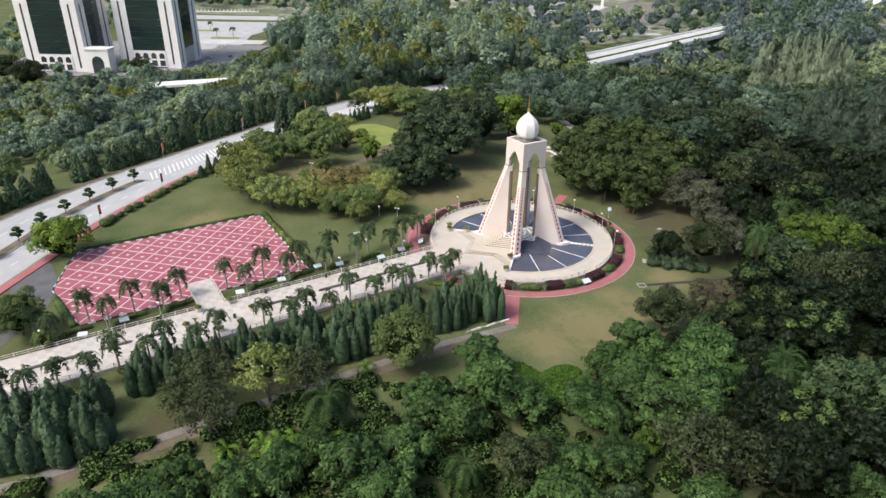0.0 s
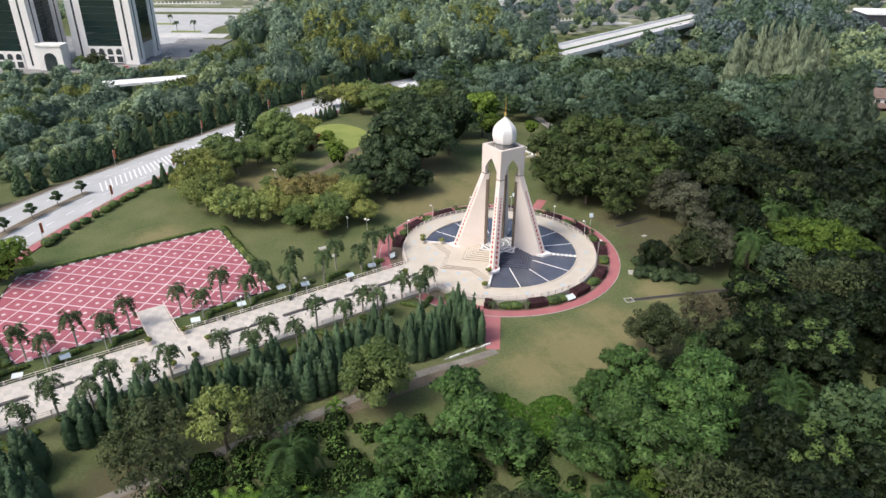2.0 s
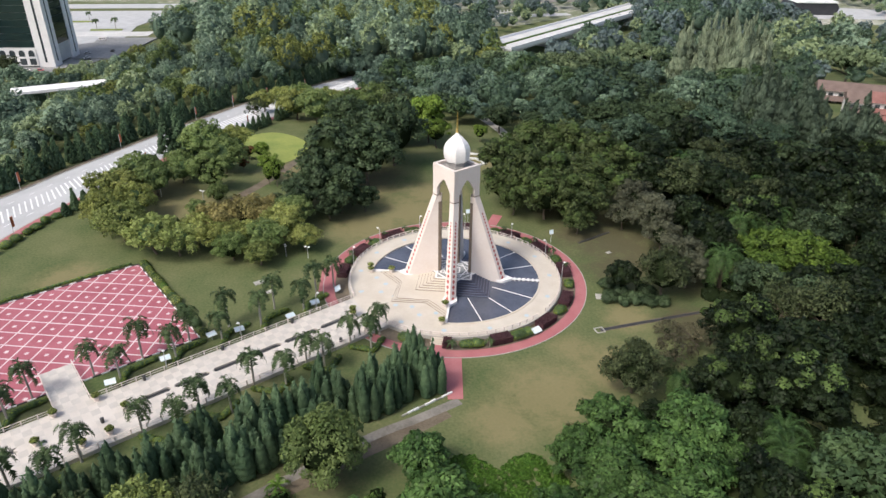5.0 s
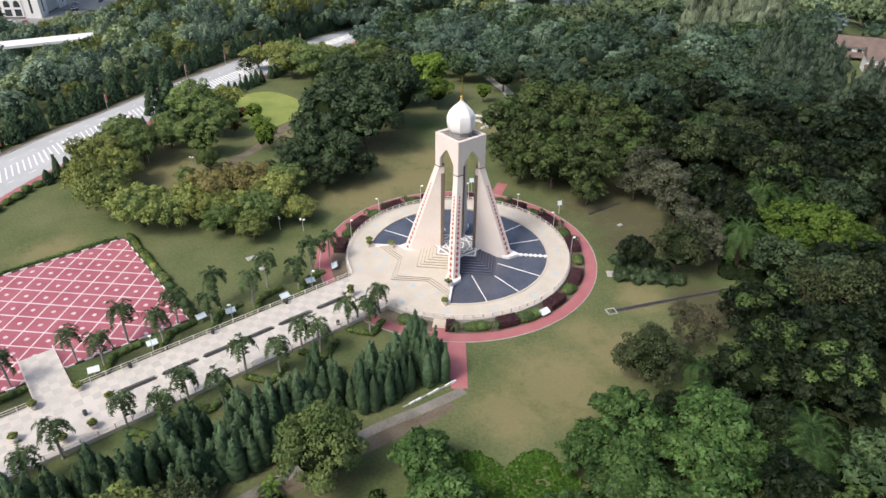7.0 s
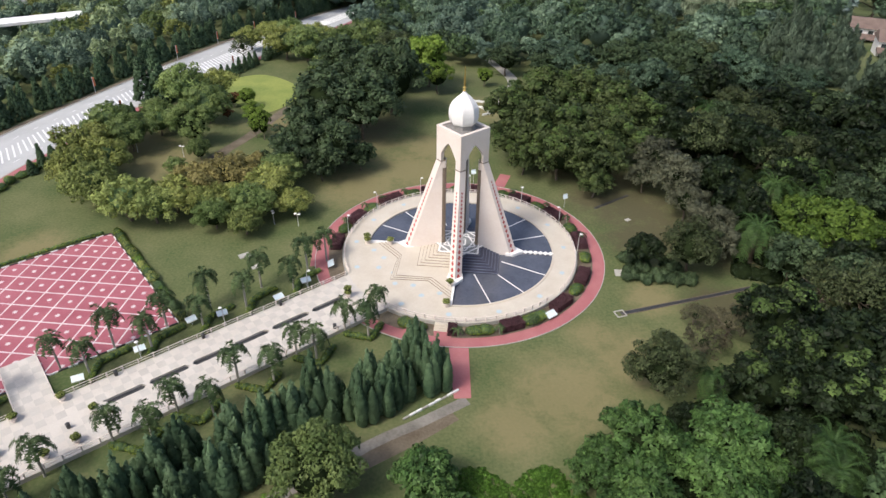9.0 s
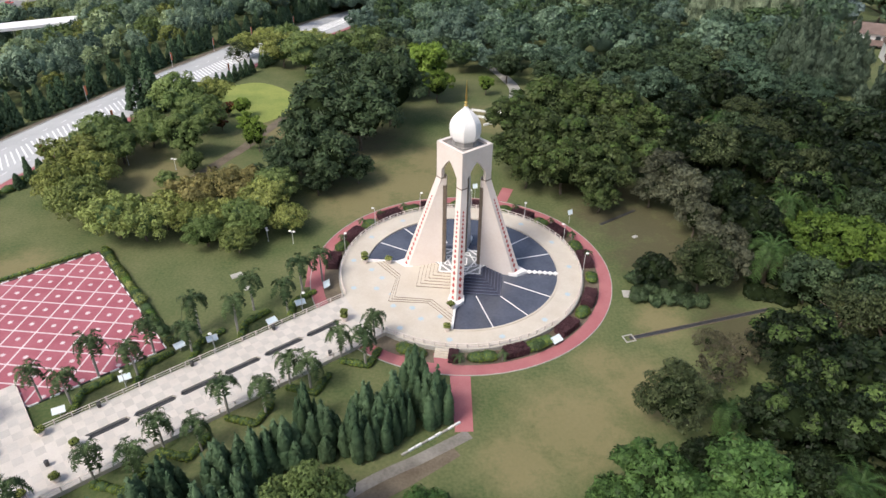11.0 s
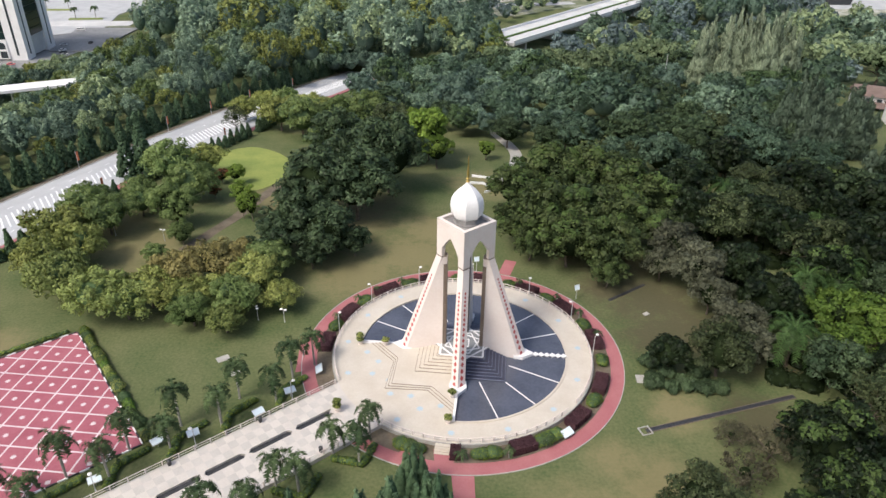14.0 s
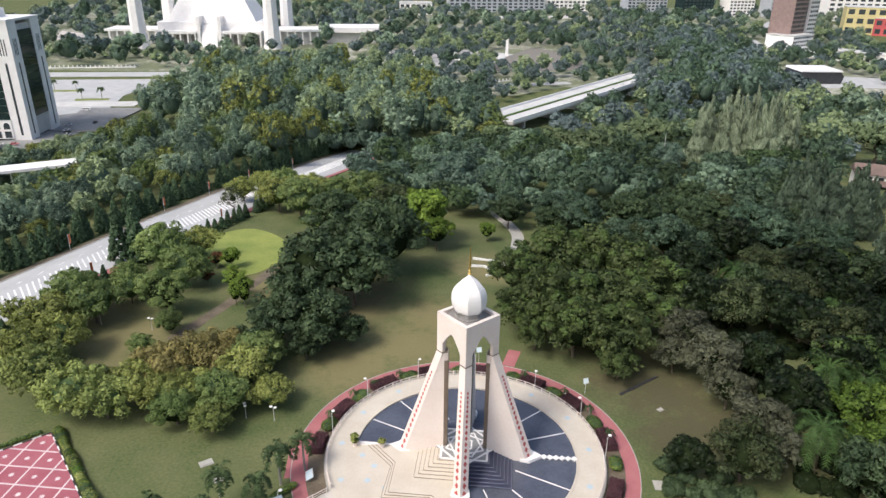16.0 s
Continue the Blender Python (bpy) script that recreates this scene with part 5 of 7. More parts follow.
wood("wood_behind_monument", "dense dark wood on the slope behind the monument", [(-24, 132), (-16, 116), (-4, 122), (12, 106), (110, 108), (150, 150), (130, 230), (40, 260), (-8, 240), (-18, 205), (-24, 165)], 8.8, (3.8, 7.4), MID_CROWNS, rs, [M_DARKLEAF, M_HILL_D, M_COOL, M_HILL_D, M_HILL_B, M_BROAD, M_FAR_B], kept_clear + spots)
grove([(50, -10), (62, 18), (58, 40), (64, 62), (92, 52), (120, 70), (150, 75), (128, 40), (108, 0), (88, -25), (72, -50), (58, -70), (48, -60), (54, -44), (62, -28)], 7.6, (2.8, 5.6), (DEEP, DEEP, DARK, TIPPED, DEEP, DARK), rs, spots + kept_clear, "trees of the side wood")
grove([(-66, -84), (-52, -82), (-20, -77), (30, -73), (50, -64), (58, -72), (40, -92), (-60, -94)], 6.4, (2.6, 4.2), (BRIGHT, BROAD, BRIGHT, DARK), rs, spots, "trees at the lawn's foot")
grove([(44, 62), (60, 70), (92, 52), (104, 84), (100, 108), (30, 108), (20, 97), (36, 88)], 8.2, (3.4, 6.4), (COOL, MUTED, COOL, DARK, COOL, DARK), rs, spots + kept_clear, "trees on the slope")
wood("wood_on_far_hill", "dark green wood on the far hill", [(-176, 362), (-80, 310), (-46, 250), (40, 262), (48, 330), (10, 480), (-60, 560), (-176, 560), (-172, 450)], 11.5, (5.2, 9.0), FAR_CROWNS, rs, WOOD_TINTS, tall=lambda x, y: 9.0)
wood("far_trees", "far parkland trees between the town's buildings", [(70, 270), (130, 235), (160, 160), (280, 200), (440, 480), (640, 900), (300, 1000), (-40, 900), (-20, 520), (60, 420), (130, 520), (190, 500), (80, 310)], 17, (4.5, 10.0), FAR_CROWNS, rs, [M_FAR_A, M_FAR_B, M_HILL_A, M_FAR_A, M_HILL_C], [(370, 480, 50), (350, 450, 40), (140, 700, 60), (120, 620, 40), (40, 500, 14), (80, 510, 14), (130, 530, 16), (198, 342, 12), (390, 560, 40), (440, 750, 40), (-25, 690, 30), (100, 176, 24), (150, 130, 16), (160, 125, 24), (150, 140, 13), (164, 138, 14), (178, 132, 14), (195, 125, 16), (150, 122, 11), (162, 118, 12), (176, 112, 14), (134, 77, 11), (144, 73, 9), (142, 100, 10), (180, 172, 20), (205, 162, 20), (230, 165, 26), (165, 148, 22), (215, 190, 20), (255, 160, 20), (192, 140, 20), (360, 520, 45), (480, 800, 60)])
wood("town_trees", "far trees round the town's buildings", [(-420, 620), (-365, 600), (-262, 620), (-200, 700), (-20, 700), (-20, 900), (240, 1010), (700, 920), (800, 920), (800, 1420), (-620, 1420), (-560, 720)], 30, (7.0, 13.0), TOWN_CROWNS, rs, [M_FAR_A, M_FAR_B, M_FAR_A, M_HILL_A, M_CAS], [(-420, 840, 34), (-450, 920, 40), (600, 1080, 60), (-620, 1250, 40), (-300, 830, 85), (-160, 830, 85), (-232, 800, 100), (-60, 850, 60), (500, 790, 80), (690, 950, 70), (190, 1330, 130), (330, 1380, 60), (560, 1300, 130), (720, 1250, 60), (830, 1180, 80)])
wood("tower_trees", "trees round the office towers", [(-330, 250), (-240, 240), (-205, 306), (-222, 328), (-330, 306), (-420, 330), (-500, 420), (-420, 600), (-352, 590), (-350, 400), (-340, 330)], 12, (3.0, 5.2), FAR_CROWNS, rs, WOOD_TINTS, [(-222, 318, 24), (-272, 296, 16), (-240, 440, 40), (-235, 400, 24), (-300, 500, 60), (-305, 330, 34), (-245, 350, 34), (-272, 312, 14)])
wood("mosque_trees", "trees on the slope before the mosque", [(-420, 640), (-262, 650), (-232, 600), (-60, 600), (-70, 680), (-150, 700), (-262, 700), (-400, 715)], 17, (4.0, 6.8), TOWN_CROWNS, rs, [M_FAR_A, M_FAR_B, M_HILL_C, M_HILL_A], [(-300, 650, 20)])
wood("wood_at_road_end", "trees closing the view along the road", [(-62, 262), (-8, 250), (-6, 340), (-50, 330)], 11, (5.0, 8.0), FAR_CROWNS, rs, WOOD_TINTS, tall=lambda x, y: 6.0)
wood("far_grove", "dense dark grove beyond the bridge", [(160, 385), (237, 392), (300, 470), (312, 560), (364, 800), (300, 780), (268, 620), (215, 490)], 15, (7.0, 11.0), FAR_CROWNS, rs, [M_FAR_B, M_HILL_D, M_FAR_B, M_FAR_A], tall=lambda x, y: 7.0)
wood("wood_edge_at_road_end", "low trees closing the view along the road", [(-78, 264), (-46, 246), (-10, 262), (-12, 300), (-72, 304)], 8.0, (3.6, 5.6), MID_CROWNS, rs, [M_HILL_D, M_BROAD, M_HILL_B])

# ---- small planting ----
def hedge_mesh(name, line, width, height, material, rs, dense=55, leaf=0.16, step=0.5):
    """A clipped hedge: overlapping lobes along a line, with leaf clumps."""
    c, r = [], []
    for x, y, _ in along(line, 0, 1e6, step):
        k = rs.uniform(0.85, 1.15)
        c.append((x, y, height * 0.5 * k))
        r.append((width * 0.62 * k, width * 0.62 * k, height * 0.55 * k))
    quads = leaves_on(c, r, max(90, int(1.6 * dense * step * len(c))), leaf * 0.85, rs, 0.5, inner=0.9)
    # Darker green inside: the shade between hedge leaves is put into the colour.
    return leaf_mesh(name, quads, core_of(c, r, 0.93), material, M_BROAD)


rs = np.random.RandomState(31)


def hedge(line, width, height, material, label, category="hedge", group="", z=0.0, dense=55, leaf=0.16, name="hedge"):
    ob = new(name, hedge_mesh("hedge", line, width, height, material, rs, dense, leaf))
    ob.matrix_basis = Matrix.Translation((0, 0, z))
    return tagged(ob, label, category, group)


def box_hedge(r0, r1, a0, a1, height, material, label, group):
    """A clipped block on the ring: a rounded curved box with a skin of small leaves."""
    bm = bm_new()
    annulus(bm, r0, r1, 0.0, height, a0, a1, 10)
    bmesh.ops.bevel(bm, geom=bm.edges[:], offset=0.08, segments=1)
    ob = part("hedge", bm, material)
    n = int(300 * (a1 - a0))
    v = []
    for k in range(n):
        a, r, z = radians(rs.uniform(a0, a1)), rs.uniform(r0, r1), height
        side = rs.rand()
        if side < 0.4:
            r, z = (r0 if side < 0.2 else r1), rs.uniform(0.05, height)
        elif side < 0.5:
            a, z = radians(a0 if side < 0.45 else a1), rs.uniform(0.05, height)
        p = np.array([r * math.cos(a), r * math.sin(a), z])
        for _ in range(3):
            v.append(tuple(p + rs.normal(size=3) * 0.075))
    part("leaf_skin", leaf_bm(v), material, ob)
    return tagged(ob, label, "hedge", group)


def leaf_bm(v):
    bm = bm_new()
    made = [bm.verts.new(p) for p in v]
    for i in range(0, len(made), 3):
        bm.faces.new(made[i:i + 3])
    return bm


# alternating purple and green blocks round the terrace
for a, wide in ((-97, 1.6), (-73, 4.0), (-47, 4.6), (-24, 4.6), (5, 4.8), (31, 4.6), (53, 4.8), (77, 5.2), (100, 5.2), (124, 5.2), (149, 5.0), (172, 4.4)):
    box_hedge(19.75, 21.5, a - wide * 1.12, a + wide * 1.12, 1.1, M_PURPLE, "clipped purple hedge block in the ring bed", "purple hedges")
for a in (-86, -62, -34, -8, 17, 42, 62, 88, 112, 138, 160, -113):
    wide = 3.6 if a in (-86, -62, -113) else 2.0
    arc = [(20.7 * math.cos(radians(a + d)), 20.7 * math.sin(radians(a + d))) for d in np.linspace(-wide, wide, 4)]
    hedge(arc, 1.7, 1.0, M_HEDGE, "rounded green hedge clump in the ring bed", group="green ring hedges", dense=130, leaf=0.14)
for a in (-111, -95, -79, -65, 7, 23, 38, 58, 84, 115, 128, 139, 155):
    dwarf(21.4 * math.cos(radians(a)), 21.4 * math.sin(radians(a)), rs, rs.uniform(0.85, 1.1))
for ui in (26.8, 34.5, 41.4, 48.8, 56.6, 71.5, 79.5, 88.0):
    hedge([av(ui + 0.3, -6.2), av(ui - 1.6, -8.9), av(ui - 5.4, -9.3)], 0.9, 0.75, M_HEDGE, "winding low green hedge between the palms", group="winding hedges")
for ui in (26.0, 34.0, 42.2, 50.5, 57.7, 72.6, 80.0, 88.0):
    hedge([av(ui + 0.2, 6.4), av(ui - 2.0, 9.3), av(ui - 5.2, 7.4)], 0.9, 0.75, M_HEDGE, "winding low green hedge between the palms", group="winding hedges")
for x, y, turn in along([av(42.7, -40.5), av(42.7, -11.5)], 0, 100, 1.5):
    a = radians(turn)
    wide = rs.uniform(0.8, 1.5)
    hedge([(x, y), (x + 1.1 * math.cos(a), y + 1.1 * math.sin(a))], wide, wide * rs.uniform(0.5, 0.9), (M_HEDGE, M_SHRUB, M_OLIVE, M_BROAD)[rs.randint(4)], "leafy mixed shrub along the parade ground's edge", "shrub", "parade ground shrubs", dense=130, name="shrub")
hedge([av(45.0, -41.8), av(80.0, -41.8)], 0.7, 0.5, M_HEDGE, "leafy hedge along the parade ground's edge", dense=35)
hedge([av(85.2, -11.5), av(86.8, -22.0)], 1.2, 0.8, M_HEDGE, "leafy hedge along the parade ground's edge")
for x, y, turn in along(MEDIAN, 60, 104, 3.1):
    a = radians(turn)
    px, py = x + math.sin(a) * 12.4, y - math.cos(a) * 12.4
    tall = rs.uniform(0.6, 1.3)
    hedge([(px, py), (px + 0.9 * math.cos(a), py + 0.9 * math.sin(a))], rs.uniform(1.2, 2.0), tall * 1.3, (M_HEDGE, M_SHRUB, M_BROAD, M_OLIVE)[rs.randint(4)], "low mixed shrub beside the red footpath", "shrub", "footpath shrubs", dense=120, name="shrub", z=ground_z(px, py))
# green creeper at the lawn's foot
c, r = [], []
for i in range(900):
    x, y = rs.uniform(-6.0, 10.5), rs.uniform(-53, -43.6)
    if y > -44.5 - 1.5 * math.sin(x * 0.7) - 0.12 * abs(x - 2) ** 1.4:
        continue
    k = rs.uniform(0.25, 0.55)
    c.append((x, y, 0.05))
    r.append((k, k, k * 0.4))
tagged(new("creeper", leaf_mesh("creeper", leaves_on(c, r, 36000, 0.13, rs, 0.2, inner=0.7, jit=1.3), core_of(c, r, 0.6, False), M_CREEPER, M_CREEPER)), "bright green creeper at the lawn's foot", "creeper", kind="stuff")
c, r = [], []
while len(c) < 900:
    x, y = rs.uniform(-62, 64), rs.uniform(-84, -30)
    top = np.interp(x, (-64, -54, -40, -27, -14, -10, -7, 10, 13, 16, 24, 30, 64), (-77, -69, -60, -52, -47, -49, -53.5, -53, -47, -41, -37, -33, -25))
    if y > top:
        continue
    k = rs.uniform(1.0, 2.3)
    c.append((x, y, 0.2))
    r.append((k, k, k * 0.75))
# Beyond x = 20 the leaves take the green darkened for wood shade.
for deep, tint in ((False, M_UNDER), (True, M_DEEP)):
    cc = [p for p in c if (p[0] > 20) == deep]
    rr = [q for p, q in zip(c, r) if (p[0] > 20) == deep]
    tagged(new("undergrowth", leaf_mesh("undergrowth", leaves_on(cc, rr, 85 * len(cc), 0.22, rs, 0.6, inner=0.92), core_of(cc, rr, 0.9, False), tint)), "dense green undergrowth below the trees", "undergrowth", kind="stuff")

# understory inside the wood beside the lawn, its leaf colour darkened for shade, and the bushes before it
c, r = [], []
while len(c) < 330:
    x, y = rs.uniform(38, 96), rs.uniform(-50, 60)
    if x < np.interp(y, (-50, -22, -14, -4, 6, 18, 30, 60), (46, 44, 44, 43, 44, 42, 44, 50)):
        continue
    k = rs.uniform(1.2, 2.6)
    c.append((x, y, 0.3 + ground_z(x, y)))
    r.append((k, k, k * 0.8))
tagged(new("undergrowth", leaf_mesh("undergrowth", leaves_on(c, r, 60 * len(c), 0.24, rs, 0.6, inner=0.9), core_of(c, r, 0.9, False), M_DEEP)), "undergrowth inside the wood, darkened for shade", "undergrowth", kind="stuff")
for x, y, k in ((27.2, -3.8, 1.4), (26.3, -8.3, 1.5), (30.8, -9.1, 1.5), (33.2, -9.9, 1.3), (35.3, -9.9, 1.3), (29.2, -6.2, 1.3), (33.5, -6.4, 1.6), (28.6, -9.6, 1.1)):
    k *= 0.86
    lobes = [(k * 0.6 * math.cos(i * 2.4) * (i > 0), k * 0.6 * math.sin(i * 2.4) * (i > 0), k * 0.6) for i in range(5)]
    size = [(k * 0.75, k * 0.75, k * 0.7)] * 5
    ob = new("bush", leaf_mesh("bush", leaves_on(lobes, size, 900, 0.2, rs, 0.4, droop=0.3, long=1.8, inner=0.8), core_of(lobes, size, 0.8), M_DARKLEAF, M_DARKLEAF))
    ob.matrix_basis = pose(x, y, 0, 0, 0, rs.uniform(0, 360))
    tagged(ob, "dark green strap-leaved bush at the wood's edge", "bush", "bushes before the wood")
strip("dark_channel", [(25.9, 13.2), (33.6, 18.0)], 0.3, -0.3, 0.05, M_DARKSTEEL, "short dark drain channel in bare earth", "drain")

# conifers along the far verge of the road, and the two pines on the lawn
for x, y, turn in along(MEDIAN, 34, 345, 3.5):
    a = radians(turn)
    px, py = x - math.sin(a) * 17.5, y + math.cos(a) * 17.5
    if 21 < py < 29:
        continue
    cypress(px + rs.normal() * 0.7, py + rs.normal() * 0.7, rs.uniform(6.8, 9.8), rs.uniform(2.6, 3.5), rs, "dark conical conifer in a row beside the road", "conifers beside the road", CONIFER)
for x, y, turn in along(MEDIAN, 96, 212, 2.9):
    a = radians(turn)
    if rs.rand() < 0.12:
        continue
    px, py = x + math.sin(a) * 13.6, y - math.cos(a) * 13.6
    cypress(px, py, rs.uniform(3.2, 5.6), rs.uniform(1.5, 2.1), rs, "small dark conifer beside the footpath", "conifers beside the footpath", CONIFER)


def pine_mesh(seed):
    q = np.random.RandomState(seed)
    c, r = [], []
    for i in range(12):
        t = i / 12
        for k in range(5):
            a = 2 * math.pi * (k + 0.3 * i) / 5 + q.normal() * 0.1
            d = 0.24 * (1 - t) + 0.02
            c.append((d * math.cos(a), d * math.sin(a), 0.14 + 0.84 * t))
            r.append((0.11 * (1 - 0.75 * t), 0.11 * (1 - 0.75 * t), 0.03))
    return leaf_mesh("crown", leaves_on(c, r, 2600, 0.033, q, 0.6, long=1.5), core_of(c, r, 0.6), M_CYP)


PINE = pine_mesh(77)
for x, y, h in ((-69.5, 73.0, 14.5), (-72.8, 71.5, 12.5), (-70.5, 76.5, 9.0)):
    ob = thing("norfolk_pine", x, y, ground_z(x, y), "tall dark pine with tiered branches", "tree", "pines", rs.uniform(0, 360))
    sharing("trunk", CYP_TRUNK, ob, Matrix.Diagonal((3, 3, h * 1.8, 1)))
    sharing("crown", PINE, ob, Matrix.Diagonal((h * 0.66, h * 0.66, h, 1)))


def casuarina_mesh(seed, leaf, plumes=9):
    """A ragged crown of leaning plumes with fine hanging foliage."""
    q = np.random.RandomState(seed)
    c, r = [], []
    for i in range(plumes):
        a, d = 2.4 * i + q.normal() * 0.4, 0.52 * math.sqrt(i / plumes)
        h = 1 - 0.85 * d * q.uniform(0.25, 1.5)
        w = 0.34 * q.uniform(0.75, 1.25)
        bend = q.normal(size=2) * 0.07
        for t in np.linspace(0.25, 0.98, 7) + q.uniform(-0.05, 0.05):
            k = 1.3 * max(0.04, 1 - t) ** 0.75 * min(1.0, t / 0.4)
            lift = d * (0.75 + 0.5 * t)
            c.append((lift * math.cos(a) + bend[0] * t + q.normal() * 0.03, lift * math.sin(a) + bend[1] * t + q.normal() * 0.03, h * t + q.normal() * 0.02))
            r.append((w * k, w * k, h * 0.12 * q.uniform(0.8, 1.3)))
    return leaf_mesh("crown", leaves_on(c, r, 22000, 0.011, q, 0.0, 0.9, 2.0, 0.75, 0.6), core_of(c, r, 0.6, False), leaf, leaf)


CASU = [casuarina_mesh(90 + k, M_CAS) for k in range(3)]
CASU_DARK = [casuarina_mesh(93 + k, M_CASDARK) for k in range(2)]
for x, y, h in [(110.0, 180.0, 28), (122.0, 182.0, 30), (117.0, 171.8, 27), (133.1, 190.3, 31), (136.0, 176.2, 30), (126.0, 165.0, 27), (143.0, 186.0, 27), (99.0, 82.0, 17), (104.0, 96.0, 19), (111.0, 88.0, 18), (105.0, 59.0, 15), (113.0, 65.0, 16), (115.0, 54.0, 15), (97.0, 93.0, 17)]:
    ob = thing("casuarina", x, y, ground_z(x, y), "tall feathery grey-green casuarina", "tree", "casuarinas", rs.uniform(0, 360))
    sharing("trunk", CYP_TRUNK, ob, Matrix.Diagonal((7, 7, h * 1.2, 1)))
    sharing("crown", CASU[rs.randint(3)] if y > 150 else CASU_DARK[rs.randint(2)], ob, Matrix.Diagonal((h * (0.46 if y > 150 else 0.66), h * (0.46 if y > 150 else 0.66), h, 1)))
FLATT = Species("umbrella_tree", "wide flat-topped umbrella tree", M_UMBRELLA, 0.95, 1500, 0.085, 3, 0.4, 12, seed=15, shrink=0.8)
for x, y, r in [(70, 205, 10), (88, 225, 11), (60, 232, 10), (112, 245, 12), (150, 215, 12), (175, 235, 12), (40, 246, 10), (195, 200, 12), (-130, 210, 7), (-112, 150, 6), (-140, 120, 6)]:
    FLATT.plant(x, y, r, rs)

# ---- street furniture ----
def lamp(x, y, z, height, label, group, heads=2):
    ob = thing("lamp_post", x, y, z, label, "lamp post", group, rs.uniform(0, 360))
    bm = bm_new()
    tube(bm, (0, 0, 0), (0, 0, 0.3), 0.11, 0.09, 8)
    tube(bm, (0, 0, 0.3), (0, 0, height - 0.1), 0.065, 0.045, 8)
    part("pole", bm, M_STEEL, ob)
    for k in range(heads):
        a = math.pi * k
        bm = bm_new()
        tube(bm, (0, 0, height - 0.15), (0.3 * math.cos(a), 0.3 * math.sin(a), height), 0.03, 0.03, 5)
        hd = part("arm", bm, M_STEEL, ob)
        bm = bm_new()
        lathe(bm, [(0.07, 0.0), (0.24, 0.06), (0.26, 0.14), (0.14, 0.22), (0.03, 0.25)], 10)
        part("lantern", bm, M_WHITE, hd, "white lamp head").matrix_basis = Matrix.Translation((0.36 * math.cos(a), 0.36 * math.sin(a), height - 0.06))
    return ob


for a in (-5, 22, 50, 80, 108, 136, 164):
    lamp(19.45 * math.cos(radians(a)), 19.45 * math.sin(radians(a)), 0.0, 3.9, "pale steel lamp post at the terrace edge", "terrace lamps", 1)
for a, b in ((24.9, -6.6), (38.5, -6.4), (50.3, -6.6), (71.8, -6.6), (80.2, -6.6), (90.0, -6.8)):
    lamp(*av(a, b), 0.0, 3.2, "pale steel lamp post beside the avenue", "avenue lamps", 1)
for x, y in ((-64.7, 39.5), (-54.6, 37.0), (-32.0, 9.8), (-27.7, 9.0)):
    lamp(x, y, 0.0, 2.4, "pale steel lamp post on the lawn", "lawn lamps")


def panel(x, y, turn, label, size=(1.5, 1.0), height=0.9, tilt=20, z=0.0, name="sign_panel"):
    ob = thing(name, x, y, z, label, "sign", "pale panels", turn)
    bm = bm_new()
    tube(bm, (0, 0, 0), (0, 0, height), 0.05, 0.05, 6)
    part("post", bm, M_STEEL, ob)
    bm = bm_new()
    slab(bm, -size[0] / 2, size[0] / 2, -size[1] / 2, size[1] / 2, -0.04, 0.04)
    pn = part("panel", bm, M_SIGN, ob)
    pn.matrix_basis = pose(0, 0, height + 0.05, tilt, 0, 0)
    bm = bm_new()
    for (x0, x1, y0, y1) in ((-size[0] / 2, size[0] / 2, -size[1] / 2, -size[1] / 2 + 0.06), (-size[0] / 2, size[0] / 2, size[1] / 2 - 0.06, size[1] / 2)):
        slab(bm, x0, x1, y0, y1, 0.045, 0.07)
    part("frame", bm, M_STEEL, pn)
    return ob


for a, b in ((24.8, -7.3), (30.1, -5.9), (38.2, -7.7), (42.2, -9.2), (50.0, -7.6), (58.1, -6.6), (77.5, -7.2), (84.0, -6.4)):
    panel(*av(a, b), TURN + 180 + rs.uniform(-25, 25), "pale tilted information panel beside the avenue", height=1.0 + rs.uniform(-0.3, 0.3))
for r, a in ((21.5, -56), (21.5, 35), (21.3, -170)):
    panel(r * math.cos(radians(a)), r * math.sin(radians(a)), a + 90, "pale tilted information panel in the ring bed", (1.7, 1.1), 0.7, 25)
panel(20.4, 13.8, 20, "pale square board on a post on the grass", (0.9, 0.9), 2.3, 70)
panel(4.3, 22.5, 10, "pale square board on a post behind the terrace", (0.9, 0.9), 3.1, 70)


def pot(x, y, z, tiers, label, size=0.62):
    ob = thing("planter", x, y, z, label, "planter", "planters", rs.uniform(0, 360))
    bm = bm_new()
    lathe(bm, [(size * 0.55, 0), (size * 0.6, 0.08), (size * 0.5, 0.16), (size * 0.95, 0.62), (size, 0.7), (size * 0.85, 0.72), (size * 0.8, 0.6)], 16)
    part("bowl", bm, M_STONE, ob)
    for k in range(tiers):
        c = [(0, 0, 1.0 + 0.75 * k)] + [(0.28 * math.cos(i * 1.6), 0.28 * math.sin(i * 1.6), 0.95 + 0.75 * k) for i in range(4)]
        r = [(0.36, 0.36, 0.28)] * 5
        me = leaf_mesh("shrub", leaves_on(c, r, 300, 0.11, rs, 0.5), core_of(c, r, 0.85), M_OLIVE)
        sharing("shrub", me, ob)
    return ob


for a, b, t in ((21.6, -0.3, 2), (60.6, -4.4, 1), (66.0, -4.4, 1), (61.0, 3.6, 1), (64.4, 3.8, 1), (69.0, 0.0, 1), (58.0, 0.0, 1), (22.0, 4.3, 1)):
    pot(*av(a, b), 0.6, t, "cream stone planter bowl with a clipped shrub")
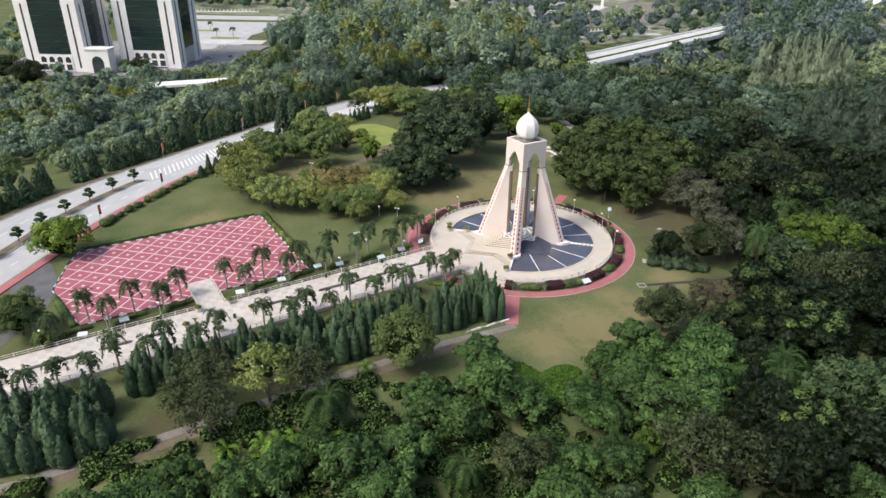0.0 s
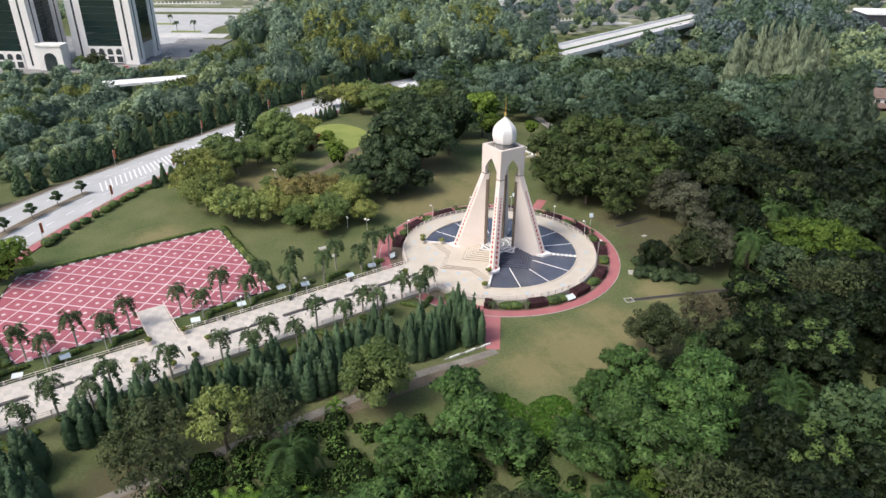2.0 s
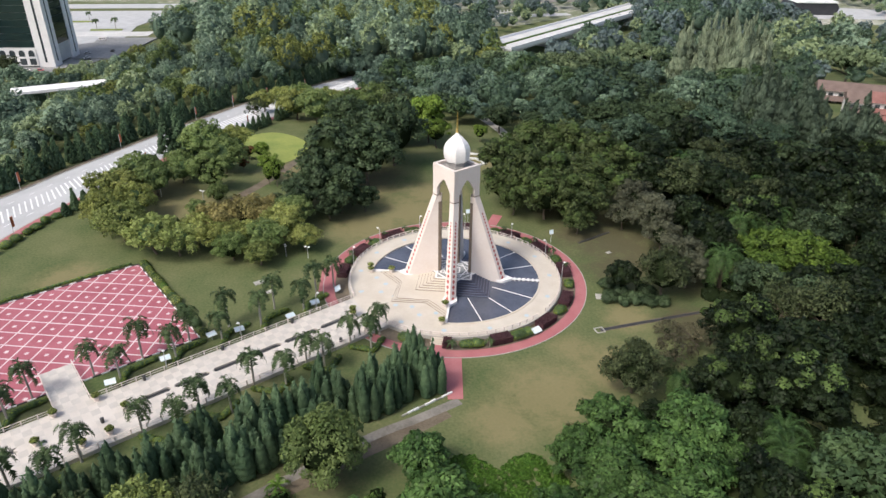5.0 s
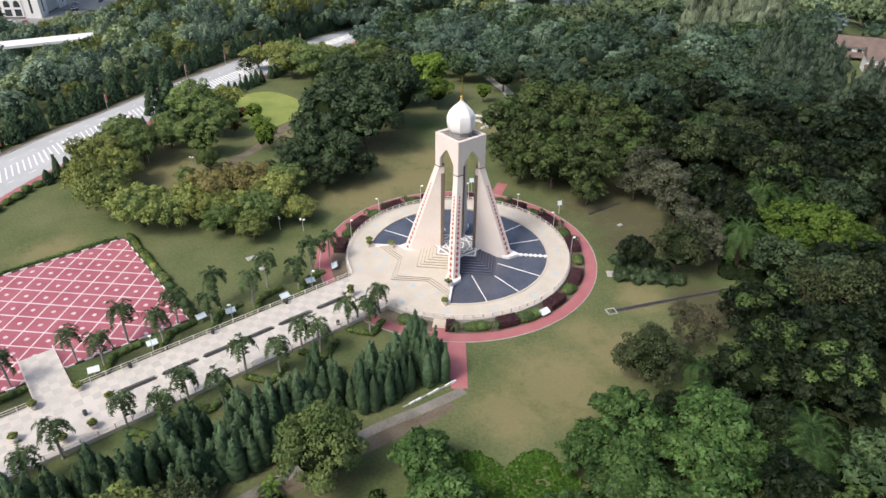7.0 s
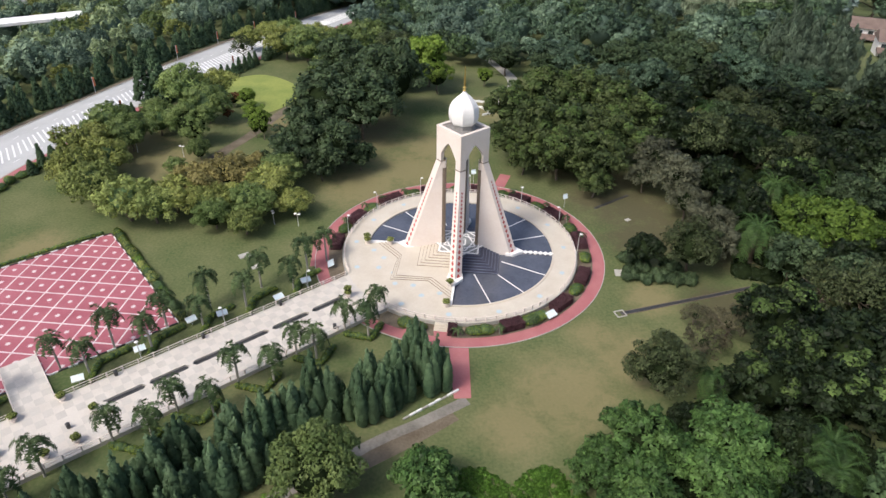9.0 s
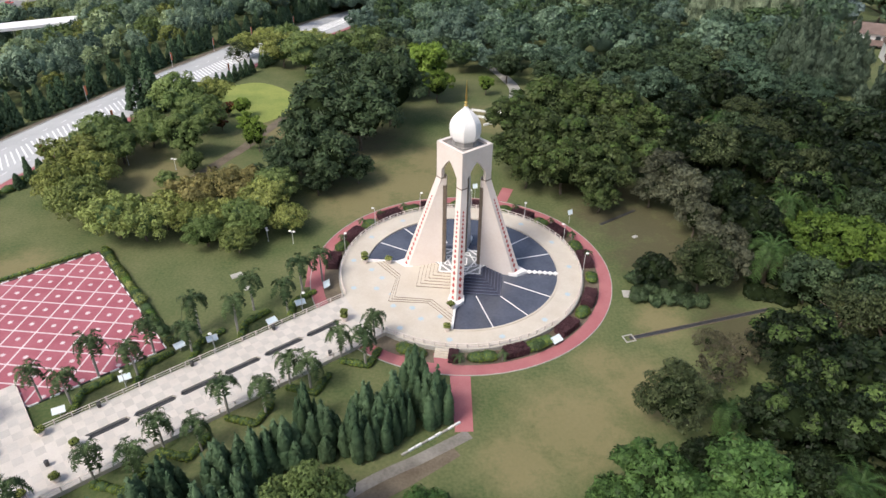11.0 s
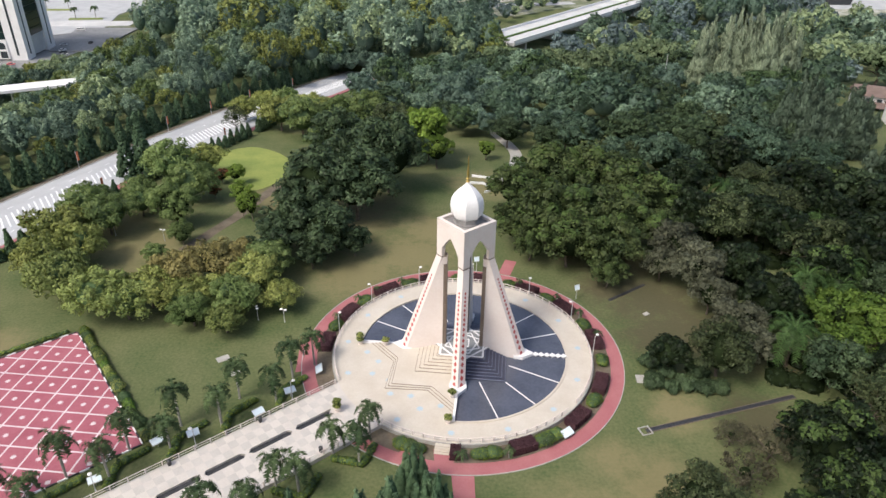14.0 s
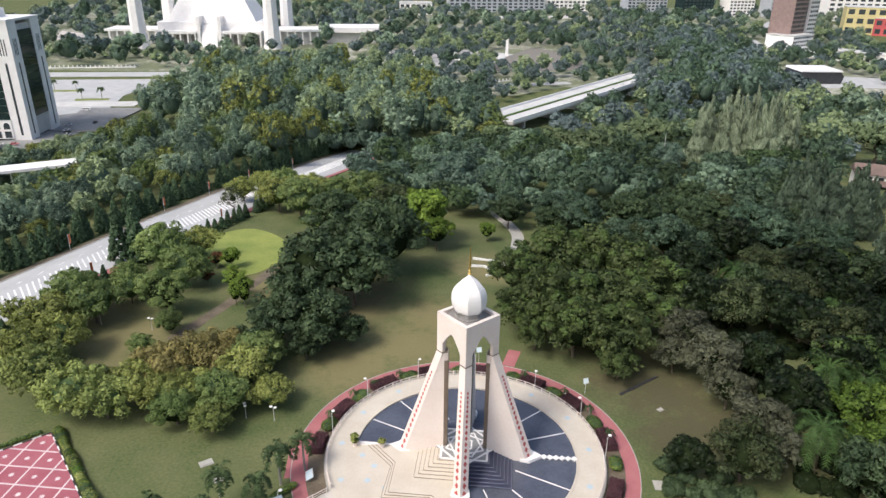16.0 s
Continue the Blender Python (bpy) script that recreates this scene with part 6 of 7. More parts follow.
for r, a, t in ((15.0, -99.5, 1), (10.4, -99.1, 1), (14.9, 170.2, 2), (11.0, 170.9, 1)):
    d = 0.8 if a < 0 else -0.8
    x, y = r * math.cos(radians(a)) + CU * 0.8, r * math.sin(radians(a)) + SU * 0.8
    pot(x, y, 0.95 if r < 12 else 0.6, t, "cream stone planter bowl with a clipped shrub")
for a, b in ((61.2, 0.8), (27.0, 4.7), (42.3, -4.7), (30.5, -4.7), (54.0, -4.7)):
    ob = thing("litter_bin", *av(a, b), 0.6, "small dark litter bin on the avenue", "bin", "bins")
    bm = bm_new()
    lathe(bm, [(0.2, 0), (0.24, 0.1), (0.26, 0.7), (0.28, 0.75), (0.12, 0.85)], 10)
    part("body", bm, M_DARKSTEEL, ob)
for x, y, s in ((-35.4, 0.0, 0.9), (-33.0, -3.3, 0.7), (31.0, 9.0, 0.5)):
    ob = thing("manhole", x, y, 0, "pale concrete manhole slab in the grass", "manhole", "manholes", 30)
    bm = bm_new()
    slab(bm, -s, s, -s * 0.7, s * 0.7, -0.2, 0.1)
    slab(bm, -s * 0.7, s * 0.7, -s * 0.45, s * 0.45, 0.09, 0.16)
    part("cover", bm, M_KERB, ob)

# drain across the grass, and the concrete edge and worn path beside the cypresses
drain = thing("drain", 22.6, -17.3, 0, "open dark drain across the grass with a pale end frame", "drain", turn=math.degrees(math.atan2(5.3, 21.4)))
bm = bm_new()
slab(bm, 0, 23.5, -0.32, 0.32, -0.1, 0.05)
part("channel", bm, M_DARKSTEEL, drain)
for y in (-0.42, 0.32):
    bm = bm_new()
    slab(bm, 0.0, 23.5, y, y + 0.1, -0.1, 0.07)
    part("lip", bm, M_DIRT, drain)
for x0, x1, y0, y1 in ((-0.9, -0.75, -0.6, 0.6), (0.5, 0.65, -0.6, 0.6), (-0.9, 0.65, 0.6, 0.72), (-0.9, 0.65, -0.72, -0.6)):
    bm = bm_new()
    slab(bm, x0, x1, y0, y1, -0.1, 0.14)
    part("frame", bm, M_KERB, drain)
edge = thing("drain_edge", 0, 0, 0, "broken pale concrete drain edge beside the cypresses", "kerb")
for k, (x, y, turn) in enumerate(along([(-9.6, -36.4), (-3.1, -32.2)], 0, 20, 0.95)):
    bm = bm_new()
    slab(bm, 0, 0.85, -0.12, 0.12, -0.1, 0.2 + 0.05 * (k % 3))
    part("kerbstone", bm, M_PAINT if k % 3 else M_KERB, edge).matrix_basis = pose(x, y, 0, 0, 0, turn + (k % 2) * 3)
strip("worn_path", curve_line([(-1.5, -33.6), (-7.5, -37.0), (-14.2, -40.6), (-27.4, -49.8), (-40.0, -58.9), (-53.8, -69.0), (-70, -79.0), (-100, -92)]), 0.7, -0.8, 0.03, M_PATH, "weathered grey concrete path under the trees", "path")
strip("earth_edge", curve_line([(-3.5, -35.6), (-9.5, -39.6), (-15.2, -43.0), (-28.4, -51.8), (-41.0, -60.9), (-54.8, -71.0), (-71, -81.0)]), 1.3, -1.6, 0.02, M_DIRT, "bare earth beside the path", "earth")
strip("lawn_path", curve_line([(14.7, 66.0), (17.5, 74.0), (20.5, 82.0), (22.0, 96.0), (18.0, 120.0)]), 1.6, -1.6, 0.03, M_KERB, "grey path winding through the wood", "path")
strip("garden_path", curve_line([(-50, 33), (-47.6, 37.8), (-45.7, 42.3), (-43, 49), (-40.5, 58), (-37, 68)]), 1.3, -1.3, 0.03, M_DIRT, "worn garden path on the lawn", "path")
strip("path_stub", [(24.4, -7.0), (27.6, -7.4)], 0.9, -0.9, 0.04, M_KERB, "short pale path beside the ring", "path")
for pts in ([(7.0, 66.5), (10.3, 66.0), (12.6, 61.6), (10.0, 60.2)], [(8.2, 71.5), (15.2, 68.8), (15.9, 70.0)]):
    ob = thing("garden_wall", 0, 0, 0, "low pale zigzag garden wall on the slope", "wall", "garden walls")
    for (x0, y0), (x1, y1) in zip(pts, pts[1:]):
        bm = bm_new()
        slab(bm, 0, math.hypot(x1 - x0, y1 - y0), -0.15, 0.15, -0.5, 0.55)
        part("wall_run", bm, M_PAINT, ob).matrix_basis = pose(x0, y0, ground_z(x0, y0), 0, 0, math.degrees(math.atan2(y1 - y0, x1 - x0)))
lawn_pts = [(-47.5 - 0.22 * 18.5 * math.sin(a) + 9.6 * math.cos(a) + 1.0 * math.cos(3 * a + 0.5), 83.0 + 18.5 * math.sin(a) + 1.6 * math.sin(2 * a + 1.0)) for a in np.linspace(0, 2 * math.pi, 40)[:-1]]
centre = (-47.5, 83.0)
lv = [(centre[0], centre[1], ground_z(*centre) + 0.1)] + [(x, y, ground_z(x, y) + 0.1) for x, y in lawn_pts]
mid = [((x + centre[0]) / 2, (y + centre[1]) / 2) for x, y in lawn_pts]
lv += [(x, y, ground_z(x, y) + 0.1) for x, y in mid]
nl = len(lawn_pts)
lf = [(0, 1 + nl + i, 1 + nl + (i + 1) % nl) for i in range(nl)] + [(1 + nl + i, 1 + i, 1 + (i + 1) % nl, 1 + nl + (i + 1) % nl) for i in range(nl)]
tagged(raw("bright_lawn", lv, lf, M_LAWN, smooth=True), "bright yellow-green lawn ringed by trees", "lawn", kind="structure")


def banner(x, y, height, turn):
    ob = thing("banner_post", x, y, ground_z(x, y), "post with a narrow red and orange banner beside the road", "banner", "banners", turn)
    bm = bm_new()
    tube(bm, (0, 0, 0), (0, 0, height), 0.07, 0.05, 6)
    part("pole", bm, M_STEEL, ob)
    bm = bm_new()
    slab(bm, 0.05, 0.75, -0.03, 0.03, height * 0.42, height * 0.95)
    part("banner", bm, M_ORANGE, ob, "faded red-orange banner")


M_ORANGE = mat("faded orange cloth", (0.42, 0.10, 0.04), (0.55, 0.17, 0.07), 0.8, 1.0, 6.0, 0.1)
for d in (62, 84, 106, 128, 152, 176, 202):
    for x, y, turn in along(MEDIAN, d, d, 1.0):
        a = radians(turn)
        banner(x + math.sin(a) * 10.2, y - math.cos(a) * 10.2, 4.2, turn)
for d in (110, 146, 182, 206, 232, 270):
    for x, y, turn in along(MEDIAN, d, d, 1.0):
        a = radians(turn)
        banner(x - math.sin(a) * 13.0, y + math.cos(a) * 13.0, 4.6, turn)
for x, y, turn in along(MEDIAN, 26, 86, 7.5):
    ob = thing("topiary", x, y, ground_z(x, y) + 0.2, "tiered clipped topiary tree on the median", "topiary", "median topiary", turn)
    bm = bm_new()
    tube(bm, (0, 0, 0), (0, 0, 2.9), 0.10, 0.06, 6)
    part("trunk", bm, M_BARK, ob)
    for k, (px, pz, pr) in enumerate(((0.0, 3.1, 0.85), (1.0, 2.0, 0.7), (-1.0, 2.3, 0.7), (0.3, 1.5, 0.55))):
        c, r = [(px, 0, pz)], [(pr, pr, pr * 0.55)]
        sharing("leaf_pad", leaf_mesh("leaf_pad", leaves_on(c, r, 260, 0.14, rs, 0.5), core_of(c, r, 0.9), M_BROAD), ob)

# ---- buildings ----
def windows(parent, name, w, h, spots, material, turn=0.0):
    """Alike panes on one mesh; spots are (x, y, z) of their lower middles."""
    bm = bm_new()
    slab(bm, -w / 2, w / 2, -0.12, 0.06, 0, h)
    me = None
    for x, y, z in spots:
        if me is None:
            ob = part(name, bm, material, parent)
            me = ob.data
        else:
            ob = sharing(name, me, parent)
        ob.matrix_basis = pose(x, y, z, 0, 0, turn)


def arch_panel(bm, w, h, y0, y1, n=8):
    """An arched upright prism, from y0 to y1."""
    pts = [(-w / 2, 0), (w / 2, 0), (w / 2, h - w / 2)] + [(w / 2 * math.cos(a), h - w / 2 + w / 2 * math.sin(a)) for a in np.linspace(0.2, math.pi - 0.2, n)] + [(-w / 2, h - w / 2)]
    loft(bm, [[(x, y1, z) for x, z in pts], [(x, y0, z) for x, z in pts]])
    bmesh.ops.recalc_face_normals(bm, faces=bm.faces)
    return bm


def office_tower(x, y, z, label, wide=42.0, deep=36.0, high=65.0, turn=0.0):
    ob = thing("office_tower", x, y, z, label, "office tower", "twin office towers", turn)
    lw = 9.6
    bm = bm_new()
    slab(bm, 1.2, wide - 1.2, 1.2, deep - 1.2, 0, high - 2)
    part("core", bm, M_CITY, ob)
    for x0 in (0, wide - lw):
        for y0 in (0, deep - lw):
            bm = bm_new()
            slab(bm, x0, x0 + lw, y0, y0 + lw, -2, high)
            bmesh.ops.bevel(bm, geom=bm.edges[:], offset=0.5, segments=1)
            pier = part("corner_pier", bm, M_WHITE, ob)
            for face, (px, py, tr) in enumerate(((x0 + lw / 2, y0, 0), (x0 + lw, y0 + lw / 2, 90))):
                bm = bm_new()
                arch_panel(bm, 1.3, high * 0.63, -0.06, 0.3)
                part("slot_window", bm, M_WINDOW, pier, "narrow dark slot window").matrix_basis = pose(px, py, 2, 0, 0, tr)
                for k in (-1.5, 0, 1.5):
                    bm = bm_new()
                    slab(bm, -0.3, 0.3, -0.06, 0.3, 0, 9)
                    part("slot_window", bm, M_WINDOW, pier).matrix_basis = pose(px + (k if tr == 0 else 0), py + (k if tr else 0), high * 0.72, 0, 0, tr)
    for tr, px, py, span in ((0, lw, 0.5, wide - 2 * lw), (90, wide - 0.5, lw, deep - 2 * lw)):
        for k in range(12):
            bm = bm_new()
            z0 = 11 + k * (high - 16) / 12
            slab(bm, 0, span, 0, 0.8, z0, z0 + (high - 16) / 12 - 0.25)
            part("glass_band", bm, M_GLASS, ob, "dark green glass storey").matrix_basis = pose(px, py, 0, 0, 0, tr)
    bm = bm_new()
    slab(bm, lw, wide - lw, -0.5, 1.2, 0, 10.6)
    pod = part("podium_wall", bm, M_WHITE, ob)
    for k in range(4):
        xx = lw + (wide - 2 * lw) * (k + 0.5) / 4
        bm = bm_new()
        arch_panel(bm, 3.6, 3.8, -0.56, 0.2)
        part("arched_window", bm, M_WINDOW, pod).matrix_basis = Matrix.Translation((xx, 0, 5.6))
        bm = bm_new()
        slab(bm, -1.9, 1.9, -0.56, 0.2, 0, 3.8)
        part("window", bm, M_WINDOW, pod).matrix_basis = Matrix.Translation((xx, 0, 0.6))
    bm = bm_new()
    slab(bm, -0.4, wide + 0.4, -0.4, deep + 0.4, high, high + 1.2)
    part("cornice", bm, M_WHITE, ob)
    bm = bm_new()
    slab(bm, wide * 0.3, wide * 0.7, deep * 0.3, deep * 0.7, high + 1.2, high + 6)
    part("roof_house", bm, M_WHITE, ob)
    return ob


office_tower(-266.5, 331.0, -37.0, "white office tower with dark green glass and slim slot windows")
office_tower(-323.0, 313.0, -37.5, "white office tower with dark green glass and slim slot windows")
ob = thing("entrance_portal", -279, 309, -37.5, "white arched entrance portal between the towers", "portal")
bm = bm_new()
slab(bm, 0, 16, 0, 8, 0, 15)
part("portal_block", bm, M_WHITE, ob)
bm = bm_new()
arch_panel(bm, 8, 11, -0.1, 0.4)
part("doorway", bm, M_WINDOW, ob).matrix_basis = Matrix.Translation((8, 0, 0))
bm = bm_new()
slab(bm, -0.6, 16.6, -0.6, 8.6, 15, 16)
part("cornice", bm, M_WHITE, ob)
ob = thing("white_canopy", -161, 201, -30.5, "long white flat canopy among the trees", "canopy", turn=24)
bm = bm_new()
slab(bm, -19, 19, -4.5, 4.5, 14.0, 14.5)
part("roof", bm, M_WHITE, ob)
bm = bm_new()
slab(bm, -19.2, 19.2, -4.8, -4.5, 13.4, 14.5)
part("fascia", bm, M_WHITE, ob)
for k in (-1, -0.33, 0.33, 1):
    bm = bm_new()
    tube(bm, (k * 16, 0, 0), (k * 16, 0, 14.1), 0.25, 0.25, 6)
    part("column", bm, M_STEEL, ob)


def flat_area(name, pts, lift, material, label, category):
    bm = bm_new()
    area = sum(a * d - c * b for (a, b), (c, d) in zip(pts, pts[1:] + pts[:1]))
    prism(bm, pts if area > 0 else pts[::-1], ground_z(*pts[0]) - 1.0, max(ground_z(*p) for p in pts) + lift)
    return tagged(part(name, bm, material), label, category, kind="structure")


flat_area("town_ground", [(-560, 640), (-400, 600), (-235, 590), (-60, 580), (-25, 478), (60, 452), (130, 505), (300, 470), (440, 470), (640, 900), (900, 1500), (-700, 1500)], 0.12, M_TOWN, "dry grass and pale paving of the far town", "ground")
flat_area("forecourt_road", [(-345, 470), (-222, 470), (-205, 545), (-352, 540)], 0.3, M_ROAD, "wide pale road before the mosque", "road")
flat_area("forecourt_verge", [(-352, 556), (-215, 560), (-215, 585), (-355, 580)], 0.34, M_ROAD, "pale paved strip before the mosque", "paving")
flat_area("tower_yard", [(-222, 352), (-196, 352), (-190, 420), (-232, 420)], 0.8, M_YARD, "worn grey yard beside the office towers", "yard")
flat_area("service_road", [(-285, 425), (-200, 428), (-200, 445), (-285, 442)], 0.5, M_CITY, "service road behind the towers", "road")
flat_area("tower_plaza", [(-362, 296), (-290, 300), (-214, 312), (-205, 352), (-222, 420), (-345, 430)], 0.15, M_YARD, "worn grey plaza round the office towers", "plaza")
flat_area("slip_road", [(-263, 426), (-240, 398), (-214, 416), (-222, 470), (-300, 470)], 0.38, M_ROAD, "pale slip road beside the towers", "road")
flat_area("park_walk", [(20, 488), (63, 503), (140, 520), (138, 532), (60, 518), (16, 500)], 0.3, M_ROAD, "pale walk inside the white fence", "path")
flat_area("park_court", [(90, 590), (170, 598), (190, 700), (150, 774), (110, 698), (70, 600)], 0.42, M_PATH, "worn paved court under park trees", "paving")
flat_area("block_forecourt", [(400, 725), (436, 750), (475, 870), (455, 880)], 0.3, M_ROAD, "pale forecourt road of the tower block", "road")
flat_area("wing_plaza", [(474, 660), (533, 682), (504, 730), (470, 780), (440, 740)], 0.34, M_PAINT, "white paved plaza before the low building", "plaza")
flat_area("city_road", [(560, 1000), (650, 1140), (640, 1160), (545, 1010)], 0.3, M_ROAD, "pale city road far off", "road")
flat_area("mosque_court", [(-448, 846), (-396, 788), (-380, 800), (-434, 914), (-479, 949)], 0.3, M_WALK, "pale paved court beside the mosque", "paving")
flat_area("wood_clearing", [(190, 350), (205, 334), (212, 346), (198, 358)], 0.5, M_DIRT, "bare earth clearing in the far wood", "earth")
flat_area("park_paving", [(-30, 640), (70, 610), (150, 690), (60, 760), (-40, 740)], 0.3, M_CITY, "pale paved park square", "paving")
flat_area("far_square", [(60, 1180), (330, 1200), (330, 1260), (60, 1240)], 0.3, M_CITY, "pale paved square far off", "paving")
flat_area("depot_yard", [(300, 505), (440, 495), (450, 545), (366, 578), (300, 600)], 0.3, M_ROAD, "pale yard round the dark hall", "yard")


def fence(x0, y0, x1, y1, gap=4.0):
    ob = thing("white_fence", 0, 0, 0, "low white fence with pillars", "fence", "white fences")
    me = None
    for x, y, t in along([(x0, y0), (x1, y1)], 0, 1e6, gap):
        m = pose(x, y, ground_z(x, y), 0, 0, t)
        if me is None:
            bm = bm_new()
            slab(bm, -0.4, 0.4, -0.4, 0.4, 0, 2.8)
            p = part("pillar", bm, M_WHITE, ob)
            p.matrix_basis, me = m, p.data
        else:
            sharing("pillar", me, ob, m)
    bm = bm_new()
    slab(bm, 0, math.hypot(x1 - x0, y1 - y0), -0.15, 0.15, 0.2, 1.2)
    part("wall_run", bm, M_WHITE, ob).matrix_basis = pose(x0, y0, ground_z(x0, y0), 0, 0, math.degrees(math.atan2(y1 - y0, x1 - x0)))


fence(-355, 605, -262, 612)
fence(-15, 470, 55, 506)
fence(60, 520, 130, 560)
def vehicle(name, x, y, turn, paint, label, long=2.1, high=1.45, z=-37.2):
    """A parked vehicle: body, glazed cabin and wheels."""
    ob = thing(name, x, y, z, label, name, "parked vehicles", turn)
    boxy = name == "van"
    bm = bm_new()
    slab(bm, -long, long, -0.88, 0.88, 0.3, high if boxy else 0.85)
    bmesh.ops.bevel(bm, geom=bm.edges[:], offset=0.2, segments=2)
    part("body", bm, paint, ob)
    bm = bm_new()
    if boxy:
        slab(bm, -long + 0.3, long - 0.6, -0.9, 0.9, high * 0.6, high * 0.87)
    else:
        loft(bm, [[(-1.5, -0.82, 0.8), (1.1, -0.82, 0.8), (1.1, 0.82, 0.8), (-1.5, 0.82, 0.8)], [(-1.1, -0.68, high - 0.1), (0.5, -0.68, high - 0.1), (0.5, 0.68, high - 0.1), (-1.1, 0.68, high - 0.1)]])
    part("window", bm, M_WINDOW, ob)
    if not boxy:
        bm = bm_new()
        slab(bm, -1.08, 0.48, -0.67, 0.67, high - 0.11, high - 0.04)
        part("roof", bm, paint, ob)
    for px in (-long * 0.64, long * 0.64):
        for py in (-0.8, 0.8):
            bm = bm_new()
            tube(bm, (px, py - 0.11, 0.33), (px, py + 0.11, 0.33), 0.33, 0.33, 12)
            part("wheel", bm, M_DARKSTEEL, ob)


vehicle("van", -226, 411, 5, M_WHITE, "white van parked in the yard", 2.6, 2.0)
for x, y, turn, paint, colour in ((-214, 352, 60, M_WHITE, "white"), (-211, 346, 60, M_DARKSTEEL, "dark grey"), (-208, 340, 62, M_STEEL, "silver"), (-219, 366, 8, M_STEEL, "silver"), (-205, 372, 95, M_DARKSTEEL, "dark grey"), (-236, 318, 4, M_WHITE, "white"), (-228, 318, 4, M_REDWALL, "red")):
    vehicle("car", x, y, turn, paint, colour + " car parked beside the office towers")

# mosque
mosque = thing("mosque", -232, 765, -38, "large white mosque with tall minarets and arcades", "mosque")
bm = bm_new()
slab(bm, -62, 62, 20, 110, 0, 27)
part("prayer_hall", bm, M_WHITE, mosque)
bm = bm_new()
loft(bm, [[(x * s, 65 + y * s, z) for x, y in ((-52, -40), (52, -40), (52, 40), (-52, 40))] for s, z in ((1.0, 27), (0.97, 30), (0.62, 62), (0.3, 75))])
part("tent_roof", bm, M_WHITE, mosque)
for k in (-12, 12):
    bm = bm_new()
    slab(bm, k - 2.0, k + 2.0, 8, 30, 0, 34)
    part("buttress", bm, M_WHITE, mosque)
bm = bm_new()
loft(bm, [[(-9, 4, z0) for z0 in (0,)] + [(9, 4, 0), (9, 26, 0), (-9, 26, 0)], [(-9, 14, 24), (9, 14, 24), (9, 26, 24), (-9, 26, 24)]])
part("sloped_porch", bm, M_WHITE, mosque)
for side in (-1, 1):
    bm = bm_new()
    slab(bm, side * 15 if side > 0 else -60, 60 if side > 0 else -15, 6, 21, 15, 18)
    part("arcade_roof", bm, M_WHITE, mosque)
    bm = bm_new()
    slab(bm, side * 15 if side > 0 else -60, 60 if side > 0 else -15, 16, 21, 0, 15)
    part("arcade_wall", bm, M_CITY, mosque)
    for k in range(6):
        bm = bm_new()
        slab(bm, -0.7, 0.7, 6.2, 7.6, 0, 15)
        part("column", bm, M_WHITE, mosque).matrix_basis = Matrix.Translation((side * (16 + 8.6 * k), 0, 0))
    for k in range(5):
        bm = bm_new()
        arch_panel(bm, 6.4, 13.2, 15.7, 15.96)
        part("arch", bm, M_LEAD, mosque).matrix_basis = Matrix.Translation((side * (20.3 + 8.6 * k), 0, 0))
    bm = bm_new()
    slab(bm, 66 * side if side > 0 else -128, 128 if side > 0 else -66, 30, 70, 15.5, 18)
    part("wing_roof", bm, M_WHITE, mosque)
    bm = bm_new()
    slab(bm, 68 * side if side > 0 else -124, 124 if side > 0 else -68, 36, 68, 0, 15.5)
    part("wing_wall", bm, M_CITY, mosque)
    for k in range(7):
        bm = bm_new()
        slab(bm, -0.8, 0.8, 30.5, 32, 0, 15.5)
        part("column", bm, M_WHITE, mosque).matrix_basis = Matrix.Translation((side * (69 + 9 * k), 0, 0))
    for yy in (-6, 112):
        bm = bm_new()
        lathe(bm, [(10.5, 0), (9.2, 8), (8.2, 30), (7.6, 60), (7.2, 110), (8.6, 112), (8.6, 116), (3.5, 118), (0.4, 140)], 8, math.pi / 8)
        part("minaret", bm, M_WHITE, mosque, "tall white octagonal minaret").matrix_basis = Matrix.Translation((side * 75, yy, 0))
bm = bm_new()
slab(bm, 128, 196, 45, 95, 13, 19)
part("annexe_roof", bm, M_WHITE, mosque)
bm = bm_new()
slab(bm, 132, 192, 50, 92, 0, 13)
part("annexe_wall", bm, M_CITY, mosque)

# road bridge
bridge = thing("road_bridge", 48, 329, -30.0, "long pale concrete road bridge with parapets", "bridge", turn=48.5)
bm = bm_new()
slab(bm, 0, 226, -12, 12, 2.2, 4.0)
part("deck", bm, M_CITY, bridge)
for y in (-12.2, 11.6):
    bm = bm_new()
    slab(bm, 0, 226, y, y + 0.6, 3.2, 5.4)
    part("parapet", bm, M_PAINT, bridge)
bm = bm_new()
slab(bm, 0, 226, -0.9, 0.9, 3.9, 4.6)
part("median", bm, M_SHRUB, bridge, "planted green median")
for k in range(5):
    bm = bm_new()
    slab(bm, -0.9, 0.9, -8, 8, -10, 2.2)
    part("pier", bm, M_CITY, bridge).matrix_basis = Matrix.Translation((20 + 42 * k, 0, 0))


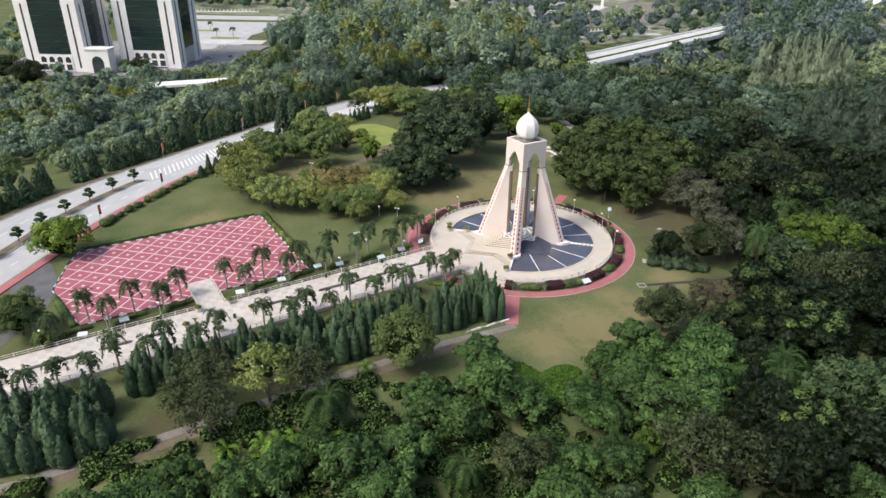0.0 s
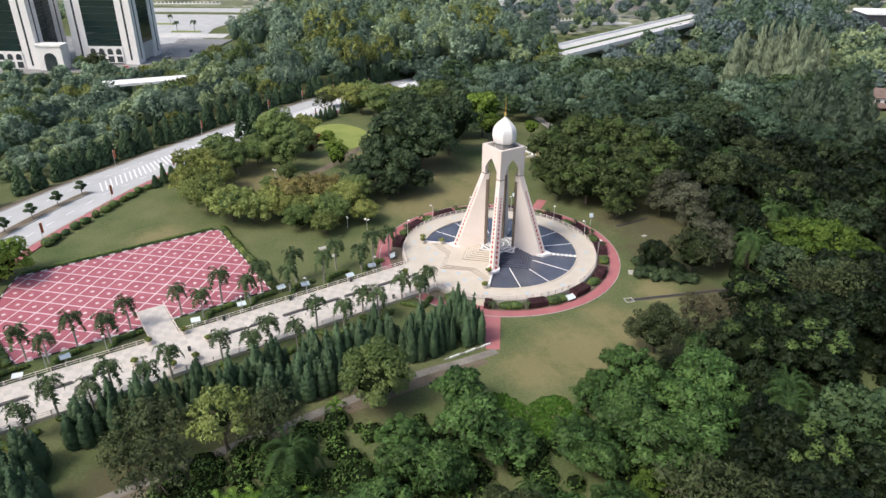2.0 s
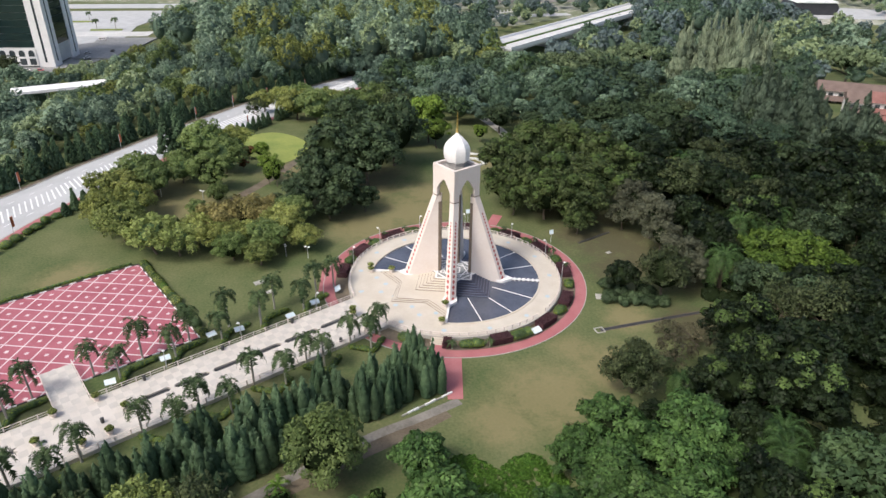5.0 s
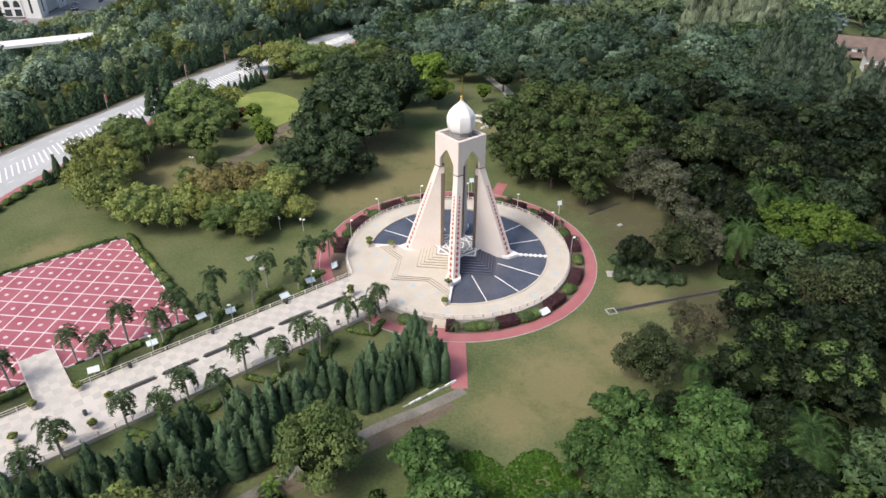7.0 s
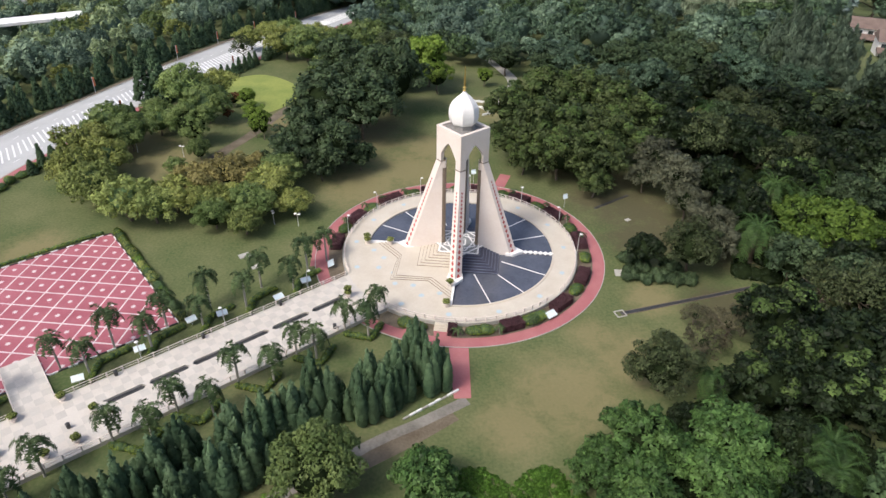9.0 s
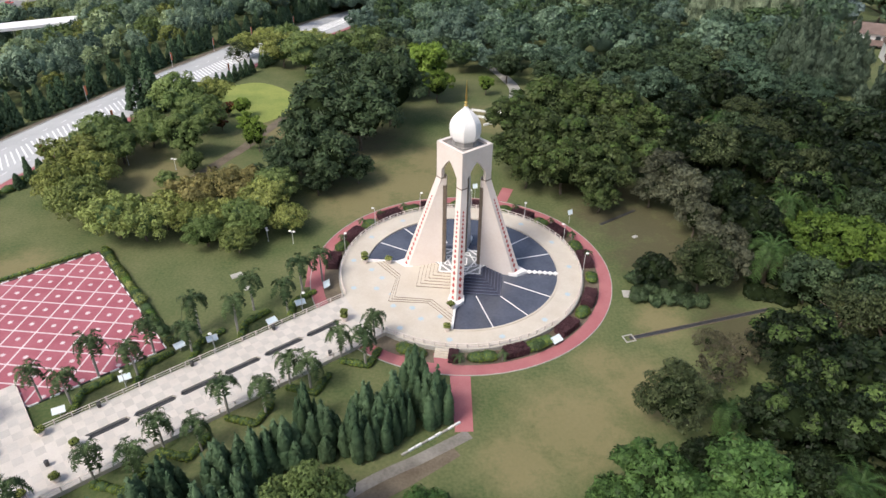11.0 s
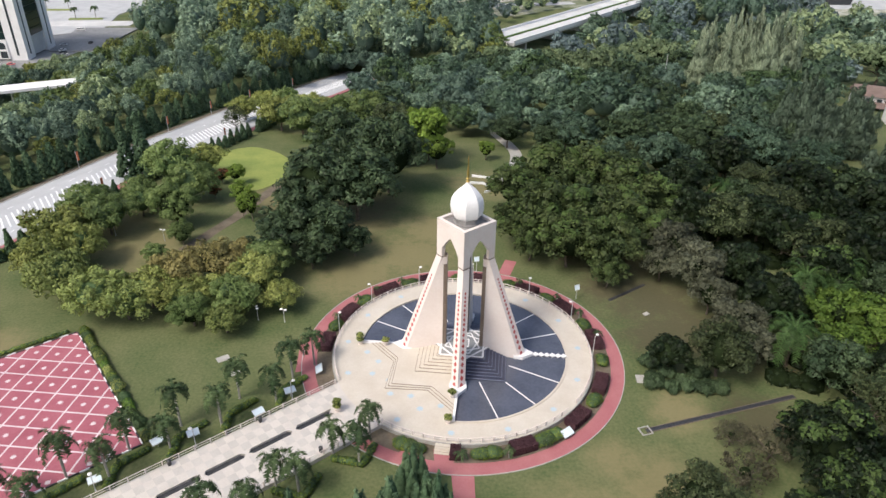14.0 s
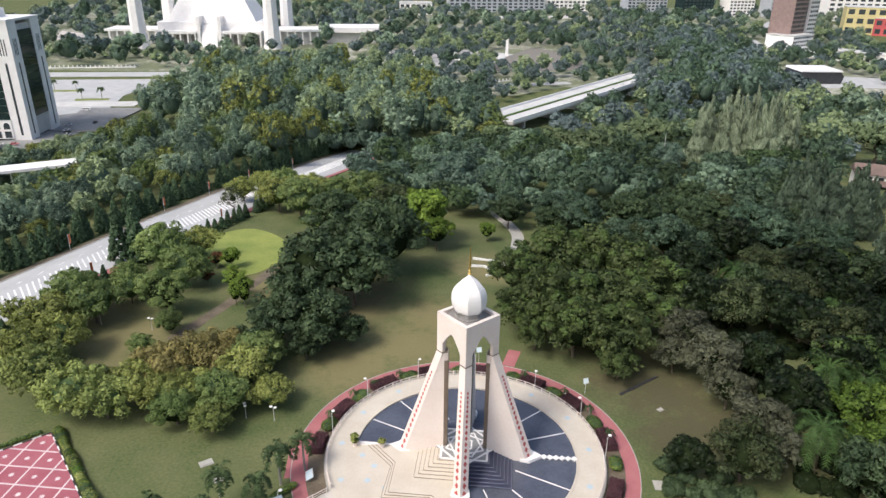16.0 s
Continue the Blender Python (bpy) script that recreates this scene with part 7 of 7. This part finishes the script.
def block(name, x, y, w, d, h, turn, wall, label, floors=8, cols=9, category="building", roof=None, pane=M_WINDOW):
    ob = thing(name, x, y, ground_z(x, y), label, category, "", turn)
    bm = bm_new()
    slab(bm, -w / 2, w / 2, -d / 2, d / 2, -2, h)
    part("wall", bm, wall, ob)
    bm = bm_new()
    slab(bm, -w / 2 - 0.5, w / 2 + 0.5, -d / 2 - 0.5, d / 2 + 0.5, h, h + 1.0)
    part("roof", bm, roof or M_CITY, ob)
    fh = h / floors
    windows(ob, "window", w / cols * 0.62, fh * 0.55, [(-w / 2 + w * (i + 0.5) / cols, -d / 2, fh * (k + 0.25)) for k in range(floors) for i in range(cols)], pane)
    return ob


M_BRICK = mat("brown tile wall", (0.20, 0.14, 0.13), (0.28, 0.20, 0.18), 0.7, 0.3, 2.0, 0.05)
M_BLUEGREY = mat("blue-grey cladding", (0.300, 0.325, 0.360), (0.420, 0.440, 0.470), 0.6, 0.1, 1.0, 0.03)
M_YELLOW = mat("yellow painted wall", (0.50, 0.43, 0.20), (0.60, 0.52, 0.27), 0.7, 0.2, 2.0, 0.03)
M_SHED = mat("black metal cladding", (0.02, 0.022, 0.025), (0.04, 0.04, 0.045), 0.5, 0.3, 2.0, 0.05)
block("high_rise", 461, 772, 31, 28, 110, 34, M_BRICK, "tall brown and white tower block", 22, 9, "tower block")
block("high_rise", 490, 794, 20, 28, 112, 34, M_WHITE, "tall white wing of a tower block", 22, 4, "tower block")
block("low_block", 462, 762, 48, 34, 18, 34, M_WHITE, "white base building under the tower block", 4, 9)
block("shop_building", 690, 950, 80, 40, 38, -25, M_YELLOW, "yellow and red commercial building", 3, 6)
block("shop_building", 712, 934, 56, 40, 24, -25, M_REDWALL, "red front of a commercial building", 2, 5)
block("office_block", 180, 1360, 190, 40, 36, 4, M_BLUEGREY, "long pale office block far off", 6, 18)
block("office_block", 330, 1400, 90, 40, 34, 4, M_WHITE, "white office block far off", 5, 10)
block("office_block", 470, 1330, 80, 40, 70, 4, M_BLUEGREY, "pale ribbed office block far off", 12, 10)
block("office_block", 560, 1300, 60, 40, 60, 4, M_GLASS, "blue glass office block far off", 10, 8)
block("office_block", 640, 1290, 50, 40, 80, 4, M_WHITE, "white ribbed office block far off", 14, 7)
block("office_block", 720, 1250, 90, 40, 44, 4, M_BLUEGREY, "pale office block far off", 6, 10)
block("office_block", 830, 1180, 150, 40, 40, -10, M_WHITE, "long white banded office block", 5, 12)
block("office_block", 20, 1290, 60, 50, 20, 0, M_WHITE, "low white building far off", 2, 6)
block("office_block", -330, 1180, 70, 50, 60, 0, M_CITY, "pale tower among far trees", 14, 8)
block("low_block", 500, 640, 110, 24, 10, -55, M_WHITE, "low white colonnaded building", 1, 16)
block("park_pavilion", -20, 560, 36, 20, 6, 15, M_SIGN, "low pavilion with a pale roof in the park", 1, 6, "pavilion")
ob = thing("dark_hall", 362, 520, -38, "black clad hall with a pale curved roof", "hall", turn=-4)
bm = bm_new()
loft(bm, [[(-18.5, y, 0), (18.5, y, 0), (20.5, y, 6.5), (17, y, 11), (-17, y, 11), (-20, y, 6.5)] for y in (0, 30)])
bmesh.ops.recalc_face_normals(bm, faces=bm.faces)
part("hull", bm, M_SHED, ob)
bm = bm_new()
loft(bm, [[(-18.5, y, 10.7), (18.5, y, 10.7), (17, y, 12.2), (-17, y, 12.2)] for y in (-1, 31)])
bmesh.ops.recalc_face_normals(bm, faces=bm.faces)
part("roof", bm, M_PAINT, ob)
ob = thing("obelisk", 108, 698, -38, "slim white obelisk in the park", "obelisk")
bm = bm_new()
loft(bm, [[(s, s, z), (-s, s, z), (-s, -s, z), (s, -s, z)] for s, z in ((1.6, 0), (1.2, 16), (0.2, 18))])
part("shaft", bm, M_WHITE, ob)


def terrace_house(x, y, z, turn, roof, n, label):
    ob = thing("row_house", x, y, z, label, "house", "row houses", turn)
    w = 6.5
    for k in range(n):
        bm = bm_new()
        slab(bm, k * w, k * w + w - 0.05, 0, 9, -3, 5.6)
        body = part("house_wall", bm, M_WHITE, ob)
        for px in (1.6, 4.6):
            for pz in (0.8, 3.4):
                bm = bm_new()
                slab(bm, -0.8, 0.8, -0.08, 0.1, 0, 1.3)
                part("window", bm, M_WINDOW, body).matrix_basis = Matrix.Translation((k * w + px, 0, pz))
    bm = bm_new()
    loft(bm, [[(-0.6, -1.0, 5.5), (n * w + 0.6, -1.0, 5.5), (n * w + 0.6, 10, 5.5), (-0.6, 10, 5.5)], [(-0.4, 4.3, 8.2), (n * w + 0.4, 4.3, 8.2), (n * w + 0.4, 4.7, 8.2), (-0.4, 4.7, 8.2)]])
    part("roof", bm, roof, ob)
    bm = bm_new()
    loft(bm, [[(-0.4, -4.0, 2.4), (n * w + 0.4, -4.0, 2.4), (n * w + 0.4, 0.0, 2.6), (-0.4, 0.0, 2.6)], [(-0.4, -4.0, 2.6), (n * w + 0.4, -4.0, 2.6), (n * w + 0.4, 0.0, 3.6), (-0.4, 0.0, 3.6)]])
    part("porch_roof", bm, roof, ob)


terrace_house(151, 147, -10.4, -25, M_BROWNROOF, 9, "row of white houses under a brown tiled roof")
terrace_house(146, 120, -7.6, -24, M_BROWNROOF, 1, "small white house under a brown tiled roof")
terrace_house(153, 117, -7.0, -24, M_ROOFTILE, 1, "small white house under a red tiled roof")
terrace_house(160, 114, -6.8, -24, M_BROWNROOF, 3, "row of white houses under a brown tiled roof")
terrace_house(128, 76, -3.0, -20, M_ROOFTILE, 2, "pair of white houses under a red tiled roof")
ob = thing("blue_shed", 98, 188, -17, "small shed with a bright blue roof in the wood", "shed", turn=10)
bm = bm_new()
slab(bm, -3.5, 3.5, -2.5, 2.5, 0, 2.6)
part("wall", bm, M_WHITE, ob)
M_BLUE = mat("bright blue sheet", (0.05, 0.22, 0.45), (0.08, 0.30, 0.55), 0.5, 0.5, 3.0, 0.0)
bm = bm_new()
loft(bm, [[(-4, -3, 2.6), (4, -3, 2.6), (4, 3, 2.6), (-4, 3, 2.6)], [(-4, -0.2, 3.6), (4, -0.2, 3.6), (4, 0.2, 3.6), (-4, 0.2, 3.6)]])
part("roof", bm, M_BLUE, ob)
ob = thing("mast", 104, 205, ground_z(104, 205), "thin pale mast above the trees", "mast")
bm = bm_new()
tube(bm, (0, 0, 0), (0, 0, 14), 0.22, 0.12, 6)
part("pole", bm, M_STEEL, ob)


# planted islands and palms on the wide road before the mosque
flat_area("verge_island", [(-302, 484), (-262, 486), (-262, 492), (-302, 491)], 0.55, M_LAWN, "grass island on the wide road", "verge")
flat_area("verge_island", [(-250, 448), (-226, 450), (-228, 456), (-252, 455)], 0.6, M_LAWN, "grass island on the wide road", "verge")
roadside_palm = palm_kind("roadside_palm", "tall palm on a grass island of the wide road", "palms on the wide road", [palm_meshes(95 + k, 7.5, 0.2, 13, 3.0, 0.66, 0.95, 0.8, M_PALM, M_PALMBARK, 0.2) for k in range(2)])
for x, y in ((-296, 488), (-282, 488), (-266, 489), (-246, 452), (-232, 453), (-318, 500)):
    roadside_palm(x, y, rs, rs.uniform(0.9, 1.15), -37.5)
